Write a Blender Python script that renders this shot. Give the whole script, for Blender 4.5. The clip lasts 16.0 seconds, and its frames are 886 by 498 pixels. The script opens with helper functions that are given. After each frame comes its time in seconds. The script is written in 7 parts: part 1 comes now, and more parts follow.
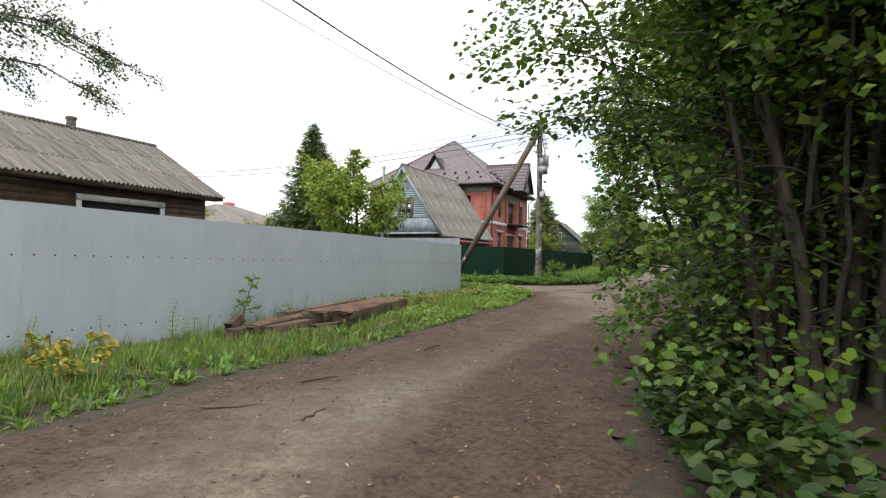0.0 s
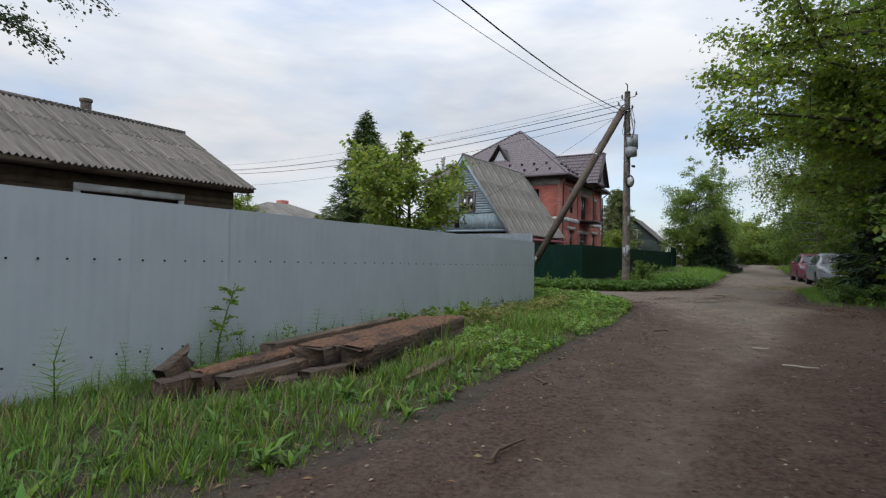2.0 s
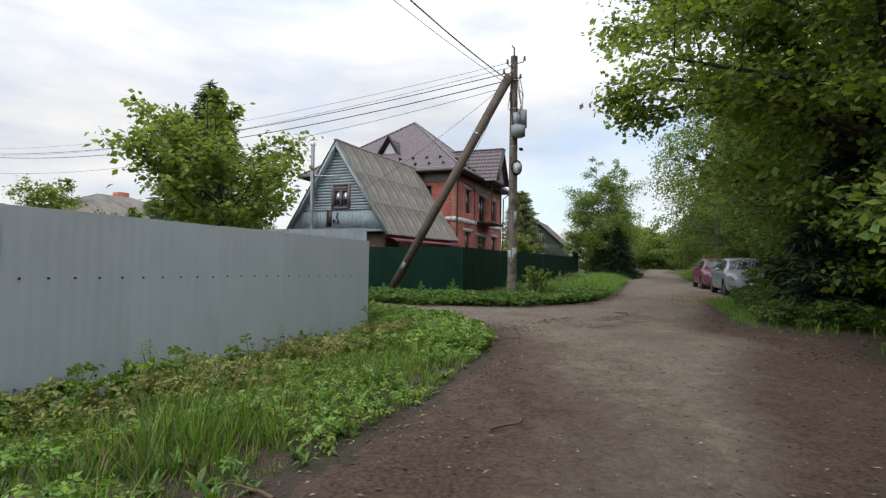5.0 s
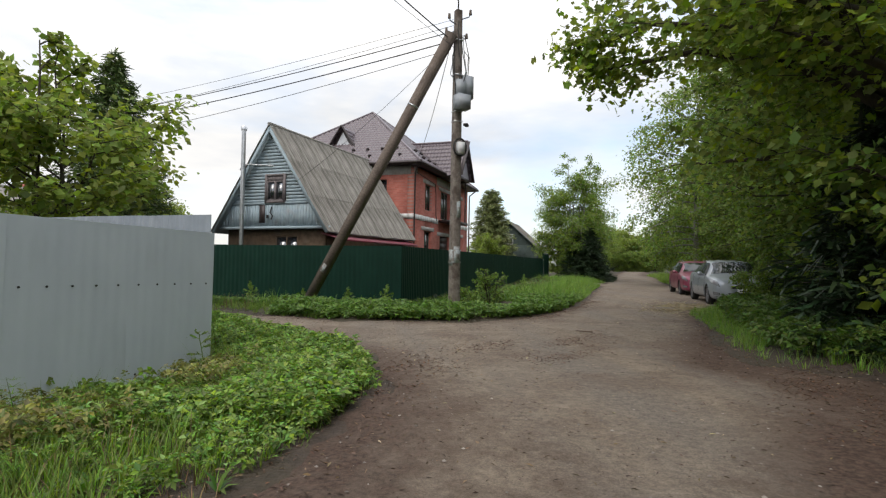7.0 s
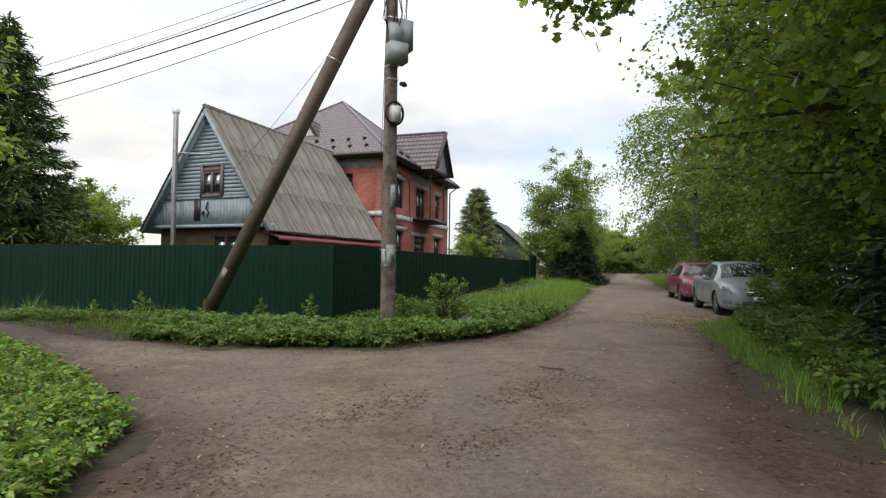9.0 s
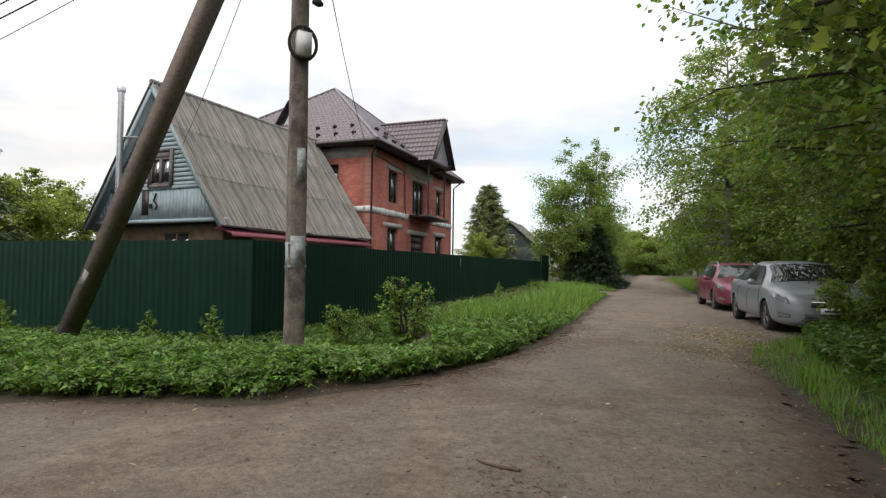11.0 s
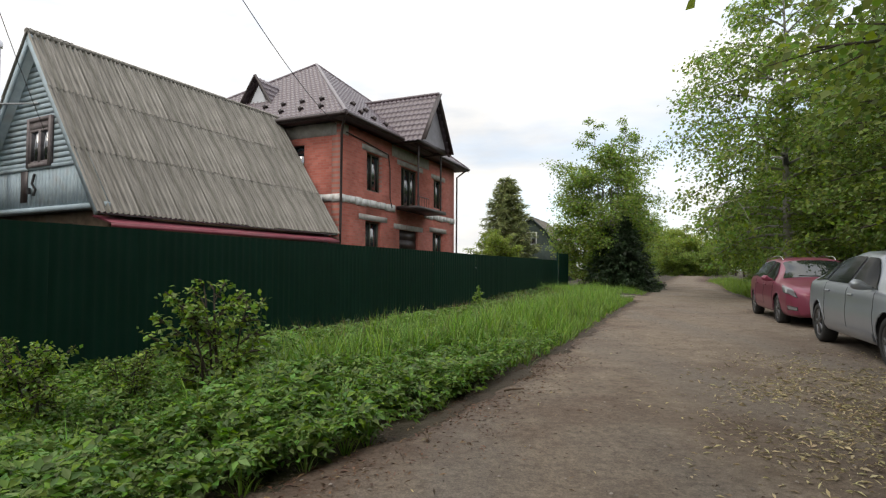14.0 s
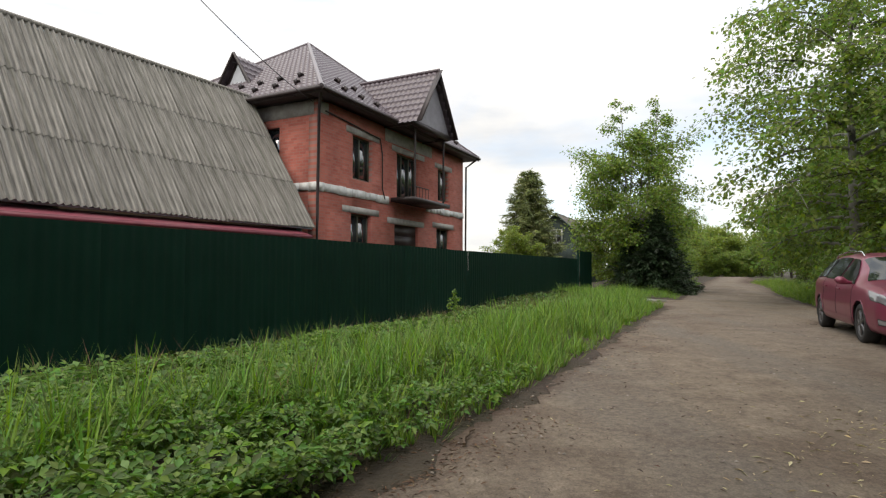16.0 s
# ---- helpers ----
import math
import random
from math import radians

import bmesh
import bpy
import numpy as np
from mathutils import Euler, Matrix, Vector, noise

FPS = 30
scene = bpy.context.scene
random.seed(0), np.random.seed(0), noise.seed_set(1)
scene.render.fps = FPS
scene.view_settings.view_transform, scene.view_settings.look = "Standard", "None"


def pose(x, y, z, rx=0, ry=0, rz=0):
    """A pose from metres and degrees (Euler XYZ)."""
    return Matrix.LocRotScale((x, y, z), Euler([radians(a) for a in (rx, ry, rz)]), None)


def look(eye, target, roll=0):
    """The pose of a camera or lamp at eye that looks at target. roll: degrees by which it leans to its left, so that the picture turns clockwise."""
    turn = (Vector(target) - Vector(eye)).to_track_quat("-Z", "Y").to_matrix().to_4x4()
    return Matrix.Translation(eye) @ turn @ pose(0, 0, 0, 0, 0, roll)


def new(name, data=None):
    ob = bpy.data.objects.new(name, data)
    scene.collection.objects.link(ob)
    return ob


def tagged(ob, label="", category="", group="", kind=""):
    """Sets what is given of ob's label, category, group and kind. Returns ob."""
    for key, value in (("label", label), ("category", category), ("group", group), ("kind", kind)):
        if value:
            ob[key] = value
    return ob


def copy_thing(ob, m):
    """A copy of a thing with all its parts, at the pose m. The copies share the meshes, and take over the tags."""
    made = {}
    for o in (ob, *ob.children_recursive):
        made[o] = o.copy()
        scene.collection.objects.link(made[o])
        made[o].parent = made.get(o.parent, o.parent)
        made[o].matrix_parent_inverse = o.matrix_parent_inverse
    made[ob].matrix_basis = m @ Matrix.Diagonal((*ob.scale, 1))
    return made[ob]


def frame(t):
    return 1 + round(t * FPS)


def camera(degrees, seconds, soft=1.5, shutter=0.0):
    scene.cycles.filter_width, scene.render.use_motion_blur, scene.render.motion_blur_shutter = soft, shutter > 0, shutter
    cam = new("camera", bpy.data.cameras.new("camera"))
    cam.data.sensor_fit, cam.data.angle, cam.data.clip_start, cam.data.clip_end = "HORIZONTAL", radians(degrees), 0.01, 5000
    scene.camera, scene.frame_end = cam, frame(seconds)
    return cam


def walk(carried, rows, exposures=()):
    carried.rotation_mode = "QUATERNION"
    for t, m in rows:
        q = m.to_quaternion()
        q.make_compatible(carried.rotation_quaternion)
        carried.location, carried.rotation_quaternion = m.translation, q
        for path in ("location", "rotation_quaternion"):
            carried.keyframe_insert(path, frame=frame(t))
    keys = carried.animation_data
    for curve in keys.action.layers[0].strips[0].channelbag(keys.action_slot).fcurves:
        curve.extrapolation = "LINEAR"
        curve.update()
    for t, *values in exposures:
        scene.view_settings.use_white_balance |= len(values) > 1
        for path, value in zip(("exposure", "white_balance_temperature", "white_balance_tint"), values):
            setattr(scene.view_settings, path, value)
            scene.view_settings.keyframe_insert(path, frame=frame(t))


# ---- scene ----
cam = camera(78.2, 16.0, 1.25)
METRES, EYE, TILT, LEAN, TURN = 27.0, 1.12, 3.0, 0.0, 0.0
ROWS = [
    (0.0, 0.0, 0.0, 0.0, 0.03, -2.14, -0.86),
    (0.5, -0.0044, 0.0293, -0.0009, 5.17, -2.17, -0.4),
    (1.0, -0.0069, 0.0622, -0.0038, 6.53, -2.26, -0.39),
    (1.5, -0.0078, 0.0948, -0.0054, 7.06, -2.18, -0.29),
    (2.0, -0.005, 0.1276, -0.0067, 6.68, -2.21, -0.36),
    (2.5, 0.0016, 0.159, -0.0079, 6.16, -2.08, -0.36),
    (3.0, 0.0114, 0.1882, -0.0095, 4.23, -2.02, -0.46),
    (3.5, 0.0216, 0.2177, -0.0108, 3.36, -1.88, -0.48),
    (4.0, 0.0345, 0.2473, -0.0122, 0.99, -1.82, -0.65),
    (4.5, 0.0456, 0.277, -0.0134, -0.23, -1.72, -0.76),
    (5.0, 0.0594, 0.3057, -0.014, -2.16, -1.67, -0.86),
    (7.5, 0.1226, 0.4481, -0.0201, -4.62, -1.4, -1.08),
    (8.0, 0.1361, 0.477, -0.0211, -4.73, -1.33, -0.97),
    (8.5, 0.149, 0.5063, -0.0222, -4.65, -1.28, -0.98),
    (9.0, 0.1627, 0.5342, -0.0234, -5.03, -1.21, -0.91),
    (11.5, 0.2249, 0.6753, -0.0307, -2.37, -1.04, -0.66),
    (12.0, 0.2363, 0.7023, -0.0323, -1.67, -1.02, -0.56),
    (12.5, 0.2484, 0.7313, -0.0347, -0.24, -0.99, -0.42),
    (13.0, 0.2623, 0.7581, -0.0366, 0.0, -0.92, -0.27),
    (13.5, 0.2769, 0.7864, -0.0385, 0.45, -0.96, -0.24),
    (14.0, 0.2911, 0.8134, -0.0403, 0.72, -0.87, -0.16),
    (14.5, 0.3047, 0.8417, -0.0419, 1.14, -0.92, -0.14),
    (15.0, 0.3171, 0.8688, -0.0436, 2.22, -0.84, -0.07),
    (15.5, 0.3289, 0.8978, -0.0457, 2.94, -0.9, -0.02),
    (16.0, 0.338, 0.9254, -0.0469, 4.2, -0.84, 0.0),
]
walk(cam, [(t, pose(0, 0, EYE, TILT, LEAN, TURN) @ pose(METRES * x, METRES * y, METRES * z, 90 + pitch, roll, yaw)) for t, x, y, z, yaw, pitch, roll in ROWS],
     exposures=[(0.0, 0.45, 6800, 10), (0.4, 0.2, 6650, 10), (1.0, -0.2, 6350, 10), (1.5, -0.35, 6200, 10), (3.5, -0.3, 6300, 10), (5.0, -0.1, 6500, 10), (8.0, 0.06, 6780, 10), (12.5, 0.12, 6880, 10), (16.0, 0.14, 7000, 10)])

# ---- world, sun and exposure ----
def hexlin(h):
    c = [int(h[i:i + 2], 16) / 255 for i in (0, 2, 4)]
    return tuple(x / 12.92 if x < 0.04045 else ((x + 0.055) / 1.055) ** 2.4 for x in c)


SUN_EL, SUN_AZ = 50.0, 215.0
wd = bpy.data.worlds.new("overcast_sky")
scene.world = wd
wd.use_nodes = True
wn, wl = wd.node_tree.nodes, wd.node_tree.links
wn.clear()
sky = wn.new("ShaderNodeTexSky")
sky.sky_type, sky.sun_disc = "NISHITA", False
sky.sun_elevation, sky.sun_rotation = radians(SUN_EL), radians(SUN_AZ)
sky.air_density, sky.dust_density = 1.0, 1.5
sky_dim = wn.new("ShaderNodeMix")
sky_dim.data_type, sky_dim.blend_type = "RGBA", "MULTIPLY"
sky_dim.inputs[0].default_value = 1.0
sky_dim.inputs[7].default_value = (0.24, 0.24, 0.24, 1)
wl.new(sky.outputs[0], sky_dim.inputs[6])
wco = wn.new("ShaderNodeTexCoord")
wmp = wn.new("ShaderNodeMapping")
wmp.inputs["Scale"].default_value = (1.0, 1.0, 3.4)
wmp.inputs["Location"].default_value = (0.35, 0.1, 0.2)
wl.new(wco.outputs["Generated"], wmp.inputs[0])
cloud = wn.new("ShaderNodeTexNoise")
cloud.inputs["Scale"].default_value = 2.1
cloud.inputs["Detail"].default_value = 7.0
cloud.inputs["Roughness"].default_value = 0.52
cloud.inputs["Distortion"].default_value = 0.4
wl.new(wmp.outputs[0], cloud.inputs["Vector"])
cover = wn.new("ShaderNodeValToRGB")
cover.color_ramp.elements[0].position, cover.color_ramp.elements[0].color = 0.30, (0.35, 0.35, 0.35, 1)
cover.color_ramp.elements[1].position, cover.color_ramp.elements[1].color = 0.56, (1, 1, 1, 1)
wl.new(cloud.outputs[0], cover.inputs[0])
cloud2 = wn.new("ShaderNodeTexNoise")
cloud2.inputs["Scale"].default_value = 4.2
cloud2.inputs["Detail"].default_value = 6.0
wl.new(wmp.outputs[0], cloud2.inputs["Vector"])
tone = wn.new("ShaderNodeValToRGB")
tone.color_ramp.elements[0].position, tone.color_ramp.elements[0].color = 0.30, (0.70, 0.75, 0.83, 1)
tone.color_ramp.elements[1].position, tone.color_ramp.elements[1].color = 0.62, (1.0, 1.0, 1.0, 1)
wl.new(cloud2.outputs[0], tone.inputs[0])
skymix = wn.new("ShaderNodeMix")
skymix.data_type = "RGBA"
wl.new(cover.outputs[0], skymix.inputs[0])
wl.new(sky_dim.outputs[2], skymix.inputs[6])
wl.new(tone.outputs[0], skymix.inputs[7])
# an overcast sky grows brighter towards the zenith
wsep = wn.new("ShaderNodeSeparateXYZ")
wl.new(wco.outputs["Generated"], wsep.inputs[0])
wup = wn.new("ShaderNodeMapRange")
wup.inputs[1].default_value, wup.inputs[2].default_value, wup.inputs[3].default_value, wup.inputs[4].default_value = 0.25, 1.0, 1.0, 2.3
wl.new(wsep.outputs[2], wup.inputs[0])
wbg = wn.new("ShaderNodeBackground")
wl.new(wup.outputs[0], wbg.inputs[1])
wl.new(skymix.outputs[2], wbg.inputs[0])
wout = wn.new("ShaderNodeOutputWorld")
wl.new(wbg.outputs[0], wout.inputs[0])

sun = new("sun", bpy.data.lights.new("sun", "SUN"))
sun.data.energy, sun.data.angle, sun.data.color = 1.3, radians(35), (1.0, 0.95, 0.88)
az, el = radians(SUN_AZ), radians(SUN_EL)
sun.matrix_world = look((30 * math.sin(az) * math.cos(el), 30 * math.cos(az) * math.cos(el), 30 * math.sin(el)), (0, 0, 0))


# ---- materials ----
def mat(name, c1, c2, scale=6.0, detail=6.0, rough=0.8, metal=0.0, bump=0.2, bscale=40.0, stain=None, sscale=0.8, srange=(0.5, 0.7),
        stretch=(1, 1, 1), per_object=0.0, per_island=0.0, spec=0.5, coords="Object", bdist=0.01, coat=0.0):
    """Two-scale noise colour with a stain layer, fine bump and per-piece variation."""
    m = bpy.data.materials.new(name)
    m.use_nodes = True
    n, l = m.node_tree.nodes, m.node_tree.links
    b = n["Principled BSDF"]
    co = n.new("ShaderNodeTexCoord")
    mp = n.new("ShaderNodeMapping")
    mp.inputs["Scale"].default_value = stretch
    l.new(co.outputs[coords], mp.inputs[0])
    t1 = n.new("ShaderNodeTexNoise")
    t1.inputs["Scale"].default_value, t1.inputs["Detail"].default_value = scale, detail
    t1.inputs["Roughness"].default_value = 0.62
    l.new(mp.outputs[0], t1.inputs["Vector"])
    r1 = n.new("ShaderNodeValToRGB")
    r1.color_ramp.elements[0].position, r1.color_ramp.elements[0].color = 0.32, (*c1, 1)
    r1.color_ramp.elements[1].position, r1.color_ramp.elements[1].color = 0.68, (*c2, 1)
    l.new(t1.outputs[0], r1.inputs[0])
    col = r1.outputs[0]
    if stain:
        t2 = n.new("ShaderNodeTexNoise")
        t2.inputs["Scale"].default_value, t2.inputs["Detail"].default_value = sscale, 7.0
        l.new(mp.outputs[0], t2.inputs["Vector"])
        r2 = n.new("ShaderNodeMapRange")
        r2.inputs[1].default_value, r2.inputs[2].default_value = srange
        l.new(t2.outputs[0], r2.inputs[0])
        mx = n.new("ShaderNodeMix")
        mx.data_type = "RGBA"
        l.new(r2.outputs[0], mx.inputs[0])
        l.new(col, mx.inputs[6])
        mx.inputs[7].default_value = (*stain, 1)
        col = mx.outputs[2]
    for amount, node, sock in ((per_object, "ShaderNodeObjectInfo", "Random"), (per_island, "ShaderNodeNewGeometry", "Random Per Island")):
        if amount:
            oi = n.new(node)
            mr = n.new("ShaderNodeMapRange")
            mr.inputs[3].default_value, mr.inputs[4].default_value = 1 - amount, 1 + amount
            l.new(oi.outputs[sock], mr.inputs[0])
            hs = n.new("ShaderNodeHueSaturation")
            l.new(mr.outputs[0], hs.inputs["Value"])
            l.new(col, hs.inputs["Color"])
            col = hs.outputs[0]
    l.new(col, b.inputs["Base Color"])
    b.inputs["Roughness"].default_value, b.inputs["Metallic"].default_value = rough, metal
    b.inputs["Specular IOR Level"].default_value = spec
    b.inputs["Coat Weight"].default_value = coat
    if bump:
        t3 = n.new("ShaderNodeTexNoise")
        t3.inputs["Scale"].default_value, t3.inputs["Detail"].default_value = bscale, 5.0
        l.new(mp.outputs[0], t3.inputs["Vector"])
        bp = n.new("ShaderNodeBump")
        bp.inputs["Strength"].default_value, bp.inputs["Distance"].default_value = bump, bdist
        l.new(t3.outputs[0], bp.inputs["Height"])
        l.new(bp.outputs[0], b.inputs["Normal"])
    return m


def leaf_mat(name, c, hue=0.035, val=0.45, trans=0.35, rough=0.5, spec=0.3):
    """Leaves: each one its own shade, light passing through."""
    m = bpy.data.materials.new(name)
    m.use_nodes = True
    n, l = m.node_tree.nodes, m.node_tree.links
    b = n["Principled BSDF"]
    g = n.new("ShaderNodeNewGeometry")
    hs = n.new("ShaderNodeHueSaturation")
    hs.inputs["Color"].default_value = (*c, 1)
    for sock, lo, hi, mul in (("Hue", 0.5 - hue, 0.5 + hue, 1.0), ("Value", 1 - val, 1 + val, 7.31), ("Saturation", 0.8, 1.1, 3.77)):
        mm = n.new("ShaderNodeMath")
        mm.operation = "MULTIPLY"
        mm.inputs[1].default_value = mul
        fr = n.new("ShaderNodeMath")
        fr.operation = "FRACT"
        l.new(g.outputs["Random Per Island"], mm.inputs[0])
        l.new(mm.outputs[0], fr.inputs[0])
        mr = n.new("ShaderNodeMapRange")
        mr.inputs[3].default_value, mr.inputs[4].default_value = lo, hi
        l.new(fr.outputs[0], mr.inputs[0])
        l.new(mr.outputs[0], hs.inputs[sock])
    l.new(hs.outputs[0], b.inputs["Base Color"])
    b.inputs["Roughness"].default_value = rough
    b.inputs["Specular IOR Level"].default_value = spec
    tr = n.new("ShaderNodeBsdfTranslucent")
    l.new(hs.outputs[0], tr.inputs[0])
    mx = n.new("ShaderNodeMixShader")
    mx.inputs[0].default_value = trans
    l.new(b.outputs[0], mx.inputs[1])
    l.new(tr.outputs[0], mx.inputs[2])
    l.new(mx.outputs[0], n["Material Output"].inputs[0])
    return m


def glass_mat(name, c=(0.02, 0.025, 0.03), rough=0.04):
    m = bpy.data.materials.new(name)
    m.use_nodes = True
    b = m.node_tree.nodes["Principled BSDF"]
    b.inputs["Base Color"].default_value = (*c, 1)
    b.inputs["Roughness"].default_value = rough
    b.inputs["Specular IOR Level"].default_value = 1.0
    b.inputs["IOR"].default_value = 1.8
    return m


M_SOIL = mat("verge_soil", (0.022, 0.015, 0.010), (0.066, 0.045, 0.031), 6, 9, 0.95, 0, 0.9, 30, (0.040, 0.033, 0.017), 0.5, (0.42, 0.62), bdist=0.03)


def road_mat():
    """Packed dirt: grit, lengthwise tracks, and dark leaf mould towards the verges, which also carries painted tree
    shade.
    """
    m = bpy.data.materials.new("packed_dirt")
    m.use_nodes = True
    n, l = m.node_tree.nodes, m.node_tree.links
    b = n["Principled BSDF"]
    co = n.new("ShaderNodeTexCoord")

    def noise_tex(scale, detail, stretch=(1, 1, 1), turn=0.0, rough=0.6):
        mp = n.new("ShaderNodeMapping")
        mp.inputs["Scale"].default_value = stretch
        mp.inputs["Rotation"].default_value = (0, 0, turn)
        l.new(co.outputs["Object"], mp.inputs[0])
        t = n.new("ShaderNodeTexNoise")
        t.inputs["Scale"].default_value, t.inputs["Detail"].default_value, t.inputs["Roughness"].default_value = scale, detail, rough
        l.new(mp.outputs[0], t.inputs["Vector"])
        return t.outputs[0]

    def ramp(val, lo, hi, c1, c2):
        r = n.new("ShaderNodeValToRGB")
        r.color_ramp.elements[0].position, r.color_ramp.elements[0].color = lo, (*c1, 1)
        r.color_ramp.elements[1].position, r.color_ramp.elements[1].color = hi, (*c2, 1)
        l.new(val, r.inputs[0])
        return r.outputs[0]

    def blend(fac, a, c, kind="MIX"):
        mx = n.new("ShaderNodeMix")
        mx.data_type, mx.blend_type = "RGBA", kind
        if isinstance(fac, float):
            mx.inputs[0].default_value = fac
        else:
            l.new(fac, mx.inputs[0])
        l.new(a, mx.inputs[6])
        if isinstance(c, tuple):
            mx.inputs[7].default_value = (*c, 1)
        else:
            l.new(c, mx.inputs[7])
        return mx.outputs[2]

    base = ramp(noise_tex(3.0, 9), 0.30, 0.70, (0.132, 0.102, 0.076), (0.232, 0.190, 0.146))
    track = ramp(noise_tex(0.9, 4, (1.0, 0.10, 1.0), radians(23)), 0.42, 0.62, (0, 0, 0), (1, 1, 1))
    col = blend(track, base, (0.158, 0.134, 0.110))
    patchy = ramp(noise_tex(0.55, 6), 0.50, 0.66, (0, 0, 0), (1, 1, 1))
    col = blend(patchy, col, (0.130, 0.098, 0.074))
    grit = ramp(noise_tex(70, 4, rough=0.75), 0.32, 0.68, (0.68, 0.68, 0.68), (1.28, 1.28, 1.28))
    col = blend(1.0, col, ramp(noise_tex(17, 6, rough=0.7), 0.36, 0.64, (0.76, 0.76, 0.76), (1.18, 1.18, 1.18)), "MULTIPLY")
    col = blend(1.0, col, grit, "MULTIPLY")
    at = n.new("ShaderNodeAttribute")
    at.attribute_name = "mould_shade"
    ad = n.new("ShaderNodeMath")
    ad.operation = "ADD"
    l.new(at.outputs["Fac"], ad.inputs[0])
    l.new(noise_tex(5, 7), ad.inputs[1])
    ad2 = n.new("ShaderNodeMath")
    ad2.operation = "ADD"
    l.new(ad.outputs[0], ad2.inputs[0])
    l.new(noise_tex(1.1, 5, (1.0, 0.35, 1.0), radians(23)), ad2.inputs[1])
    mr = n.new("ShaderNodeMapRange")
    mr.inputs[1].default_value, mr.inputs[2].default_value = 1.10, 2.05
    l.new(ad2.outputs[0], mr.inputs[0])
    mould_shade = ramp(noise_tex(28, 6, rough=0.7), 0.35, 0.65, (0.036, 0.023, 0.017), (0.108, 0.071, 0.053))
    col = blend(mr.outputs[0], col, mould_shade)
    l.new(col, b.inputs["Base Color"])
    b.inputs["Roughness"].default_value, b.inputs["Specular IOR Level"].default_value = 0.95, 0.2
    b1 = n.new("ShaderNodeBump")
    b1.inputs["Strength"].default_value, b1.inputs["Distance"].default_value = 0.9, 0.02
    l.new(noise_tex(26, 8, rough=0.72), b1.inputs["Height"])
    b2 = n.new("ShaderNodeBump")
    b2.inputs["Strength"].default_value, b2.inputs["Distance"].default_value = 0.6, 0.03
    l.new(noise_tex(5, 5), b2.inputs["Height"])
    l.new(b1.outputs[0], b2.inputs["Normal"])
    l.new(b2.outputs[0], b.inputs["Normal"])
    return m


M_ROAD = road_mat()
M_GREY = mat("grey_painted_steel", (0.480, 0.525, 0.570), (0.535, 0.580, 0.620), 3, 4, 0.42, 0.0, 0.05, 8, (0.36, 0.39, 0.41), 1.1, (0.55, 0.8), per_object=0.03, stretch=(1, 1, 0.35))
M_GREEN = mat("green_painted_steel", (0.0035, 0.022, 0.0145), (0.006, 0.031, 0.021), 3, 4, 0.5, 0.0, 0.05, 8, (0.008, 0.029, 0.021), 1.0, (0.55, 0.8), per_object=0.06, stretch=(1, 1, 0.35), spec=0.15)
M_ZINC = mat("dull_zinc_sheet", (0.20, 0.235, 0.265), (0.28, 0.315, 0.345), 3, 5, 0.5, 0.0, 0.05, 8, (0.16, 0.18, 0.20), 1.1, (0.5, 0.75), stretch=(1, 1, 0.35))
M_SLATE = mat("weathered_corrugated_sheet", (0.080, 0.074, 0.062), (0.335, 0.315, 0.280), 4.5, 8, 0.95, 0, 0.3, 60, (0.085, 0.085, 0.062), 0.9, (0.5, 0.75), per_object=0.10, stretch=(6.0, 0.18, 1))
M_DARKSLATE = mat("dark_weathered_sheet", (0.080, 0.070, 0.060), (0.215, 0.195, 0.170), 4.5, 8, 0.95, 0, 0.3, 60, (0.06, 0.062, 0.045), 0.9, (0.5, 0.75), per_object=0.12, stretch=(2.2, 0.14, 1))
M_GREYWOOD = mat("weathered_grey_brown_paint", (0.105, 0.088, 0.088), (0.190, 0.165, 0.165), 8, 7, 0.85, 0, 0.3, 50)
M_BLUEWOOD = mat("faded_blue_boards", (0.235, 0.305, 0.340), (0.330, 0.405, 0.440), 4, 8, 0.85, 0, 0.3, 50, (0.23, 0.25, 0.25), 2.0, (0.55, 0.78), stretch=(1, 1, 1), per_object=0.035)
M_BROWNWOOD = mat("brown_boards", (0.060, 0.038, 0.022), (0.135, 0.090, 0.055), 4, 8, 0.85, 0, 0.3, 50, (0.10, 0.08, 0.06), 2.0, (0.5, 0.75), per_object=0.1)
M_OLDWOOD = mat("old_dark_timber", (0.030, 0.020, 0.014), (0.095, 0.066, 0.046), 6, 9, 0.9, 0, 0.8, 35, (0.13, 0.085, 0.055), 5.0, (0.52, 0.7), per_object=0.15, bdist=0.03, stretch=(0.25, 1, 1))
M_RUSTWOOD = mat("rotten_reddish_timber", (0.060, 0.030, 0.017), (0.200, 0.100, 0.050), 22, 10, 0.95, 0, 1.0, 55, (0.035, 0.023, 0.016), 4.0, (0.54, 0.70), bdist=0.03, stretch=(0.6, 1, 1))
M_CONCRETE = mat("weathered_concrete", (0.135, 0.112, 0.094), (0.250, 0.218, 0.190), 34, 10, 0.9, 0, 1.0, 75, (0.085, 0.064, 0.052), 6.0, (0.45, 0.65), stretch=(1, 1, 0.9), bdist=0.02)
M_BROWNPOLE = mat("brown_weathered_concrete", (0.080, 0.060, 0.048), (0.170, 0.134, 0.110), 26, 9, 0.9, 0, 0.9, 50, (0.055, 0.04, 0.032), 2.0, (0.5, 0.75))
M_PAPER = mat("torn_paper", (0.20, 0.23, 0.23), (0.44, 0.48, 0.49), 30, 6, 0.9, 0, 0.2, 60, (0.20, 0.18, 0.16), 9, (0.45, 0.6))
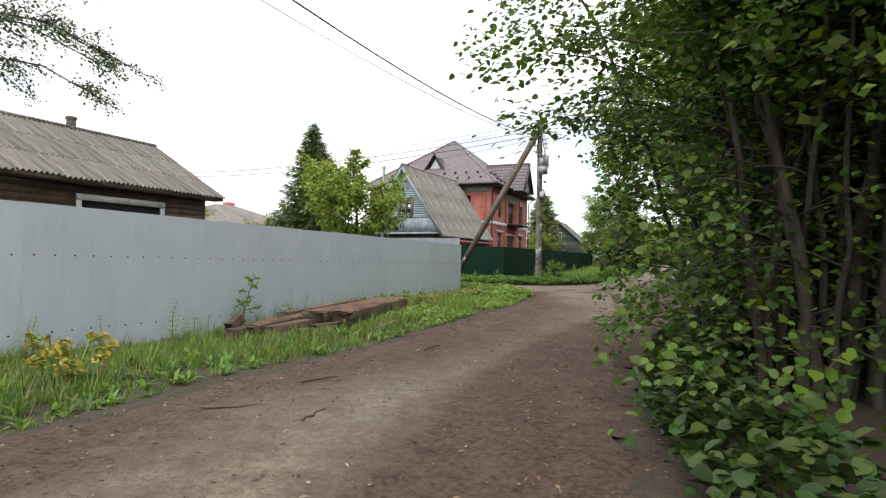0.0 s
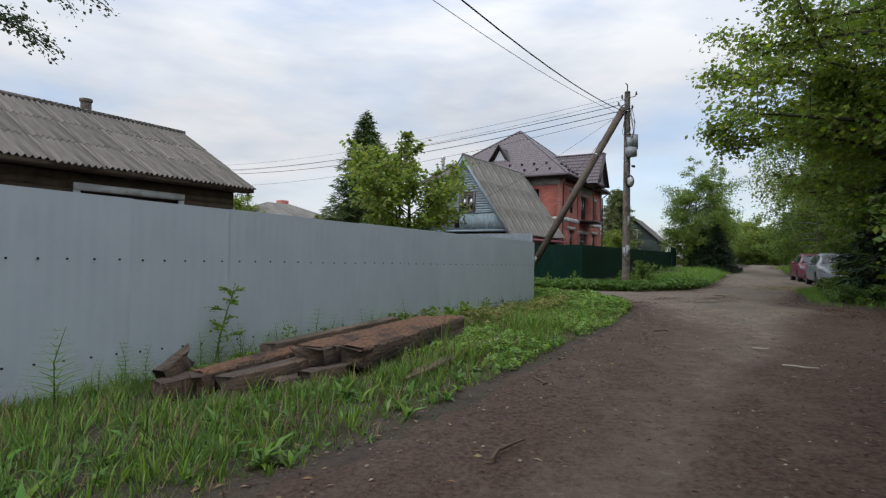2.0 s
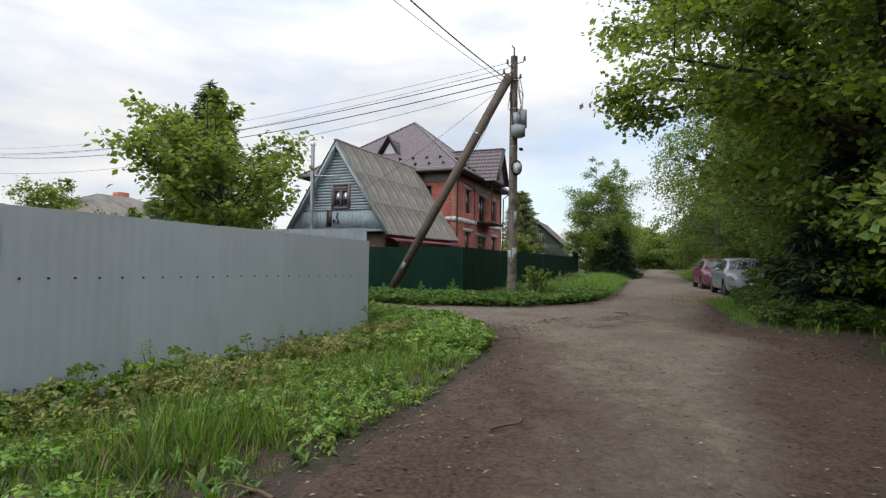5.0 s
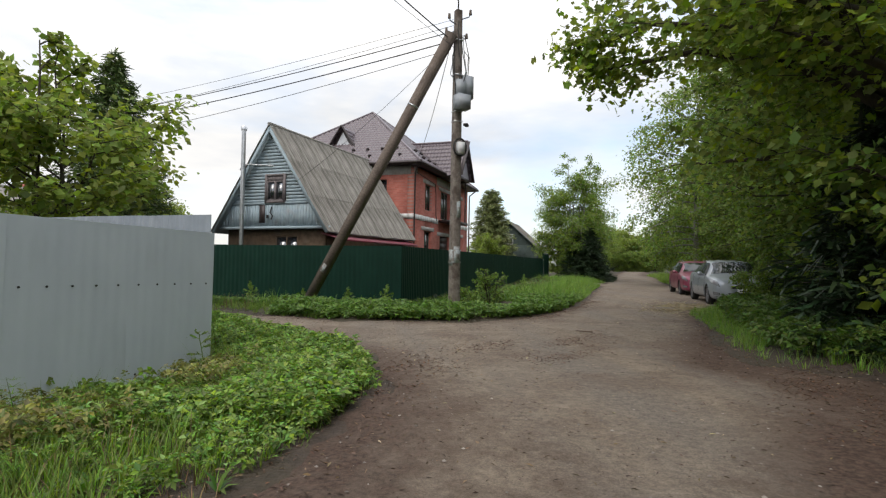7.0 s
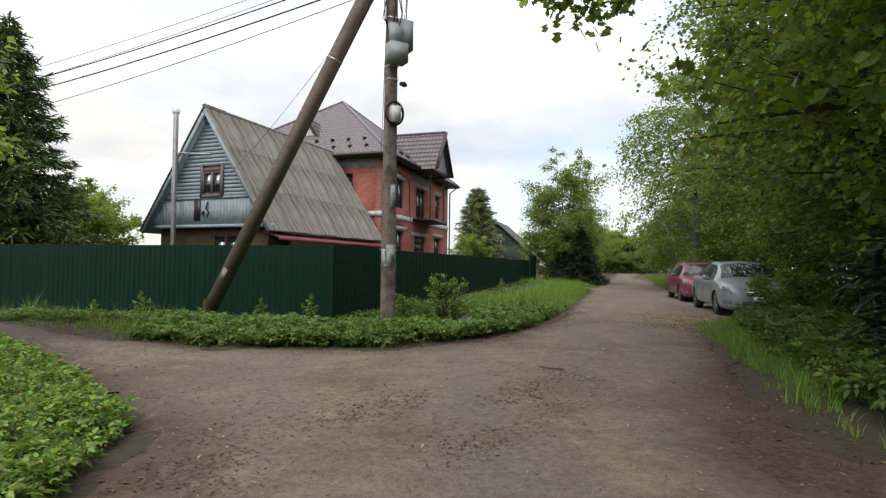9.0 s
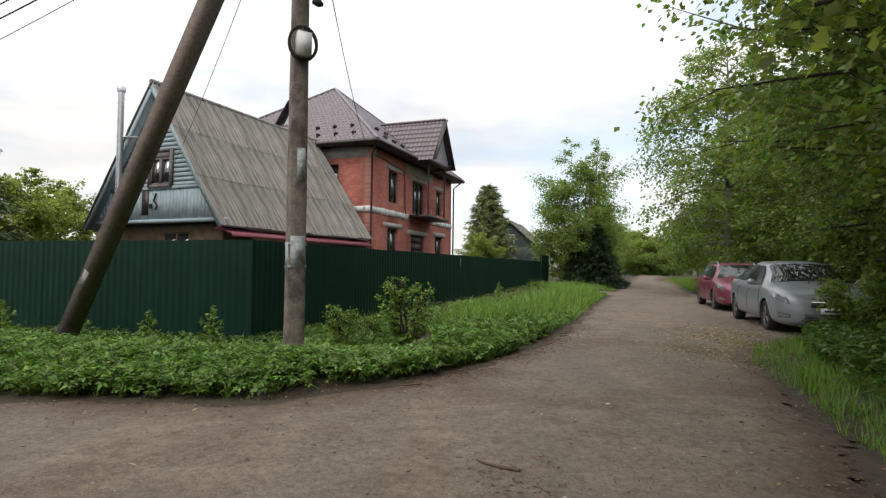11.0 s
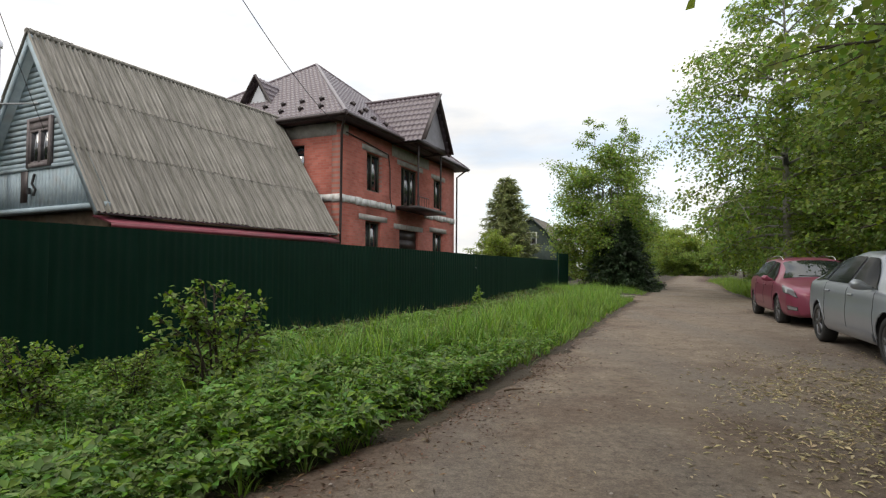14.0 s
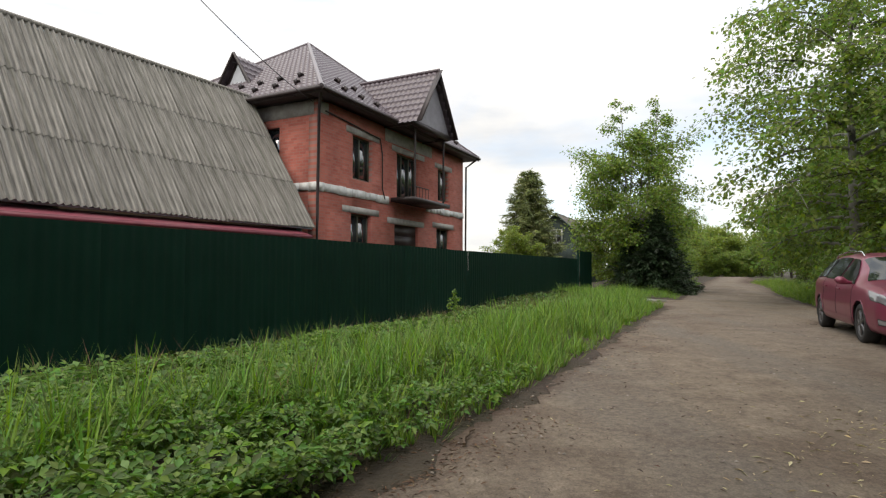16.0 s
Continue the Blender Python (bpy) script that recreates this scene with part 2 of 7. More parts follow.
M_TILE = mat("brown_metal_tile", (0.092, 0.070, 0.080), (0.125, 0.098, 0.108), 4, 5, 0.33, 0.0, 0.05, 30, (0.10, 0.08, 0.085), 1.0, (0.55, 0.8))
M_DARKTRIM = mat("dark_brown_trim", (0.025, 0.016, 0.016), (0.042, 0.030, 0.028), 5, 5, 0.5, 0, 0.05, 30)
M_CEMENT = mat("cement_render", (0.30, 0.285, 0.26), (0.46, 0.44, 0.41), 4, 8, 0.95, 0, 0.4, 40, (0.22, 0.2, 0.17), 1.5, (0.5, 0.72))
M_WHITE = mat("dirty_white_paint", (0.52, 0.52, 0.50), (0.68, 0.68, 0.66), 5, 7, 0.7, 0, 0.1, 40, (0.35, 0.34, 0.31), 2.0, (0.55, 0.75))
M_STEEL = mat("galvanised_steel", (0.42, 0.43, 0.44), (0.58, 0.59, 0.60), 6, 5, 0.32, 0.9, 0.05, 40)
M_GREYBOX = mat("grey_enamel", (0.23, 0.25, 0.27), (0.31, 0.33, 0.35), 4, 5, 0.5, 0.1, 0.05, 40, (0.18, 0.18, 0.18), 2, (0.55, 0.8))
M_BLACK = mat("black_rubber", (0.010, 0.010, 0.010), (0.020, 0.020, 0.020), 8, 4, 0.75, 0, 0.1, 60)
M_PINK = mat("faded_red_sheet", (0.17, 0.032, 0.048), (0.23, 0.050, 0.068), 4, 5, 0.5, 0, 0.05, 20, (0.2, 0.07, 0.08), 1.0, (0.5, 0.75))
M_BARK = mat("grey_brown_bark", (0.028, 0.021, 0.016), (0.075, 0.060, 0.046), 9, 8, 0.95, 0, 0.9, 25, (0.06, 0.07, 0.04), 1.5, (0.5, 0.7), stretch=(1, 1, 0.25), bdist=0.02)
M_BIRCH = mat("birch_bark", (0.13, 0.12, 0.11), (0.32, 0.31, 0.29), 4, 8, 0.8, 0, 0.4, 25, (0.03, 0.03, 0.03), 3.0, (0.56, 0.64), stretch=(1, 1, 0.6))
M_GLASS = glass_mat("dark_window_glass")
M_GLASS.node_tree.nodes["Principled BSDF"].inputs["IOR"].default_value = 1.9  # two panes reflect twice
M_DARKROOM = mat("dark_opening", (0.006, 0.006, 0.006), (0.012, 0.011, 0.010), 3, 4, 0.9, 0, 0)
M_GREENHOUSE = mat("grey_green_boards", (0.030, 0.045, 0.040), (0.055, 0.075, 0.066), 4, 6, 0.85, 0, 0.2, 40, per_object=0.05)
L_MAPLE = leaf_mat("broad_leaf", (0.215, 0.295, 0.038), hue=0.03, trans=0.68)
L_ELM = leaf_mat("elm_leaf", (0.150, 0.225, 0.034), hue=0.03, trans=0.48)
L_HAZEL = leaf_mat("hazel_leaf", (0.085, 0.150, 0.022), trans=0.42)
L_LINDEN = leaf_mat("linden_leaf", (0.170, 0.250, 0.038), trans=0.54)
# leaf green darkened so that deep shade is painted into the colour
L_SHADED = leaf_mat("shade_darkened_leaf", (0.038, 0.070, 0.013), trans=0.3)
L_BIRCH = leaf_mat("birch_leaf", (0.205, 0.300, 0.050), trans=0.6)
L_SPRUCE = leaf_mat("spruce_needles", (0.088, 0.138, 0.036), trans=0.15)
L_DKSPRUCE = leaf_mat("dark_spruce_needles", (0.022, 0.045, 0.017), trans=0.08)
L_THUJA = leaf_mat("olive_conifer_sprays", (0.200, 0.235, 0.085), trans=0.3)
L_GRASS = leaf_mat("grass_blade", (0.155, 0.280, 0.030), hue=0.03, val=0.5, trans=0.35)
L_ELDER = leaf_mat("ground_elder_leaf", (0.106, 0.200, 0.024), hue=0.03, val=0.48, trans=0.32)
L_YELLOW = leaf_mat("yellowing_leaf", (0.38, 0.31, 0.035), hue=0.03, trans=0.3)
L_DEAD = leaf_mat("dead_leaf", (0.17, 0.115, 0.062), hue=0.03, val=0.6, trans=0.1, rough=0.8)
L_PLUM = leaf_mat("fruit_tree_leaf", (0.085, 0.120, 0.050), hue=0.04, trans=0.25)
L_ROWAN = leaf_mat("rowan_leaf", (0.225, 0.300, 0.040), hue=0.03, trans=0.55)
L_LIME = leaf_mat("lime_green_leaf", (0.160, 0.260, 0.028), hue=0.03)


# ---- mesh tools ----
class MB:
    """Collects vertices and faces for one mesh."""

    def __init__(self):
        self.v, self.f3, self.f4, self.n = [], [], [], 0

    def add(self, v, faces):
        v = np.asarray(v, float).reshape(-1, 3)
        faces = np.asarray(faces, int)
        (self.f3 if faces.shape[1] == 3 else self.f4).append(faces + self.n)
        self.v.append(v)
        self.n += len(v)
        return self

    def box(self, x0, x1, y0, y1, z0, z1, m=None):
        v = np.array([(x, y, z) for z in (z0, z1) for y in (y0, y1) for x in (x0, x1)], float)
        if m is not None:
            v = v @ np.array(m.to_3x3()).T + np.array(m.translation)
        return self.add(v, [(0, 2, 3, 1), (4, 5, 7, 6), (0, 1, 5, 4), (2, 6, 7, 3), (0, 4, 6, 2), (1, 3, 7, 5)])

    def grid(self, g):
        """g: array (a, b, 3)."""
        a, b = g.shape[:2]
        i = np.arange(a * b).reshape(a, b)
        f = np.stack([i[:-1, :-1], i[1:, :-1], i[1:, 1:], i[:-1, 1:]], -1).reshape(-1, 4)
        return self.add(g.reshape(-1, 3), f)

    def tube(self, pts, radii, sides=6, cap=True):
        pts = np.asarray(pts, float)
        radii = np.broadcast_to(np.asarray(radii, float), (len(pts),))
        d = np.gradient(pts, axis=0)
        d /= np.linalg.norm(d, axis=1, keepdims=True) + 1e-9
        ref = np.array((0.0, 0.0, 1.0)) if abs(d[0, 2]) < 0.9 else np.array((1.0, 0.0, 0.0))
        a = np.cross(d, ref)
        a /= np.linalg.norm(a, axis=1, keepdims=True) + 1e-9
        b = np.cross(d, a)
        th = np.linspace(0, 2 * np.pi, sides, endpoint=False)
        ring = np.cos(th)[None, :, None] * a[:, None] + np.sin(th)[None, :, None] * b[:, None]
        v = pts[:, None] + ring * radii[:, None, None]
        k = len(pts)
        i = np.arange(k * sides).reshape(k, sides)
        j = np.roll(i, -1, 1)
        f = np.stack([i[:-1], j[:-1], j[1:], i[1:]], -1).reshape(-1, 4)
        self.add(v.reshape(-1, 3), f)
        if cap:
            for row, pt, flip in ((0, pts[0], 1), (k - 1, pts[-1], 0)):
                vv = np.vstack([v[row], pt[None]])
                self.add(vv, [((q + 1) % sides, q, sides) if flip else (q, (q + 1) % sides, sides) for q in range(sides)])
        return self

    def scatter(self, tv, tf, pos, axes, size):
        """Copies of a template (joined) at pos with frames axes (N,3,3: columns) and sizes."""
        tv, tf = np.asarray(tv, float), np.asarray(tf, int)
        pos = np.asarray(pos, float)
        k, n = len(tv), len(pos)
        size = np.broadcast_to(np.asarray(size, float), (n,))
        v = np.einsum("nij,kj->nki", axes, tv) * size[:, None, None] + pos[:, None]
        f = tf[None] + (np.arange(n) * k)[:, None, None]
        return self.add(v.reshape(-1, 3), f.reshape(-1, tf.shape[1]))

    def mesh(self, name, material, smooth=False):
        me = bpy.data.meshes.new(name)
        v = np.vstack(self.v)
        parts = [(np.vstack(fl), k) for fl, k in ((self.f3, 3), (self.f4, 4)) if fl]
        me.vertices.add(len(v))
        me.vertices.foreach_set("co", v.ravel().astype(np.float32))
        loops = np.concatenate([p.ravel() for p, _ in parts])
        counts = np.concatenate([np.full(len(p), k) for p, k in parts])
        me.loops.add(len(loops))
        me.loops.foreach_set("vertex_index", loops.astype(np.int32))
        me.polygons.add(len(counts))
        me.polygons.foreach_set("loop_start", np.concatenate([[0], np.cumsum(counts)[:-1]]).astype(np.int32))
        if smooth:
            me.polygons.foreach_set("use_smooth", np.ones(len(counts), bool))
        me.update(calc_edges=True)
        if material:
            me.materials.append(material)
        return me


def part(name, mb, material, parent, label="", smooth=False, m=None, kind=""):
    ob = new(name, mb if isinstance(mb, bpy.types.Mesh) else mb.mesh(name, material, smooth))
    if parent is not None:
        ob.parent = parent
    if m is not None:
        ob.matrix_basis = m
    return tagged(ob, label, kind=kind)


def thing(name, label, category, m=None, group="", kind=""):
    ob = new(name)
    ob.empty_display_size = 0.2
    if m is not None:
        ob.matrix_basis = m
    return tagged(ob, label, category, group, kind)


def frames(normal, rng, along=None):
    """Frames whose third column is the normal and whose second is a random or given direction in the plane."""
    n = normal / (np.linalg.norm(normal, axis=1, keepdims=True) + 1e-9)
    r = rng.normal(size=n.shape) if along is None else along
    x = np.cross(r, n)
    x /= np.linalg.norm(x, axis=1, keepdims=True) + 1e-9
    y = np.cross(n, x)
    return np.stack([x, y, n], -1)


def inside(poly, x, y):
    res = np.zeros(np.shape(x), bool)
    for (x1, y1), (x2, y2) in zip(poly, poly[1:] + poly[:1]):
        hit = ((y1 > y) != (y2 > y)) & (x < (x2 - x1) * (y - y1) / ((y2 - y1) or 1e-9) + x1)
        res ^= hit
    return res


def edge_distance(poly, x, y):
    best = np.full(np.shape(x), 1e9)
    for (x1, y1), (x2, y2) in zip(poly, poly[1:] + poly[:1]):
        dx, dy = x2 - x1, y2 - y1
        s = np.clip(((x - x1) * dx + (y - y1) * dy) / (dx * dx + dy * dy), 0, 1)
        best = np.minimum(best, np.hypot(x - x1 - s * dx, y - y1 - s * dy))
    return best


def wobble(x, y, f=1.0, seed=0.0):
    """Cheap smooth noise from sines."""
    return (np.sin(x * f * 1.7 + y * f * 0.9 + seed) + np.sin(x * f * -0.8 + y * f * 2.1 + 1.3 + seed) + np.sin(x * f * 3.1 - y * f * 2.7 + 2.1 * seed)
            + 0.6 * np.sin(x * f * 5.3 + y * f * 4.1 + seed)) / 3.6


# ---- ground and road ----
ROAD = [(-6.5, -8), (-4.6, -2), (-2.1, 4.8), (-1.04, 6.5), (0.84, 11.15), (1.69, 13.1), (2.42, 15.3), (2.75, 16.8), (2.4, 18.8), (0.76, 20.9), (-1.87, 23.4),
        (-6, 26.0), (-16, 31), (-16, 34), (-8, 29.2), (-3.6, 26.5), (-0.5, 24.1), (1.9, 22.75), (4.4, 22.7), (5.95, 23.8), (7.25, 25.5), (9.2, 29.6), (12.3, 37),
        (14.9, 43), (13.6, 46.8), (15.2, 47.6), (16.8, 47.2), (18, 50.3), (27.8, 73), (36.5, 92), (60, 146), (64, 144.5), (40, 92), (31.5, 73.3), (21, 46.5), (18.9, 40.5),
        (17.4, 33), (15.6, 28.6), (13.2, 27.2), (11.6, 26.2), (10.5, 24.5), (8.1, 19.6), (7.5, 17.9), (8.5, 16.7), (7.7, 15.2), (6.7, 13), (5.5, 10.3), (3.5, 8), (2.3, 6), (1.45, 4), (1.0, 2), (0.9, -2), (-0.5, -8)]


def road_depth(x, y):
    """Metres inside the road's edge (negative outside)."""
    d = edge_distance(ROAD, x, y)
    return np.where(inside(ROAD, x, y), d, -d)


# the grey fence runs straight down to the lane corner
CORNER = np.array((0.60, 18.42))
ALONG = np.array((0.4277, 0.9039))
OUT = np.array((0.9039, -0.4277))


def fence_point(u, off):
    """u metres along the grey fence (0 at the corner), off metres in front of it."""
    return CORNER + ALONG * u + OUT * off


def ground_z(x, y):
    d = road_depth(x, y)
    out = np.clip(-d, 0, 1.2) / 1.2
    s = out * out * (3 - 2 * out)
    # the verge falls away to a shallow ditch at the foot of the grey fence
    u = (x - CORNER[0]) * ALONG[0] + (y - CORNER[1]) * ALONG[1]
    n = (x - CORNER[0]) * OUT[0] + (y - CORNER[1]) * OUT[1]
    o = np.clip(-d, 0, None)
    fall = o / (o + np.clip(n, 0, None) + 0.05) * np.clip((1.8 - u) / 2.2, 0, 1) * np.clip((n + 3.0) / 2.0, 0, 1) * (d < 0) * (n < 6)
    g = np.abs((x - 3.0) * 0.916 - (y - 26.9) * 0.401)
    ditch = 0.24 * np.clip((1.5 - g) / 1.0, 0, 1) * np.clip((y - 27.0) / 1.5, 0, 1) * np.clip((44 - y) / 6, 0, 1) * (d < -0.4)
    g2 = np.abs((x - 3.0) * 0.2995 + (y - 26.9) * 0.954)
    ditch = np.maximum(ditch, 0.24 * np.clip((2.6 - g2) / 1.6, 0, 1) * np.clip((-d - 0.3) / 0.7, 0, 1) * (x < 6) * (y > 22) * (x > -16))
    return np.where(d > 0.25, -0.07, 0.0) - ditch + 0.10 * s + 0.03 * wobble(x, y, 1.1) * (out > 0) - fall * (0.50 + 0.012 * np.clip(u, -16, 0))


def on_ground(x, y):
    return float(ground_z(np.array(x), np.array(y)))


def road_z(x, y):
    return 0.012 + 0.022 * wobble(x, y, 0.8) + 0.007 * wobble(x, y, 4.0, 2.0)


def lines(lo, hi, step, far):
    core = list(np.arange(lo, hi + step, step))
    out, s = [], step
    a, b = lo, hi
    left, right = [], []
    while a > -far:
        s *= 1.35
        a -= s
        b += s
        left.append(a)
        right.append(b)
    return np.array(left[::-1] + core + right)


gx, gy = lines(-8, 22, 0.28, 1500), lines(-4, 56, 0.28, 1500)
X, Y = np.meshgrid(gx, gy, indexing="ij")
ground = part("ground", MB().grid(np.stack([X, Y, ground_z(X, Y)], -1)), M_SOIL, None, "dark soil with grass and fallen leaves", True, kind="structure")
ground["category"] = "ground"

rx, ry = np.arange(-16, 24, 0.14), np.arange(-8, 56, 0.14)
X, Y = np.meshgrid(rx, ry, indexing="ij")
D = road_depth(X, Y) + 0.16 * wobble(X, Y, 1.9, 4.0) + 0.07 * wobble(X, Y, 5.5, 1.0)
keep = (D[:-1, :-1] > 0) & (D[1:, 1:] > 0) & (D[1:, :-1] > 0) & (D[:-1, 1:] > 0)
idx = np.arange(X.size).reshape(X.shape)
quads = np.stack([idx[:-1, :-1], idx[1:, :-1], idx[1:, 1:], idx[:-1, 1:]], -1)[keep]
used, inv = np.unique(quads, return_inverse=True)
Z = road_z(X, Y) - 0.035 * np.clip(1 - D / 0.3, 0, 1)
pts = np.stack([X, Y, Z], -1).reshape(-1, 3)[used]
mbr = MB().add(pts, inv.reshape(-1, 4))
s = np.linspace(0, 1, 60)[:, None]
far_l = np.array((20.0, 55.0)) + s * (np.array((60.0, 146.0)) - np.array((20.0, 55.0)))
far_r = np.array((24.0, 53.3)) + s * (np.array((64.0, 144.5)) - np.array((24.0, 53.3)))
strip = np.stack([np.column_stack([far_l + (far_r - far_l) * k, np.full(60, 0.15) - 0.13 * np.clip(1 - s[:, 0] * 12, 0, 1)]) for k in (0, 0.25, 0.5, 0.75, 1)], 1)
mbr.grid(strip[:, ::-1])
road = part("road", mbr, M_ROAD, None, "packed brown dirt road with worn wheel tracks", True, kind="structure")
road["category"] = "road"
rv = np.vstack(mbr.v)
rd = road_depth(rv[:, 0], rv[:, 1])
# right shoulder: leaf mould, deepened to paint in the shade of the trees
side_mould_shade = 1.65 * np.exp(-((rv[:, 0] - np.interp(rv[:, 1], (0, 8, 15, 20), (0.9, 3.2, 6.3, 8.3))) ** 2) / 7.0) * np.clip((22 - rv[:, 1]) / 9, 0, 1)
mould_shade = road.data.attributes.new("mould_shade", "FLOAT", "POINT")
mould_shade.data.foreach_set("value", np.clip(0.95 - rd / np.interp(rv[:, 1], (18, 30), (1.0, 0.5)) + side_mould_shade + 0.42 * np.clip((19 - rv[:, 1]) / 8, 0, 1), 0, 1).astype(np.float32))


# ---- fences ----
def profile_sheet(width, height, pitch, depth, ends=0.0):
    """A profiled steel sheet, 3 mm thick: x along, y depth (front at -y), z up."""
    k = int(round(width / pitch))
    xs, ys = [], []
    for i in range(k):
        for a, y in ((0.0, 0), (0.42, 0), (0.52, -depth), (0.90, -depth)):
            xs.append((i + a) * pitch)
            ys.append(y)
    xs.append(width)
    ys.append(0)
    xs, ys = np.array(xs), np.array(ys)
    front = np.stack([np.column_stack([xs, ys, np.full_like(xs, z)]) for z in (0.0, height)], 1)
    back = front + np.array((0, 0.003, 0))
    mb = MB()
    mb.grid(front)
    mb.grid(back[::-1])
    mb.grid(np.stack([front[:, 1], back[:, 1]], 1))
    return mb


def bolt_mesh():
    mb = MB()
    mb.tube([(0, 0.001, 0), (0, -0.008, 0)], 0.012, 6)
    return mb.mesh("bolt", M_BLACK)


BOLT = bolt_mesh()


def fence_leg(fence, start, end, width, height, pitch, depth, material, bolts, rng, zjit=0.012, base=0.02, fall=0.0):
    a, b = np.array(start, float), np.array(end, float)
    length = np.linalg.norm(b - a)
    ang = math.degrees(math.atan2(b[1] - a[1], b[0] - a[0]))
    n = int(round(length / width))
    width = length / n
    pitch = width / round(width / pitch)
    me = profile_sheet(width * 1.02, height, pitch * 1.02, depth).mesh("sheet", material)
    for i in range(n):
        p = a + (b - a) / length * (i * width)
        z = base + fall * (length - i * width) + rng.uniform(-zjit, zjit)
        sh = part("sheet", me, None, fence, m=pose(p[0], p[1], z, rng.uniform(-0.35, 0.35), 0, ang + rng.uniform(-0.25, 0.25)) @ pose(0, -0.004 * (i % 2), 0, 0, math.degrees(fall), 0))
        for row in bolts:
            for k in range(1, int(round(width / pitch)), 2):
                part("bolt", BOLT, None, sh, m=pose((k + 0.2) * pitch, 0, row, 0, 0, 0))


rng = np.random.default_rng(5)
grey_fence = thing("steel_fence", "tall pale grey profiled steel fence with rows of bolts", "fence", kind="")
fence_leg(grey_fence, fence_point(-27.6, 0), CORNER, 1.2, 1.98, 0.12, 0.0010, M_GREY, (1.345, 0.385), rng, 0.006, -0.44, 0.0128)
lane_fence = thing("steel_fence", "taller grey profiled steel fence running along the side lane", "fence")
fence_leg(lane_fence, (-9.0, 22.6), (0.55, 18.50), 1.2, 2.16, 0.12, 0.010, M_ZINC, (), rng, 0.006, -0.38)

green_fence = thing("green_steel_fence", "dark green profiled steel fence round the plot with two houses", "fence")
FA, FB, FC = (-14.2, 32.3), (3.0, 26.9), (13.55, 51.0)
fence_leg(green_fence, FA, FB, 1.1, 1.96, 0.1375, 0.007, M_GREEN, (), rng, 0.006, -0.28)
fence_leg(green_fence, FB, FC, 1.1, 1.96, 0.1375, 0.007, M_GREEN, (), rng, 0.006, -0.28)
green_gate = thing("green_gate", "taller dark green steel gate panel ending the fence", "gate")
fence_leg(green_gate, (13.7, 51.3), (14.6, 53.3), 1.1, 2.05, 0.1375, 0.007, M_GREEN, (), rng, 0.004)
for p in ((13.6, 51.15), (14.65, 53.55)):
    part("gate_post", MB().tube([(p[0], p[1], 0), (p[0], p[1], 2.1)], 0.05, 8), M_GREEN, green_gate)


# ---- building tools ----
def brick_mat(name, c1, c2, mortar):
    m = bpy.data.materials.new(name)
    m.use_nodes = True
    n, l = m.node_tree.nodes, m.node_tree.links
    b = n["Principled BSDF"]
    co = n.new("ShaderNodeTexCoord")
    sp = n.new("ShaderNodeSeparateXYZ")
    cb = n.new("ShaderNodeCombineXYZ")
    l.new(co.outputs["Object"], sp.inputs[0])
    l.new(sp.outputs[0], cb.inputs[0])
    l.new(sp.outputs[2], cb.inputs[1])
    br = n.new("ShaderNodeTexBrick")
    br.inputs["Scale"].default_value = 1.0
    br.inputs["Brick Width"].default_value, br.inputs["Row Height"].default_value = 0.26, 0.10
    br.inputs["Mortar Size"].default_value, br.inputs["Mortar Smooth"].default_value = 0.007, 0.3
    br.inputs["Color1"].default_value, br.inputs["Color2"].default_value = (*c1, 1), (*c2, 1)
    br.inputs["Mortar"].default_value = (*mortar, 1)
    l.new(cb.outputs[0], br.inputs["Vector"])
    nz = n.new("ShaderNodeTexNoise")
    nz.inputs["Scale"].default_value, nz.inputs["Detail"].default_value = 0.9, 8.0
    l.new(co.outputs["Object"], nz.inputs["Vector"])
    mr = n.new("ShaderNodeMapRange")
    mr.inputs[1].default_value, mr.inputs[2].default_value, mr.inputs[3].default_value, mr.inputs[4].default_value = 0.3, 0.7, 0.78, 1.15
    l.new(nz.outputs[0], mr.inputs[0])
    hs = n.new("ShaderNodeHueSaturation")
    l.new(br.outputs[0], hs.inputs["Color"])
    l.new(mr.outputs[0], hs.inputs["Value"])
    l.new(hs.outputs[0], b.inputs["Base Color"])
    b.inputs["Roughness"].default_value = 0.9
    bp = n.new("ShaderNodeBump")
    bp.inputs["Strength"].default_value, bp.inputs["Distance"].default_value = 0.6, 0.008
    inv = n.new("ShaderNodeMath")
    inv.operation, inv.inputs[0].default_value = "SUBTRACT", 1.0
    l.new(br.outputs["Fac"], inv.inputs[1])
    l.new(inv.outputs[0], bp.inputs["Height"])
    l.new(bp.outputs[0], b.inputs["Normal"])
    return m


M_OLIVEFRAME = mat("olive_window_frame", (0.050, 0.055, 0.035), (0.075, 0.080, 0.052), 5, 4, 0.5, 0, 0.05, 30)
M_BRICK = brick_mat("red_hollow_brick", (0.40, 0.112, 0.082), (0.50, 0.165, 0.125), (0.34, 0.20, 0.165))


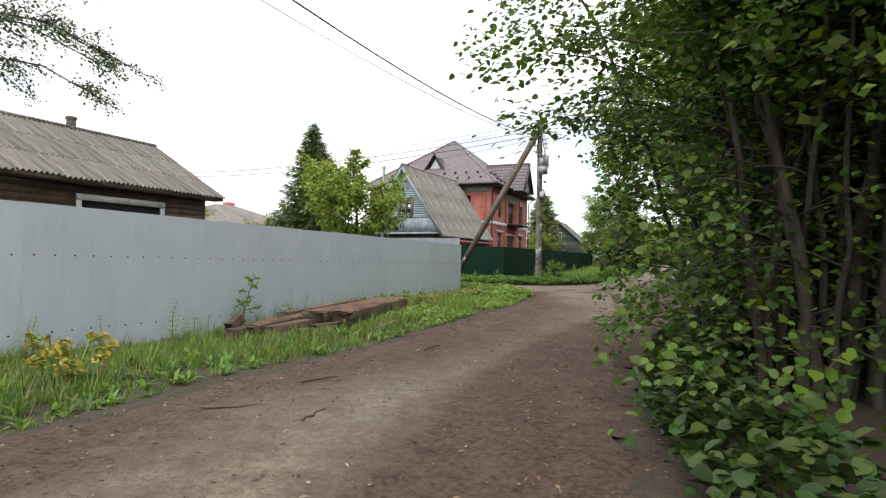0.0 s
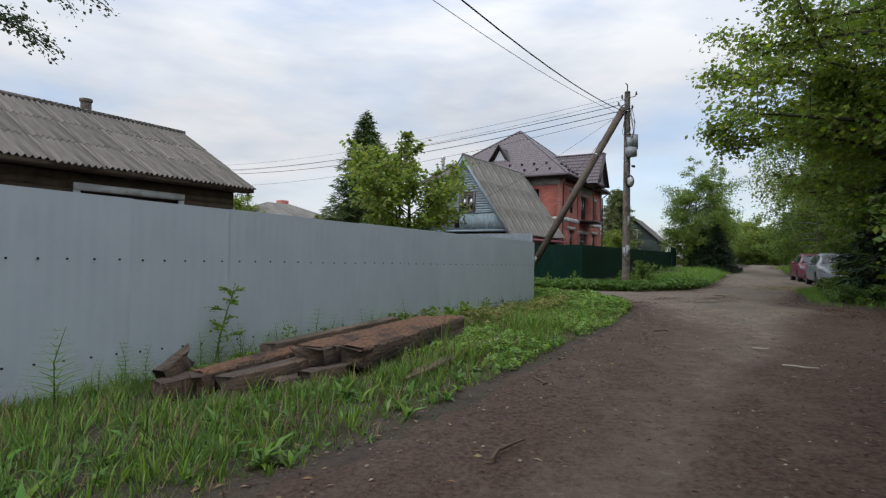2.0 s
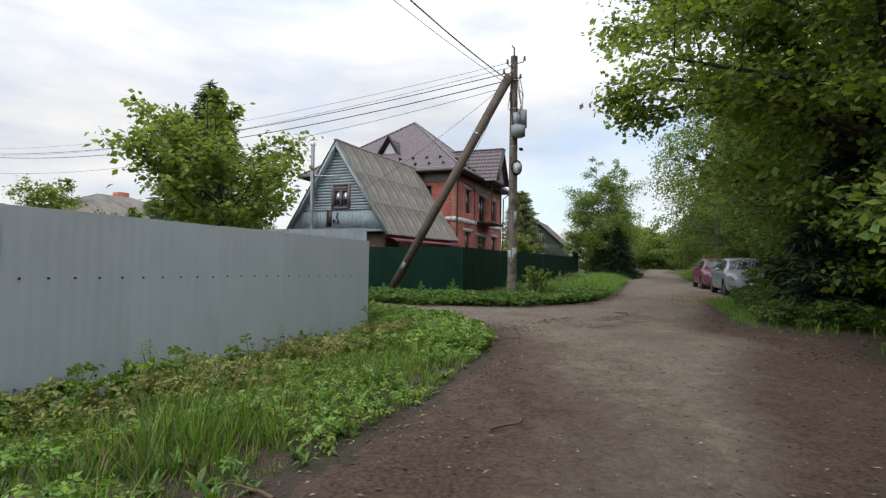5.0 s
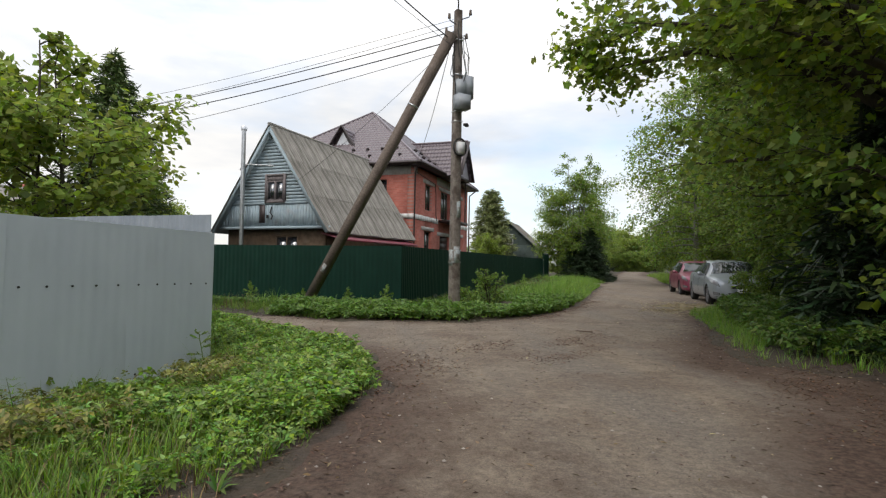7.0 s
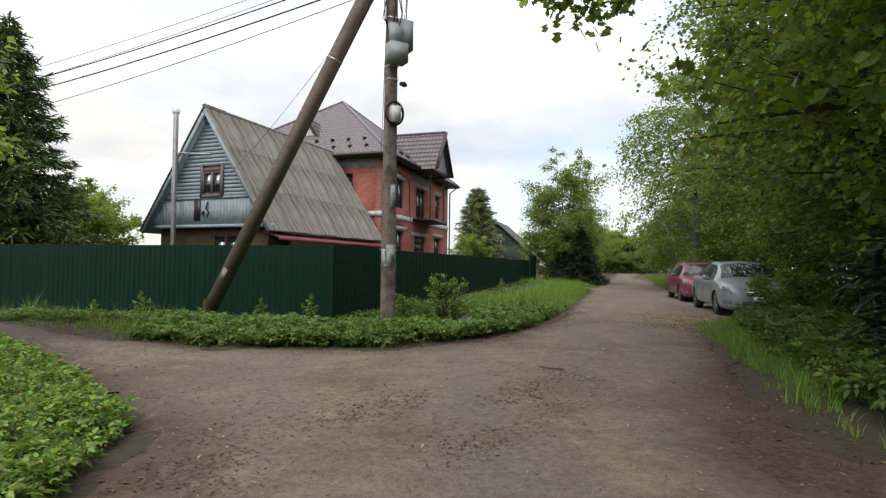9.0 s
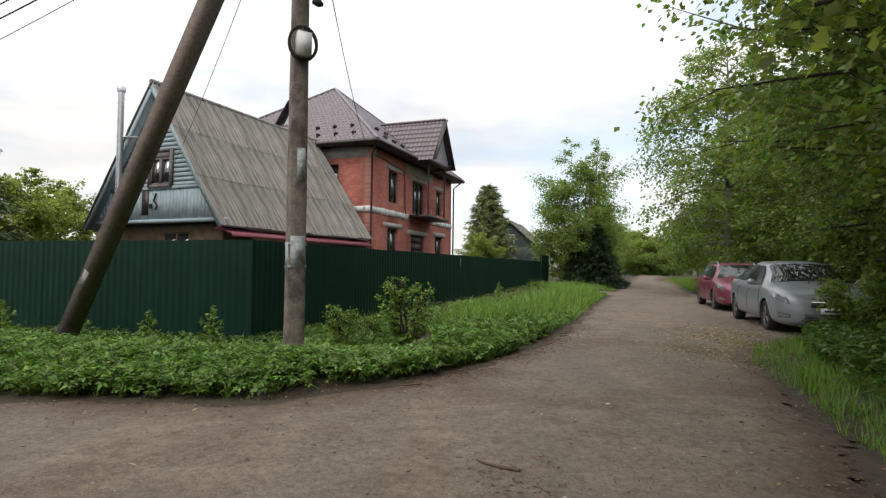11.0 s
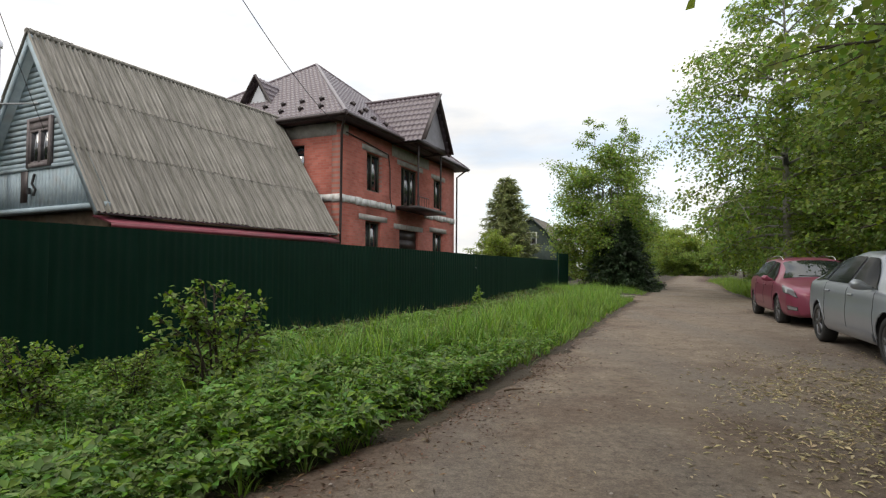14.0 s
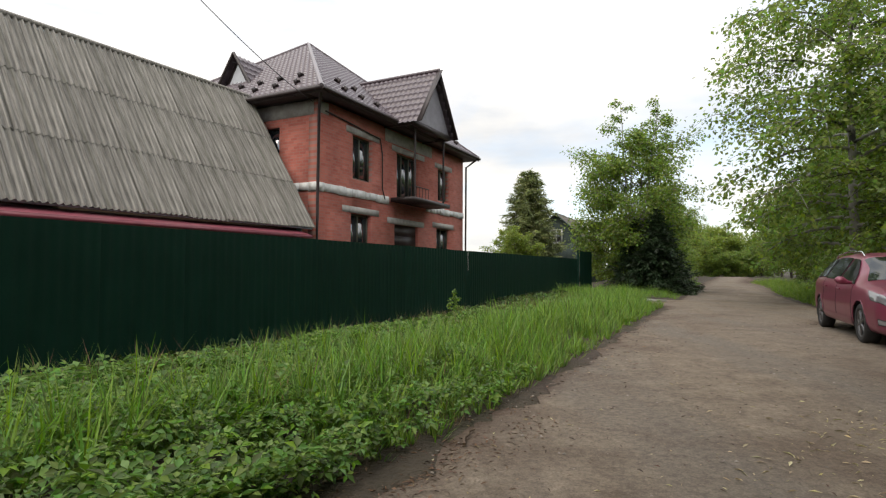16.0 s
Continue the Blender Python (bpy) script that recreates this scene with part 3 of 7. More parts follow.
def wall_mesh(length, z0, z1, thick, openings):
    """One closed wall in the XZ plane from x=0, outside at y=0, inside at y=thick, with holes (x0, x1, z0, z1)."""
    xs = sorted({0.0, length, *[o[0] for o in openings], *[o[1] for o in openings]})
    zs = sorted({z0, z1, *[o[2] for o in openings], *[o[3] for o in openings]})

    def solid(i, j):
        if not (0 <= i < len(xs) - 1 and 0 <= j < len(zs) - 1):
            return False
        cx_, cz_ = (xs[i] + xs[i + 1]) / 2, (zs[j] + zs[j + 1]) / 2
        return not any(o[0] < cx_ < o[1] and o[2] < cz_ < o[3] for o in openings)

    verts, index, faces = [], {}, []

    def corner(i, k, j):
        if (i, k, j) not in index:
            index[(i, k, j)] = len(verts)
            verts.append((xs[i], thick * k, zs[j]))
        return index[(i, k, j)]

    for i in range(len(xs) - 1):
        for j in range(len(zs) - 1):
            if not solid(i, j):
                continue
            faces.append([corner(i, 0, j), corner(i + 1, 0, j), corner(i + 1, 0, j + 1), corner(i, 0, j + 1)])
            faces.append([corner(i, 1, j), corner(i, 1, j + 1), corner(i + 1, 1, j + 1), corner(i + 1, 1, j)])
            if not solid(i - 1, j):
                faces.append([corner(i, 0, j), corner(i, 0, j + 1), corner(i, 1, j + 1), corner(i, 1, j)])
            if not solid(i + 1, j):
                faces.append([corner(i + 1, 0, j), corner(i + 1, 1, j), corner(i + 1, 1, j + 1), corner(i + 1, 0, j + 1)])
            if not solid(i, j - 1):
                faces.append([corner(i, 0, j), corner(i, 1, j), corner(i + 1, 1, j), corner(i + 1, 0, j)])
            if not solid(i, j + 1):
                faces.append([corner(i, 0, j + 1), corner(i + 1, 0, j + 1), corner(i + 1, 1, j + 1), corner(i, 1, j + 1)])
    return MB().add(verts, faces)


def window(parent, x0, x1, z0, z1, fr_mat, cols=2, rows=1, inset=0.10, glass=None, bar=0.06):
    """A framed window set into an opening of a wall in the XZ plane."""
    w = new("window")
    w.parent = parent
    w.matrix_basis = pose(x0, inset, z0)
    W, H = x1 - x0, z1 - z0
    f = MB()
    f.box(0, bar, 0, 0.07, 0, H).box(W - bar, W, 0, 0.07, 0, H).box(bar, W - bar, 0, 0.07, 0, bar).box(bar, W - bar, 0, 0.07, H - bar, H)
    for i in range(1, cols):
        c = W * i / cols
        f.box(c - bar * 0.45, c + bar * 0.45, 0.004, 0.066, bar, H - bar)
    for j in range(1, rows):
        c = H * j / rows
        f.box(bar, W - bar, 0.008, 0.062, c - bar * 0.3, c + bar * 0.3)
    part("window_frame", f, fr_mat, w)
    for i in range(cols):
        part("pane", MB().box(W * i / cols + bar * 0.5, W * (i + 1) / cols - bar * 0.5, 0.03, 0.038, bar, H - bar), glass or M_GLASS, w)
    return w


def corrugated(width, height, waves=8, amp=0.040):
    xs = np.linspace(0, width, waves * 4 + 1)
    zs = amp * np.sin(xs / width * waves * 2 * np.pi)
    g = np.stack([np.column_stack([xs, np.full_like(xs, y), zs + lift]) for y, lift in ((0.0, 0.010), (height, 0.0))], 1)
    mb = MB().grid(g)
    mb.grid(np.stack([g[:, 0], g[:, 0] - np.array((0, 0, 0.010))], 1)[::-1])
    return mb


def sheet_roof(parent, origin, xdir, updir, length, slope, material, rng, sw=1.10, rows=3):
    """Rows of corrugated sheets on a slope: origin at the eave, x along the eave, y up the slope."""
    x, y = Vector(xdir).normalized(), Vector(updir).normalized()
    z = x.cross(y)
    base = Matrix((x, y, z)).transposed().to_4x4()
    base.translation = Vector(origin)
    rh = slope / rows
    n = int(round(length / sw))
    sw = length / n
    me = corrugated(sw + 0.02, rh + 0.10).mesh("roof_sheet", material)
    for i in range(n):
        for j in range(rows):
            part("roof_sheet", me, None, parent, m=base @ pose(i * sw, j * rh - 0.02 + rng.uniform(-0.03, 0.03), 0.008 * j + 0.004 * (i % 2), 0, 0, rng.uniform(-0.3, 0.3)))


def tile_slope(w, h, cuts):
    """Pressed metal tiles on a rectangle w by h (x along the eave, y up), cut by planes (point, normal to drop)."""
    xs = np.arange(0, w + 1e-6, 0.0583)
    per = 0.35
    rowy = []
    for j in range(int(h / per) + 1):
        for a, lift in ((0.0, 0.034), (0.04, 0.032), (0.97, 0.0)):
            yy = (j + a) * per
            if yy < h - 0.01:
                rowy.append((yy, lift))
    rowy.append((h, 0.0))
    g = np.zeros((len(xs), len(rowy), 3))
    for j, (yy, lift) in enumerate(rowy):
        g[:, j, 0], g[:, j, 1] = xs, yy
        g[:, j, 2] = lift + 0.022 * np.sin(xs / 0.233 * 2 * np.pi)
    bm = bmesh.new()
    me = MB().grid(g).mesh("tmp", None)
    bm.from_mesh(me)
    bpy.data.meshes.remove(me)
    for co, no in cuts:
        bmesh.ops.bisect_plane(bm, geom=bm.verts[:] + bm.edges[:] + bm.faces[:], plane_co=co, plane_no=no, clear_outer=True)
    me = bpy.data.meshes.new("roof_slope")
    bm.to_mesh(me)
    bm.free()
    return me


def basis(origin, xdir, updir):
    x, y = Vector(xdir).normalized(), Vector(updir).normalized()
    m = Matrix((x, y, x.cross(y))).transposed().to_4x4()
    m.translation = Vector(origin)
    return m


# ---- the red brick house ----
rh = thing("brick_house", "unfinished two-storey red brick house with a brown metal tile roof", "house", pose(3.71, 42.48, 0, 0, 0, 67.2))
RL, RD = 11.3, 10.8
fac_open = [(1.89, 3.12, 4.42, 6.04), (1.81, 3.08, 1.55, 3.18), (4.89, 6.70, 4.10, 5.96), (8.52, 9.62, 4.38, 5.90), (4.74, 6.66, 0.5, 3.0), (8.40, 9.80, 1.55, 3.10)]
wf = part("wall", wall_mesh(RL, 0, 6.85, 0.4, fac_open), M_BRICK, rh)
ws = part("wall", wall_mesh(RD - 0.4, 0, 6.85, 0.4, [(8.2, 9.1, 4.6, 6.05)]), M_BRICK, rh, m=pose(0, RD, 0, 0, 0, -90))
part("wall", wall_mesh(RD - 0.4, 0, 6.85, 0.4, []), M_BRICK, rh, m=pose(RL, 0.4, 0, 0, 0, 90))
part("wall", wall_mesh(RL - 0.8, 0, 6.85, 0.4, []), M_BRICK, rh, m=pose(RL - 0.4, RD, 0, 0, 0, 180))
for f, (x0, x1, z0, z1) in zip(range(6), fac_open):
    if f == 4:
        d = part("garage_door", MB().box(x0 + 0.01, x1 - 0.01, 0.12, 0.16, z0, z1 - 0.01), M_DARKTRIM, wf)
        for k in range(6):
            part("door_panel", MB().box(x0 + 0.05, x1 - 0.05, 0.105, 0.121, z0 + 0.05 + k * 0.4, z0 + 0.40 + k * 0.4), M_DARKTRIM, d)
    else:
        window(wf, x0, x1, z0, z1, M_OLIVEFRAME, 3 if f == 2 else 2, 1, 0.16, bar=0.075)
window(ws, 8.2, 9.1, 4.6, 6.05, M_DARKTRIM, 1, 1)
part("floor_slab", MB().box(0.4, RL - 0.4, 0.4, RD - 0.4, 3.7, 3.95), M_CEMENT, rh)
part("ground_slab", MB().box(0.4, RL - 0.4, 0.4, RD - 0.4, 0.0, 0.3), M_CEMENT, rh)
# cement lintels and the concrete belt between the storeys
r2 = np.random.default_rng(3)
for x0, x1, z in ((1.5, 3.6, 6.04), (1.3, 3.6, 3.18), (4.5, 7.2, 5.96), (8.2, 10.0, 5.90), (4.2, 7.2, 3.0), (8.0, 10.2, 3.10)):
    part("lintel", MB().box(x0, x1, -0.012, 0.05, z + 0.004, z + 0.24), M_CEMENT, rh, "rough grey cement lintel")
x = 0.0
while x < RL - 0.05:
    x2 = min(x + float(r2.uniform(0.25, 0.6)), RL)
    if not 4.0 < x < 7.2:
        part("belt_block", MB().box(x, x2, -0.03 - float(r2.uniform(0, 0.02)), 0.04, 3.78 - float(r2.uniform(0, 0.06)), 4.02 + float(r2.uniform(0, 0.03))), M_WHITE, rh)
    x = x2
y = -0.03
while y < 4.5:
    y2 = y + float(r2.uniform(0.25, 0.6))
    part("belt_block", MB().box(-0.03 - float(r2.uniform(0, 0.02)), 0.04, y, y2, 3.78 - float(r2.uniform(0, 0.06)), 4.02 + float(r2.uniform(0, 0.03))), M_WHITE, rh)
    y = y2
part("cement_patch", MB().box(4.0, 7.9, -0.010, 0.05, 6.25, 6.75), M_CEMENT, rh)
part("cement_patch", MB().box(0.02, 0.5, -0.012, 0.05, 6.35, 6.75), M_CEMENT, rh)
part("cement_patch", MB().box(-0.012, 0.04, 0.2, 3.2, 6.3, 6.8), M_CEMENT, rh)
# soffit, fascia and hip roof
OV, EZ, AZ = 0.62, 6.85, 11.73
cx, cy = RL / 2, RD / 2
sof = MB()
sof.box(-OV, RL + OV, -OV, 0.0, EZ - 0.05, EZ + 0.02).box(-OV, RL + OV, RD, RD + OV, EZ - 0.05, EZ + 0.02)
sof.box(-OV, 0.0, 0, RD, EZ - 0.05, EZ + 0.02).box(RL, RL + OV, 0, RD, EZ - 0.05, EZ + 0.02)
part("soffit", sof, M_DARKTRIM, rh)
gut = MB()
for p, q in (((-OV - 0.03, -OV - 0.06, EZ + 0.04), (RL + OV, -OV - 0.06, EZ + 0.04)), ((-OV - 0.06, RD + OV, EZ + 0.04), (-OV - 0.06, -OV - 0.03, EZ + 0.04))):
    gut.tube([p, q], 0.065, 8)
part("gutter", gut, M_DARKTRIM, rh)
fas = MB().box(-OV - 0.02, RL + OV + 0.02, -OV - 0.025, -OV, EZ - 0.08, EZ + 0.14)
fas.box(-OV - 0.025, -OV, -OV, RD + OV, EZ - 0.08, EZ + 0.14)
part("fascia", fas, M_DARKTRIM, rh)
apex = Vector((cx, cy, AZ))
eave = [Vector((-OV, -OV, EZ + 0.08)), Vector((RL + OV, -OV, EZ + 0.08)), Vector((RL + OV, RD + OV, EZ + 0.08)), Vector((-OV, RD + OV, EZ + 0.08))]
for i in range(4):
    a, b = eave[i], eave[(i + 1) % 4]
    mid = (a + b) / 2
    up = apex - mid
    w, h = (b - a).length, up.length
    k = w / 2
    nl, nr = Vector((-h, k, 0)).normalized(), Vector((h, k, 0)).normalized()
    me = tile_slope(w, h, [((0, 0, 0), nl), ((w, 0, 0), nr)])
    me.materials.append(M_TILE)
    sl = part("roof_slope", me, None, rh, m=basis(a, b - a, up))
    part("ridge_cap", MB().tube([tuple(a + Vector((0, 0, 0.03))), tuple(apex + Vector((0, 0, 0.03)))], 0.075, 8), M_TILE, rh)
    if i in (0, 3):
        # snow guards in two staggered rows
        for rowy, off in ((0.85, 0.0), (1.75, 0.5)):
            for q in range(11):
                gx_ = (q + 0.9 + off) * w / 12.5
                if i == 0 and 4.4 < gx_ < 8.1:
                    continue
                if not rowy * k / h + 0.4 < gx_ < w - rowy * k / h - 0.4:
                    continue
                sg = MB().box(-0.10, 0.10, -0.012, 0.012, 0.0, 0.10).box(-0.012, 0.012, -0.20, 0.0, 0.0, 0.16)
                part("snow_guard", sg, M_DARKTRIM, sl, m=pose(gx_, rowy, 0.03))
# front gable over the balcony
GU0, GU1, GOUT, GZ0, GZ1 = 3.93, 7.13, 1.30, 6.95, 9.27
gm = (GU0 + GU1) / 2
gback = 2.4
hw = gm - GU0
gs = math.hypot(hw, GZ1 - GZ0)
for sgn in (-1, 1):
    e0 = Vector((gm + sgn * (hw + 0.12), -GOUT - 0.3, GZ0 - 0.16))
    up = Vector((-sgn * hw, 0, GZ1 - GZ0))
    ln = gback + GOUT + 0.3
    if sgn < 0:
        m = basis(e0 + Vector((0, ln, 0)), (0, -1, 0), up)
    else:
        m = basis(e0, (0, 1, 0), up)
    me = tile_slope(ln, gs + 0.19, [])
    me.materials.append(M_TILE)
    gsl = part("gable_slope", me, None, rh, m=m)
    part("verge_board", MB().box(0, gs + 0.2, -0.03, 0.0, -0.17, 0.05), M_DARKTRIM, rh, m=basis(e0 + Vector((0, 0.0, 0)), up, (0, 1, 0)) @ pose(0, 0, 0, 90 if sgn > 0 else -90))
    for q in range(3):
        part("snow_guard", MB().box(-0.09, 0.09, -0.01, 0.01, 0.0, 0.10), M_DARKTRIM, gsl, m=pose(0.5 + q * 0.7, 0.6, 0.03))
part("ridge_cap", MB().tube([(gm, -GOUT - 0.32, GZ1 + 0.04), (gm, gback, GZ1 + 0.04)], 0.075, 8), M_TILE, rh)
tri = MB().add([(GU0 + 0.1, -GOUT, GZ0), (GU1 - 0.1, -GOUT, GZ0), (gm, -GOUT, GZ1 - 0.1), (GU0 + 0.1, -GOUT + 0.05, GZ0), (GU1 - 0.1, -GOUT + 0.05, GZ0), (gm, -GOUT + 0.05, GZ1 - 0.1)], [(0, 1, 2), (5, 4, 3)])
part("gable_panel", tri, mat("grey_gable_cladding", (0.20, 0.19, 0.215), (0.26, 0.25, 0.275), 4, 5, 0.6), rh, "pale grey triangular gable cladding")
part("gable_beam", MB().box(GU0, GU1, -GOUT - 0.02, -GOUT + 0.12, GZ0 - 0.2, GZ0).box(GU0, GU0 + 0.14, -GOUT + 0.12, 0, GZ0 - 0.2, GZ0).box(GU1 - 0.14, GU1, -GOUT + 0.12, 0, GZ0 - 0.2, GZ0), M_DARKTRIM, rh)
part("gable_ceiling", MB().box(GU0 + 0.14, GU1 - 0.14, -GOUT + 0.12, 0, GZ0 - 0.06, GZ0 - 0.02), M_DARKTRIM, rh)
bal = new("balcony")
bal.parent = rh
part("slab", MB().box(4.35, 7.55, -1.12, -0.055, 3.86, 4.02), M_DARKTRIM, bal)
for xx in (4.56, 7.05):
    part("post", MB().tube([(xx, -1.04, 4.02), (xx, -1.04, GZ0 - 0.18)], 0.045, 8), M_DARKTRIM, bal)
rail = MB().tube([(4.56, -1.04, 4.45), (5.7, -1.04, 4.45)], 0.02, 6)
for k in range(5):
    rail.tube([(4.7 + k * 0.25, -1.04, 4.02), (4.7 + k * 0.25, -1.04, 4.45)], 0.012, 5)
part("railing", rail, M_DARKTRIM, bal)
# drain pipes
part("drain_pipe", MB().tube([(-0.45, -0.45, 6.82), (-0.12, -0.12, 6.35), (-0.12, -0.1, 3.0), (-0.12, -0.1, 0.2)], 0.05, 8), M_DARKTRIM, rh, "dark brown drain pipe", True)
part("drain_pipe", MB().tube([(RL + 0.5, -0.5, 6.82), (RL + 0.12, -0.12, 6.4), (RL + 0.1, -0.1, 0.2)], 0.05, 8), M_DARKTRIM, rh, "dark brown drain pipe", True)
part("cable", MB().tube([(0.3, -0.05, 6.45), (1.5, -0.05, 6.38), (3.6, -0.05, 6.2), (3.75, -0.05, 5.6), (3.75, -0.06, 4.3), (3.95, -0.05, 3.9)], 0.025, 6), M_DARKTRIM, rh, smooth=True)
# side dormer
dm = new("dormer")
dm.parent = rh
DY, DZ0, DZ1, DX = 5.5, 8.45, 9.80, 1.60
for sgn in (-1, 1):
    me = tile_slope(2.6, 1.66, [])
    me.materials.append(M_TILE)
    e = Vector((DX - 0.25, DY + sgn * 0.98, DZ0 - 0.1))
    up = Vector((0, -sgn * 0.98, DZ1 - DZ0 + 0.1))
    ml = basis(e, (1, 0, 0), up) if sgn < 0 else basis(e + Vector((2.6, 0, 0)), (-1, 0, 0), up)
    part("dormer_slope", me, None, dm, m=ml)
    part("dormer_board", MB().tube([tuple(e + Vector((-0.01, 0, 0))), (DX - 0.26, DY, DZ1)], 0.07, 4), M_DARKTRIM, dm)
part("dormer_front", MB().add([(DX, DY - 0.85, DZ0), (DX, DY + 0.85, DZ0), (DX, DY, DZ1 - 0.1), (DX + 0.05, DY - 0.85, DZ0), (DX + 0.05, DY + 0.85, DZ0), (DX + 0.05, DY, DZ1 - 0.1)], [(0, 2, 1), (3, 4, 5)]), M_DARKTRIM, dm)
part("dormer_window", MB().add([(DX - 0.02, DY - 0.5, DZ0 + 0.1), (DX - 0.02, DY + 0.5, DZ0 + 0.1), (DX - 0.02, DY, DZ1 - 0.40), (DX - 0.01, DY - 0.5, DZ0 + 0.1), (DX - 0.01, DY + 0.5, DZ0 + 0.1), (DX - 0.01, DY, DZ1 - 0.40)], [(0, 2, 1), (3, 4, 5)]), mat("pale_sheet", (0.45, 0.47, 0.5), (0.55, 0.57, 0.6), 4, 5, 0.3), dm, "pale triangular dormer window")

# ---- the blue A-frame house ----
ah = thing("a_frame_house", "faded blue wooden A-frame house with a corrugated grey roof", "house", pose(-2.78, 35.32, 0, 0, 0, 90 - 26))
AHW, AZ0, AZ1, ALEN = 2.95, 2.68, 7.10, 8.75
slope = math.hypot(AHW + 0.15, AZ1 - AZ0 + 0.22)
rr = np.random.default_rng(8)
for sgn in (-1, 1):
    up = Vector((0, -sgn * (AHW + 0.15), AZ1 - AZ0 + 0.22))
    e = Vector((0.0, sgn * (AHW + 0.15), AZ0 - 0.22))
    if sgn < 0:
        sheet_roof(ah, e, (1, 0, 0), up, ALEN, slope, M_SLATE, rr)
    else:
        sheet_roof(ah, e + Vector((ALEN, 0, 0)), (-1, 0, 0), up, ALEN, slope, M_SLATE, rr)
    part("verge_board", MB().box(0, slope, -0.03, 0.03, -0.16, -0.02), M_BLUEWOOD, ah, m=basis(e + Vector((0.06, 0, 0)), up, (1, 0, 0)) @ pose(0, 0, 0, 0, 0, 0) if sgn > 0 else basis(e + Vector((0.06, 0, 0)), up, (-1, 0, 0)))
    part("roof_deck", MB().box(0.1, ALEN - 0.05, 0.0, slope - 0.05, -0.10, -0.06), M_BLUEWOOD, ah, m=basis(e, (1, 0, 0), up) if sgn < 0 else basis(e + Vector((ALEN, 0, 0)), (-1, 0, 0), up))
part("ridge_cap", MB().tube([(-0.02, 0, AZ1 + 0.03), (ALEN, 0, AZ1 + 0.03)], 0.07, 6), M_SLATE, ah)
GX = 0.32
k = (AZ1 - 0.1 - AZ0) / AHW


def gable_half(z):
    return (AZ1 - 0.12 - z) / k


part("gable_backing", MB().add([(GX + 0.06, -AHW, AZ0), (GX + 0.06, AHW, AZ0), (GX + 0.06, 0, AZ1 - 0.15), (GX + 0.10, -AHW, AZ0), (GX + 0.10, AHW, AZ0), (GX + 0.10, 0, AZ1 - 0.15)], [(0, 2, 1), (3, 4, 5)]), M_BLUEWOOD, ah)
z = 3.74
while z < 6.9:
    z2 = min(z + 0.145, 6.93)
    a, b = gable_half(z), gable_half(z2)
    g = GX + rr.uniform(0, 0.002)
    v = [(g, -a, z + 0.001), (g, a, z + 0.001), (g + 0.003, b, z2), (g + 0.003, -b, z2), (g + 0.05, -a, z), (g + 0.05, a, z), (g + 0.05, b, z2), (g + 0.05, -b, z2)]
    part("board", MB().add(v, [(0, 3, 2, 1), (4, 5, 6, 7), (0, 1, 5, 4), (3, 7, 6, 2)]), M_BLUEWOOD, ah)
    z = z2
y = -2.9
while y < 2.9:
    top = min(3.70, AZ0 + (2.93 - max(abs(y), abs(y + 0.15))) * k)
    if top > AZ0 + 0.1:
        part("board", MB().box(GX - 0.012 + rr.uniform(0, 0.008), GX + 0.05, y + 0.004, y + 0.148, AZ0 + 0.02, top), M_BLUEWOOD, ah)
    y += 0.152
part("trim_board", MB().box(GX - 0.04, GX - 0.012, -2.2, 2.2, 3.66, 3.76), M_BLUEWOOD, ah)
part("trim_board", MB().box(GX - 0.06, GX + 0.05, -3.0, 3.0, 2.58, 2.70), M_BLUEWOOD, ah)
wb = part("wall", wall_mesh(5.2, 0, 2.58, 0.15, [(2.6, 3.8, 1.2, 2.3)]), M_BROWNWOOD, ah, m=pose(GX + 0.25, 2.6, 0, 0, 0, -90))
window(wb, 2.6, 3.8, 1.2, 2.3, M_BROWNWOOD, 2, 1, 0.04)
part("wall", wall_mesh(8.0, 0, 2.5, 0.15, []), M_BROWNWOOD, ah, m=pose(GX + 0.4, -2.6, 0))
part("wall", wall_mesh(8.0, 0, 2.5, 0.15, []), M_BROWNWOOD, ah, m=pose(GX + 8.4, 2.6, 0, 0, 0, 180))
part("back_wall", MB().add([(ALEN - 0.3, -2.6, 0), (ALEN - 0.3, 2.6, 0), (ALEN - 0.3, AHW - 0.1, AZ0), (ALEN - 0.3, -AHW + 0.1, AZ0), (ALEN - 0.3, 0, AZ1 - 0.2)], [(0, 1, 2, 3)]).add([(ALEN - 0.3, AHW - 0.1, AZ0), (ALEN - 0.3, -AHW + 0.1, AZ0), (ALEN - 0.3, 0, AZ1 - 0.2)], [(0, 1, 2)]), M_BLUEWOOD, ah)
gw = new("gable_window")
gw.parent = ah
gw.matrix_basis = pose(GX - 0.05, 0.34, 3.72, 0, 0, -90)
WW, WH = 1.08, 1.26
fr = MB().box(0, 0.1, -0.03, 0.05, 0, WH).box(WW - 0.1, WW, -0.03, 0.05, 0, WH).box(0.1, WW - 0.1, -0.03, 0.05, 0, 0.1).box(0.1, WW - 0.1, -0.03, 0.05, WH - 0.1, WH)
part("window_frame", fr, M_GREYWOOD, gw)
sash = MB()
for a in (0.1, 0.54):
    sash.box(a, a + 0.05, 0, 0.04, 0.1, WH - 0.3).box(a + 0.39, a + 0.44, 0, 0.04, 0.1, WH - 0.3).box(a + 0.05, a + 0.39, 0, 0.04, 0.1, 0.15).box(a + 0.05, a + 0.39, 0, 0.04, WH - 0.36, WH - 0.3)
part("sash", sash, M_GREYWOOD, gw)
part("boarded_top", MB().box(0.1, WW - 0.1, 0.0, 0.03, WH - 0.3, WH - 0.1), M_GREYWOOD, gw)
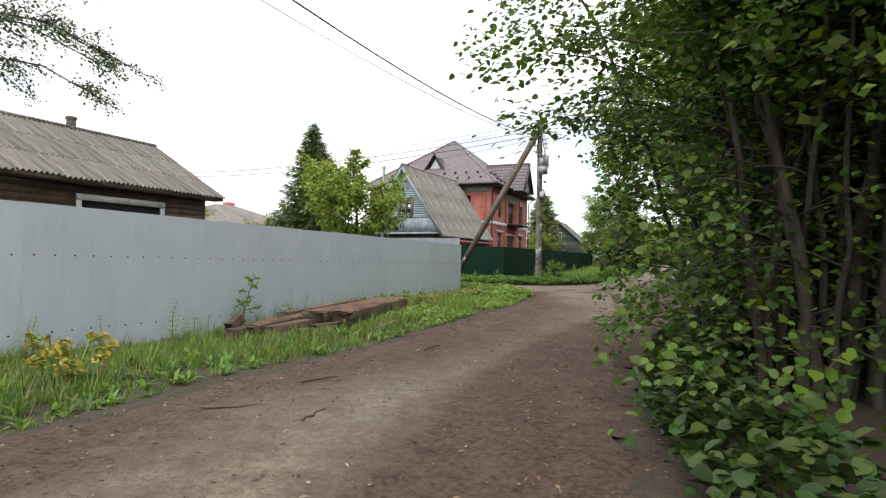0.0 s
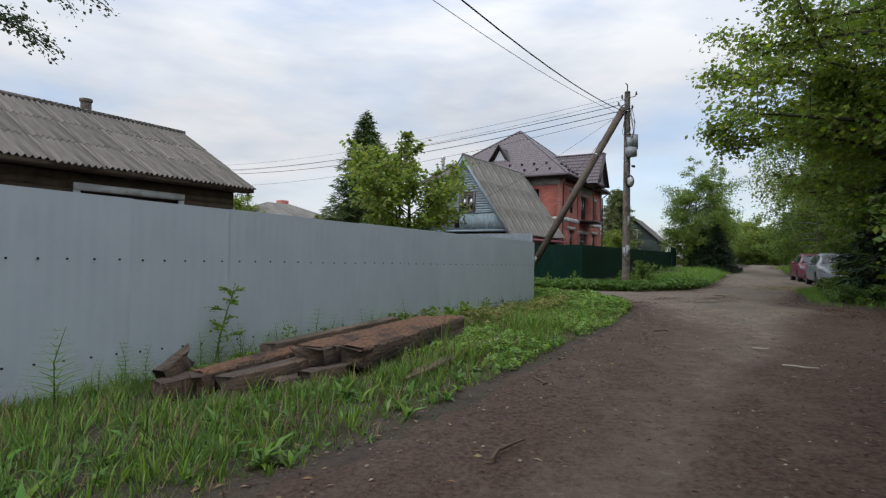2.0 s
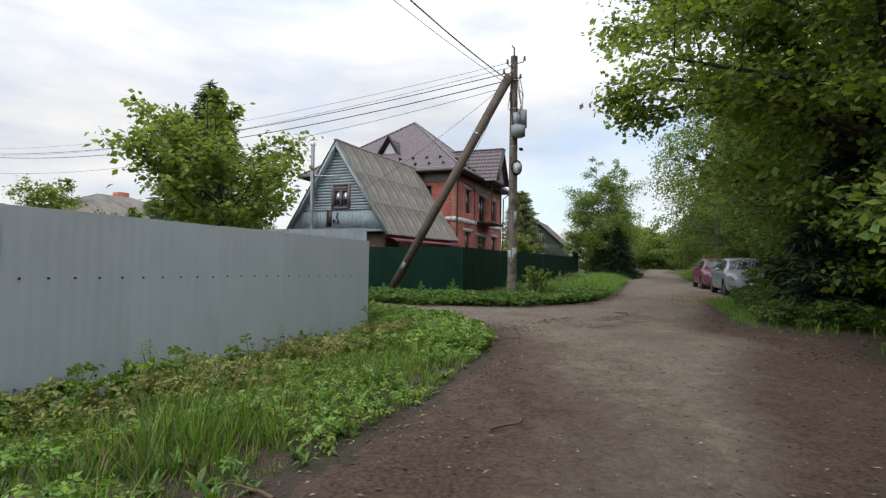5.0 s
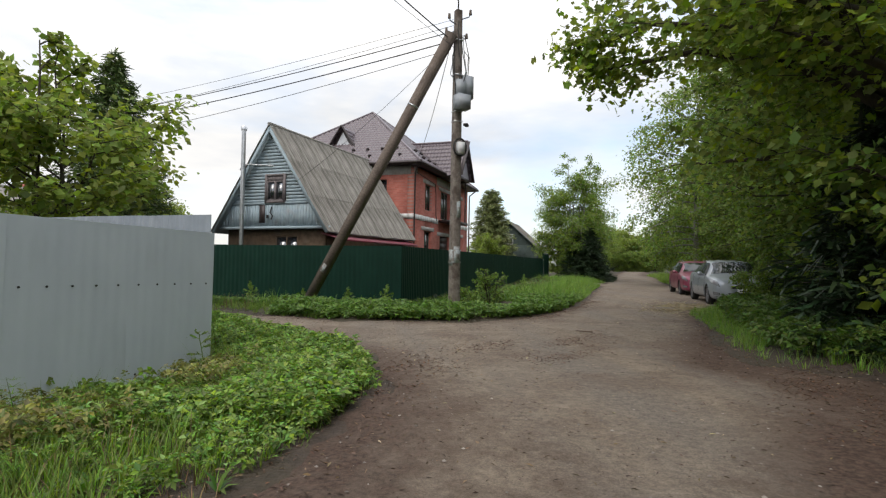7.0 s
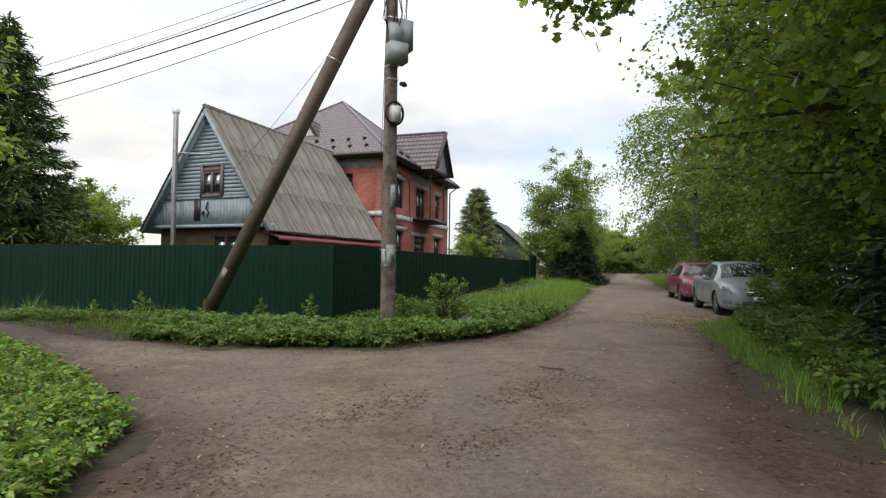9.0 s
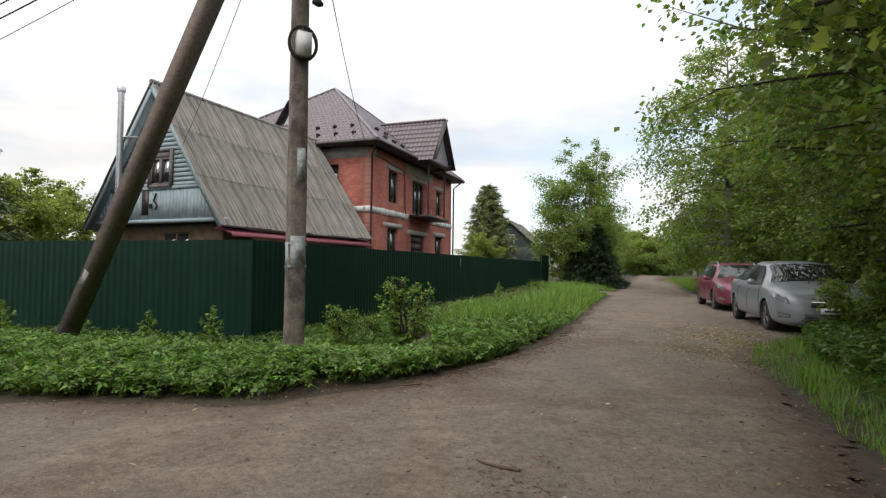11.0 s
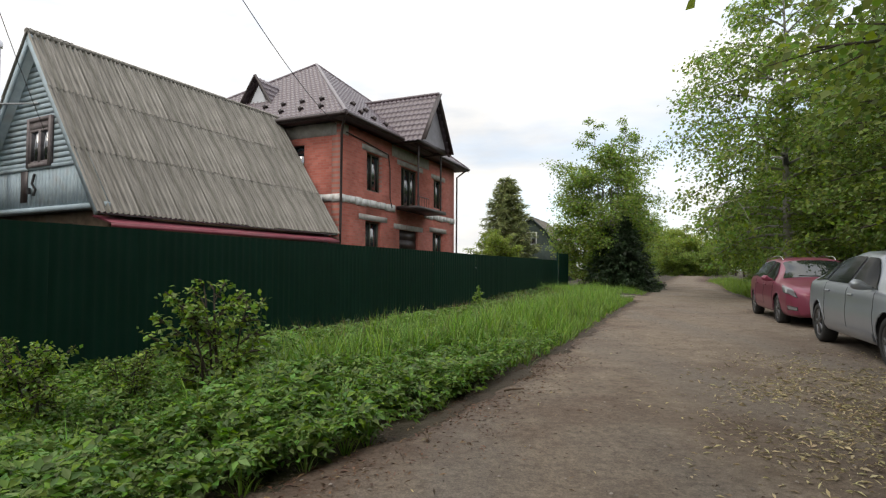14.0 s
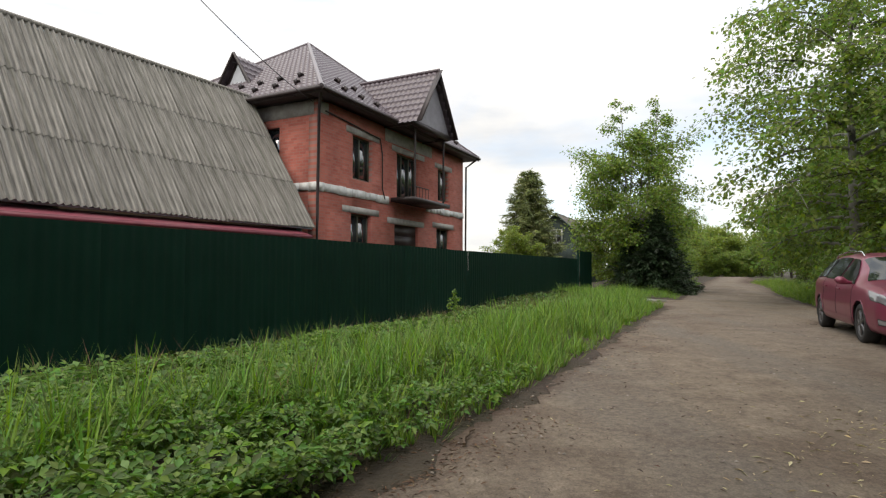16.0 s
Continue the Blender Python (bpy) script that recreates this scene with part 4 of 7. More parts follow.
for a in (0.15, 0.59):
    part("pane", MB().box(a, a + 0.34, 0.015, 0.022, 0.15, WH - 0.36), M_GLASS, gw)
# a dark panel on the boards stands in for the unlit opening
part("hatch", MB().box(GX - 0.03, GX - 0.012, 0.34, 0.64, 2.85, 3.66), M_DARKTRIM, ah, "narrow open hatch, its unlit inside a dark panel")
cab = MB().tube([(GX - 0.06, -0.05, 3.55), (GX - 0.08, 0.02, 3.3), (GX - 0.06, -0.1, 3.15), (GX - 0.06, -0.02, 3.0)], 0.03, 6)
part("cable_coil", cab, M_BLACK, ah)
part("insulator", MB().tube([(GX - 0.08, 0.16, 3.2), (GX - 0.08, 0.16, 3.05)], 0.05, 8), M_BLACK, ah)
ch = new("stove_pipe")
ch.parent = ah
part("pipe", MB().tube([(-0.05, 1.30, 1.6), (-0.05, 1.30, 6.95)], 0.095, 12), M_STEEL, ch, "shiny galvanised stove pipe", True)
part("pipe_cap", MB().tube([(-0.05, 1.30, 6.93), (-0.05, 1.30, 7.05), (-0.05, 1.30, 7.12)], (0.13, 0.14, 0.10), 12), M_STEEL, ch)
for zz in (3.0, 4.55, 5.4):
    part("clamp", MB().tube([(-0.05, 1.30, zz), (-0.05, 1.30, zz + 0.05)], 0.105, 12), M_STEEL, ch)
part("bracket", MB().tube([(-0.05, 1.20, 5.42), (GX - 0.02, -0.05, 5.36)], 0.022, 6), M_STEEL, ch)
# lean-to roof along the fence side
lr = np.array([[(x, y, z) for y, z in ((-2.65, 2.40), (-3.0, 2.31), (-3.4, 2.20))] for x in np.linspace(0.15, 8.3, 12)])
part("lean_to_roof", MB().grid(lr).grid((lr - np.array((0, 0, 0.03)))[::-1]), M_PINK, ah, "faded red sheet lean-to roof")
part("lean_to_fascia", MB().box(0.15, 8.3, -3.43, -3.4, 2.10, 2.19), M_PINK, ah)

# ---- the brown house behind the grey fence ----
bh = thing("wooden_house", "low brown wooden house with a weathered corrugated roof", "house", pose(-10.95, 20.6, 0, 0, 0, 90 - 23.5))
BHW, BE, BR, BL = 3.5, 3.10, 5.12, 16.5
bs = math.hypot(BHW, BR - BE)
for sgn in (-1, 1):
    up = Vector((0, -sgn * BHW, BR - BE))
    e = Vector((-BL, sgn * BHW, BE)) if sgn < 0 else Vector((0, BHW, BE))
    sheet_roof(bh, e, (1, 0, 0) if sgn < 0 else (-1, 0, 0), up, BL, bs, M_DARKSLATE, rr)
part("ridge_cap", MB().tube([(-BL, 0, BR + 0.03), (0, 0, BR + 0.03)], 0.08, 6), M_DARKSLATE, bh)
for sgn in (-1, 1):
    part("wall", wall_mesh(BL - 0.8, 0, 2.95, 0.2, [(11.4, 13.9, 1.2, 2.55)] if sgn < 0 else []), M_BROWNWOOD, bh, m=pose(-BL + 0.4, -3.0, 0) if sgn < 0 else pose(-0.4, 3.0, 0, 0, 0, 180))
bwin = new("window")
bwin.parent = bh
bwin.matrix_basis = pose(-BL + 0.4 + 11.4, -3.03, 1.2)
part("window_frame", MB().box(-0.15, 2.65, -0.06, 0.0, 1.36, 1.53).box(-0.15, 0.0, -0.04, 0, -0.1, 1.36).box(2.5, 2.65, -0.04, 0, -0.1, 1.36).box(-0.15, 2.65, -0.04, 0.0, -0.2, -0.1), M_WHITE, bwin, "white painted window frame")
part("pane", MB().box(0, 2.5, 0.05, 0.06, 0, 1.34), M_GLASS, bwin)
z = 0.1
while z < 2.8:
    part("board", MB().box(-BL + 0.4, -BL + 11.6, -3.03, -3.0, z, z + 0.17), M_BROWNWOOD, bh)
    part("board", MB().box(-BL + 14.5, -0.4, -3.03, -3.0, z, z + 0.17), M_BROWNWOOD, bh)
    z += 0.178
for xx, nm in ((-0.4, "gable_wall"), (-BL + 0.4, "gable_wall")):
    mbg = MB().add([(xx, -3.0, 0), (xx, 3.0, 0), (xx, 3.0, 2.95), (xx, -3.0, 2.95)], [(0, 1, 2, 3)]).add([(xx, -3.1, 2.95), (xx, 3.1, 2.95), (xx, 0, BR - 0.15)], [(0, 1, 2)])
    part(nm, mbg, M_BROWNWOOD, bh)
part("eave_board", MB().box(-BL, 0, -3.45, -3.42, BE - 0.12, BE + 0.0), M_BROWNWOOD, bh)
part("soffit", MB().box(-BL, 0, -3.42, -3.03, BE - 0.13, BE - 0.10), M_BROWNWOOD, bh)
part("chimney", MB().tube([(-3.0, 0.2, 4.8), (-3.0, 0.2, 5.55)], 0.14, 10).tube([(-3.0, 0.2, 5.48), (-3.0, 0.2, 5.56)], 0.17, 10), M_BROWNPOLE, bh, "short round metal chimney")
lh = thing("distant_house", "low house with a dark hip roof far behind the fence", "house", pose(-16.0, 40.0, 0, 0, 0, 64))
part("wall", MB().box(-4, 4, -4, 4, 0, 3.0), M_BROWNWOOD, lh)
part("roof", MB().add([(-4.6, -4.6, 2.9), (4.6, -4.6, 2.9), (4.6, 4.6, 2.9), (-4.6, 4.6, 2.9), (-1.0, 0, 4.7), (1.0, 0, 4.7)], [(0, 1, 5, 4), (2, 3, 4, 5)]).add([(-4.6, -4.6, 2.9), (4.6, -4.6, 2.9), (4.6, 4.6, 2.9), (-4.6, 4.6, 2.9), (-1.0, 0, 4.7), (1.0, 0, 4.7)], [(1, 2, 5), (3, 0, 4)]), M_DARKSLATE, lh)
part("chimney", MB().box(0.6, 1.2, 0.4, 1.0, 4.0, 5.0), M_BRICK, lh)

# ---- the grey-green house down the road ----
fh = thing("green_house", "small grey-green boarded house with a steep dark roof", "house", pose(15.6, 74.3, 0, 0, 0, 90 - 22))
FW, FE, FR, FL = 3.0, 3.5, 6.2, 8.0
for sgn in (-1, 1):
    up = Vector((0, -sgn * (FW + 0.3), FR - FE + 0.27))
    e = Vector((0, -FW - 0.3, FE - 0.27)) if sgn < 0 else Vector((FL, FW + 0.3, FE - 0.27))
    sheet_roof(fh, e, (1, 0, 0) if sgn < 0 else (-1, 0, 0), up, FL, up.length, M_DARKSLATE, rr, rows=2)
part("wall", wall_mesh(2 * FW, 0, FE, 0.2, [(1.2, 2.1, 0.9, 2.0), (3.8, 4.7, 0.9, 2.0)]), M_GREENHOUSE, fh, m=pose(0.3, FW, 0, 0, 0, -90))
part("gable_wall", MB().add([(0.3, -FW, FE), (0.3, FW, FE), (0.3, 0, FR - 0.1), (0.4, -FW, FE), (0.4, FW, FE), (0.4, 0, FR - 0.1)], [(0, 2, 1), (3, 4, 5)]), M_GREENHOUSE, fh)
part("side_wall", MB().box(0.5, FL - 0.3, -FW, -FW + 0.2, 0, FE).box(0.5, FL - 0.3, FW - 0.2, FW, 0, FE), M_GREENHOUSE, fh)
for yy, z0, z1 in ((0.45, 3.6, 4.7), (1.8, 0.9, 2.0), (-0.8, 0.9, 2.0)):
    w = new("window")
    w.parent = fh
    w.matrix_basis = pose(0.24, yy, z0, 0, 0, -90)
    part("window_frame", MB().box(-0.1, 0, -0.03, 0.05, -0.1, 1.2).box(0.9, 1.0, -0.03, 0.05, -0.1, 1.2).box(0, 0.9, -0.03, 0.05, -0.1, 0).box(0, 0.9, -0.03, 0.05, 1.1, 1.2).box(0.42, 0.48, -0.02, 0.05, 0, 1.1), M_WHITE, w, "white window frame")
    part("pane", MB().box(0, 0.9, 0.01, 0.02, 0, 1.1), M_GLASS, w)
part("fascia", MB().tube([(-0.03, -3.3, FE - 0.3), (-0.03, 0, FR), (-0.03, 3.3, FE - 0.3)], 0.08, 4), M_GREENHOUSE, fh)

# ---- utility pole, brace and wires ----
PX, PY = 4.28, 24.37
pole = thing("utility_pole", "square weathered concrete utility pole with meter boxes", "utility pole", pose(PX, PY, 0, 0, 0, 25))
pm = MB()
ring = []
for z, w in ((-0.1, 0.112), (2.5, 0.104), (7.35, 0.080)):
    ch_ = w * 0.8
    ring.append([(w, ch_, z), (ch_, w, z), (-ch_, w, z), (-w, ch_, z), (-w, -ch_, z), (-ch_, -w, z), (ch_, -w, z), (w, -ch_, z)])
ring = np.array([r + r[:1] for r in ring])
pm.grid(ring.transpose(1, 0, 2))
pm.add(ring[-1][:8], [(0, 1, 2, 3), (0, 3, 4, 7), (4, 5, 6, 7)])
part("shaft", pm, M_CONCRETE, pole)
part("top_pin", MB().tube([(0, 0, 7.35), (0, 0, 7.6), (-0.05, 0.05, 7.68)], 0.02, 6), M_BLACK, pole)
for z, wdt in ((1.18, 0.38), (2.33, 0.36)):
    pb = MB()
    pr = np.random.default_rng(int(z * 100))
    hw_ = 0.104 + (2.5 - z) * 0.0031 + 0.0015
    for a0, a1 in ((-0.088, 0.086),) if z < 2 else ((-0.025, 0.075),):
        pb.box(a0, a1, -hw_ - 0.002, -hw_ + 0.01, z + pr.uniform(-0.05, 0.05), z + wdt + pr.uniform(-0.06, 0.06))
    if z < 2:
        for a0, a1 in ((-0.085, 0.075),):
            pb.box(-hw_ - 0.002, -hw_ + 0.01, a0, a1, z + pr.uniform(-0.04, 0.04), z + wdt + pr.uniform(-0.05, 0.05))
    part("torn_notice", pb, M_PAPER, pole, "torn white paper notice")
for z in (1.22, 1.50):
    part("tape", MB().box(-0.1105, 0.1105, -0.1105, 0.1105, z, z + 0.035), M_PAPER, pole)
bx = part("meter_box", MB().box(-0.17, 0.17, -0.36, -0.11, 4.88, 5.22), M_GREYBOX, pole, "grey enamelled meter box")
part("box_lid", MB().box(-0.155, 0.155, -0.372, -0.361, 4.90, 5.20), M_GREYBOX, bx)
bx = part("meter_box", MB().box(0.10, 0.36, -0.17, 0.12, 5.2, 5.75), M_GREYBOX, pole, "grey enamelled meter box")
part("box_lid", MB().box(0.12, 0.34, -0.182, -0.171, 5.22, 5.73), M_GREYBOX, bx)
bx = part("meter_box", MB().box(-0.13, 0.10, -0.24, -0.10, 5.22, 5.6), M_GREYBOX, pole, "grey enamelled meter box")
part("lamp_box", MB().box(-0.08, 0.09, -0.26, -0.12, 3.82, 4.10), mat("pale_grey_plastic", (0.5, 0.5, 0.5), (0.6, 0.6, 0.6), 5, 4, 0.5), pole, "pale grey box with a coil of black cable")
th = np.linspace(0, 2 * np.pi, 22)
for rr_, yy in ((0.20, -0.15), (0.19, -0.17), (0.205, -0.19)):
    part("cable_coil", MB().tube(np.column_stack([rr_ * np.cos(th) * 0.85, np.full(22, yy), 3.98 + rr_ * np.sin(th) * 1.05]), 0.013, 6, False), M_BLACK, pole, smooth=True)
part("camera_ball", MB().tube([(0.12, -0.12, 4.56), (0.2, -0.14, 4.55), (0.25, -0.15, 4.53)], (0.03, 0.055, 0.02), 8), M_BLACK, pole, "small black sensor on a bracket")
pr = np.random.default_rng(21)
for k in range(9):
    a = pr.uniform(0, 6.28)
    zt, zb = pr.uniform(6.2, 7.0), pr.uniform(4.9, 5.6)
    r_ = pr.uniform(0.14, 0.3)
    pts = [(math.cos(a) * 0.12, math.sin(a) * 0.12 - 0.08, zt), (math.cos(a) * r_, math.sin(a) * r_ - 0.08, (zt + zb) / 2 + 0.3), (math.cos(a + 0.5) * r_ * 1.1, math.sin(a + 0.5) * r_ - 0.1, (zt + zb) / 2 - 0.2), (math.cos(a) * 0.14, -0.15, zb)]
    part("loose_cable", MB().tube(pts, 0.011, 5), M_BLACK if k % 3 else M_GREYBOX, pole, smooth=True)
for k in range(4):
    a = k * 1.57 + 0.4
    z = 6.75 + 0.12 * k
    part("hook", MB().tube([(0, 0, z), (0.32 * math.cos(a), 0.32 * math.sin(a), z), (0.36 * math.cos(a), 0.36 * math.sin(a), z + 0.08)], 0.014, 5), M_BLACK, pole)
    part("insulator", MB().tube([(0.36 * math.cos(a), 0.36 * math.sin(a), z + 0.04), (0.36 * math.cos(a), 0.36 * math.sin(a), z + 0.16)], (0.04, 0.028), 8), M_BROWNPOLE, pole)
for z in (5.75, 4.86, 4.62, 6.6):
    part("steel_band", MB().box(-0.102, 0.102, -0.102, 0.102, z, z + 0.02), M_STEEL, pole)

brace = thing("pole_brace", "slanting square brown concrete brace leaning on the pole", "pole brace")
b0, b1 = Vector((0.33, 26.10, -0.30)), Vector((4.12, 24.16, 6.70))
part("shaft", MB().box(-0.102, 0.102, -0.102, 0.102, 0, (b1 - b0).length, look(b0, b1) @ pose(0, 0, 0, 180, 0, 0)), M_BROWNPOLE, brace)
part("clamp", MB().tube([tuple(b1 + Vector((-0.05, 0, -0.15))), (PX, PY + 0.05, 6.75)], 0.05, 6), M_BLACK, brace)
part("torn_notice", MB().box(-0.05, 0.06, -0.106, -0.103, 1.5, 1.75, look(b0, b1) @ pose(0, 0, 0, 180, 0, 0)).box(0.103, 0.106, -0.06, 0.05, 1.45, 1.68, look(b0, b1) @ pose(0, 0, 0, 180, 0, 0)), M_PAPER, brace, "scrap of white paper")
part("fixing_ring", MB().box(-0.106, 0.106, -0.106, 0.106, 6.25, 6.29, look(b0, b1) @ pose(0, 0, 0, 180, 0, 0)), M_STEEL, brace)


def wire(label, a, b, sag, radius, bundle=1):
    a, b = np.array(a, float), np.array(b, float)
    s = np.linspace(0, 1, 28)[:, None]
    p = a + (b - a) * s
    p[:, 2] -= (4 * sag * s * (1 - s))[:, 0]
    ob = part("overhead_wire", MB().tube(p, radius, 5), M_BLACK, None, label, True)
    tagged(ob, category="wire", group="overhead wires")
    return ob


wire("thick black overhead cable", (4.15, 24.5, 6.66), (-10.83, -12.6, 6.66), 1.64, 0.014)
wire("thin dark overhead wire", (4.2, 24.4, 6.45), (-12.6, -12.6, 6.9), 1.5, 0.006)
wire("thick black overhead cable", (4.1, 24.7, 6.95), (-26.0, 43.5, 7.6), 0.75, 0.013)
wire("thick black overhead cable", (4.05, 24.75, 6.72), (-26.0, 43.5, 7.4), 0.85, 0.015)
wire("thin dark overhead wire", (4.2, 24.75, 7.30), (-26.0, 43.5, 7.9), 0.7, 0.006)
wire("thin dark overhead wire", (4.2, 24.75, 7.15), (-26.0, 43.5, 7.5), 0.8, 0.006)
wire("thin dark overhead wire", (4.15, 24.75, 6.55), (-26.0, 43.5, 6.4), 0.9, 0.008)
wire("thin wire to the blue house", (4.1, 24.6, 6.6), (-1.9, 35.0, 4.3), 0.2, 0.006)
wire("thin cable to the brick house", (4.2, 24.6, 6.95), (3.6, 42.2, 6.6), 0.58, 0.010)


# ---- trees and shrubs ----
DIAMOND = (np.array([(0, 0, 0), (-0.36, 0.48, 0.07), (0, 1.0, -0.06), (0.36, 0.48, 0.07)]), np.array([(0, 2, 1), (0, 3, 2)]))
WIDE = (np.array([(0, 0, 0), (-0.46, 0.46, 0.08), (0, 1.0, -0.08), (0.46, 0.46, 0.08)]), np.array([(0, 2, 1), (0, 3, 2)]))
BROAD = (np.array([(0, 0, 0), (-0.40, 0.24, 0.06), (-0.38, 0.66, 0.05), (0, 1.05, -0.08), (0.38, 0.66, 0.05), (0.40, 0.24, 0.06)]), np.array([(0, 2, 1), (0, 3, 2), (0, 4, 3), (0, 5, 4)]))
LOBED = (np.array([(0, 0, 0), (-0.55, 0.12, 0.04), (-0.22, 0.36, 0.05), (-0.52, 0.70, 0.0), (0, 1.05, -0.08), (0.52, 0.70, 0.0), (0.22, 0.36, 0.05), (0.55, 0.12, 0.04)]),
         np.array([(0, 2, 1), (0, 3, 2), (0, 4, 3), (0, 5, 4), (0, 6, 5), (0, 7, 6)]))
NEEDLE = (np.array([(-0.10, 0, 0), (0.10, 0, 0), (0.06, 1.0, -0.12), (-0.06, 1.0, -0.12)]), np.array([(0, 1, 2), (0, 2, 3)]))


def round_profile(t):
    return math.sqrt(max(0.05, 1 - (1.9 * t - 0.75) ** 2 * 0.75))


def cone_profile(t):
    return max(0.08, 1 - t) ** 0.8


def oval_profile(t):
    return max(0.15, math.sin(math.pi * min(1, t * 0.85 + 0.15)))


def grow(H, base, R, prof, limbs, leaves, leaf, tmpl, seed, trunk_r=0.12, stems=1, spread=0.4, lean=(0, 0), rise=0.35, droop=0.0, puff=0.22, gap=0.0, extra=(), extra_len=1.0, extra_r=0.16):
    """A trunk with limbs and twigs (one mesh) and a crown of single leaves (another)."""
    g = np.random.default_rng(seed)
    wood, tips = MB(), []
    starts = []
    for s in range(stems):
        o = np.array((0.0, 0.0, -0.05)) if stems == 1 else np.array((g.normal(0, spread * 0.4), g.normal(0, spread * 0.4), -0.05))
        hh = H * (1.0 if s == 0 else g.uniform(0.65, 0.98))
        k = 10
        t = np.linspace(0, 1, k)
        wob = np.cumsum(g.normal(0, 0.025 * H / k * 2, (k, 2)), 0)
        out = np.array(lean) * H if stems == 1 else np.array(lean) * H + g.normal(0, spread, 2)
        p = np.column_stack([o[0] + wob[:, 0] + out[0] * t ** 1.3, o[1] + wob[:, 1] + out[1] * t ** 1.3, o[2] + t * hh * 0.95])
        wood.tube(p, trunk_r * (0.75 if stems > 1 else 1) * (1 - 0.88 * t) + 0.006, 7 if stems == 1 else 5)
        starts.append((p, hh))
    golden = 2.399963
    for i in range(limbs):
        p, hh = starts[i % stems]
        f = (i + g.uniform(0, 0.9)) / limbs
        h = base + (hh * 0.97 - base) * f
        q = np.array([np.interp(h, p[:, 2], p[:, c]) for c in range(3)])
        az = i * golden + g.normal(0, 0.35)
        L = R * prof(f) * g.uniform(0.72, 1.12)
        up = rise * (0.4 + f) + g.normal(0, 0.12)
        t = np.linspace(0, 1, 7)
        d = np.array((math.cos(az), math.sin(az)))
        side = np.array((-d[1], d[0])) * g.normal(0, 0.15) * L
        limb = np.column_stack([q[0] + d[0] * L * t + side[0] * t ** 2, q[1] + d[1] * L * t + side[1] * t ** 2, q[2] + L * (up * t - (droop + 0.05) * t ** 2)])
        r0 = trunk_r * 0.42 * (1 - 0.6 * f)
        wood.tube(limb, r0 * (1 - 0.85 * t) + 0.004, 5, False)
        for m in range(6):
            u = g.uniform(0.22, 1.0)
            s0 = np.array([np.interp(u, t, limb[:, c]) for c in range(3)])
            a2 = az + g.choice((-1, 1)) * g.uniform(0.3, 1.2)
            l2 = L * g.uniform(0.25, 0.5) * (1.25 - 0.6 * u)
            t2 = np.linspace(0, 1, 4)
            tw = np.column_stack([s0[0] + math.cos(a2) * l2 * t2, s0[1] + math.sin(a2) * l2 * t2, s0[2] + l2 * (g.normal(0.22, 0.3) * t2 - droop * 1.6 * t2 ** 2)])
            wood.tube(tw, 0.012 * (1 - 0.8 * t2) + 0.003, 3, False)
            if g.uniform() > gap:
                tips.append((tw, l2))
        tips.append((limb[3:], L * 0.5))
    for tw in extra:
        tw = np.array(tw, float)
        te = np.linspace(0, 1, len(tw))
        wood.tube(tw, trunk_r * extra_r * (1 - 0.85 * te) + 0.004, 5, False)
        tips.append((tw, 1.2))
        base_az = math.atan2(tw[-1, 1] - tw[0, 1], tw[-1, 0] - tw[0, 0])
        for m in range(16):
            u = g.uniform(0.2, 1.0)
            s0 = np.array([np.interp(u, te, tw[:, c]) for c in range(3)])
            a2 = base_az + g.choice((-1, 1)) * g.uniform(0.2, 1.3)
            l2 = g.uniform(0.35, 1.1) * (1.2 - 0.6 * u) * extra_len
            t2 = np.linspace(0, 1, 4)
            sub = np.column_stack([s0[0] + math.cos(a2) * l2 * t2, s0[1] + math.sin(a2) * l2 * t2, s0[2] + l2 * (g.normal(0.15, 0.3) * t2 - (droop + 0.15) * 1.4 * t2 ** 2)])
            wood.tube(sub, 0.008 * (1 - 0.8 * t2) + 0.003, 3, False)
            tips.append((sub, l2 * 1.3))
    w = np.array([x[1] for x in tips])
    n = np.maximum(1, (leaves * w / w.sum()).astype(int))
    pos, outw = [], []
    for (tw, l2), k in zip(tips, n):
        u = g.beta(1.6, 1.1, k)
        tt = np.linspace(0, 1, len(tw))
        a = np.column_stack([np.interp(u, tt, tw[:, c]) for c in range(3)])
        a += g.normal(0, puff * (0.35 + 0.65 * min(1.0, l2)), (k, 3)) * np.array((1, 1, 0.75))
        a[:, 2] -= droop * 0.5 * g.uniform(0, 1, k) ** 2
        pos.append(a)
        outw.append(np.repeat((tw[-1] - tw[0])[None] / (np.linalg.norm(tw[-1] - tw[0]) + 1e-6), k, 0))
    pos, outw = np.vstack(pos), np.vstack(outw)
    ok = pos[:, 2] > 0.05
    pos, outw = pos[ok], outw[ok]
    nrm = np.array((0, 0, 0.75)) + g.normal(0, 0.55, pos.shape) + outw * 0.25
    along = outw * 0.6 + g.normal(0, 0.6, pos.shape) + np.array((0, 0, -0.35 - droop))
    crown = MB().scatter(*tmpl, pos, frames(nrm, g, along), leaf * g.uniform(0.6, 1.25, len(pos)))
    return wood, crown


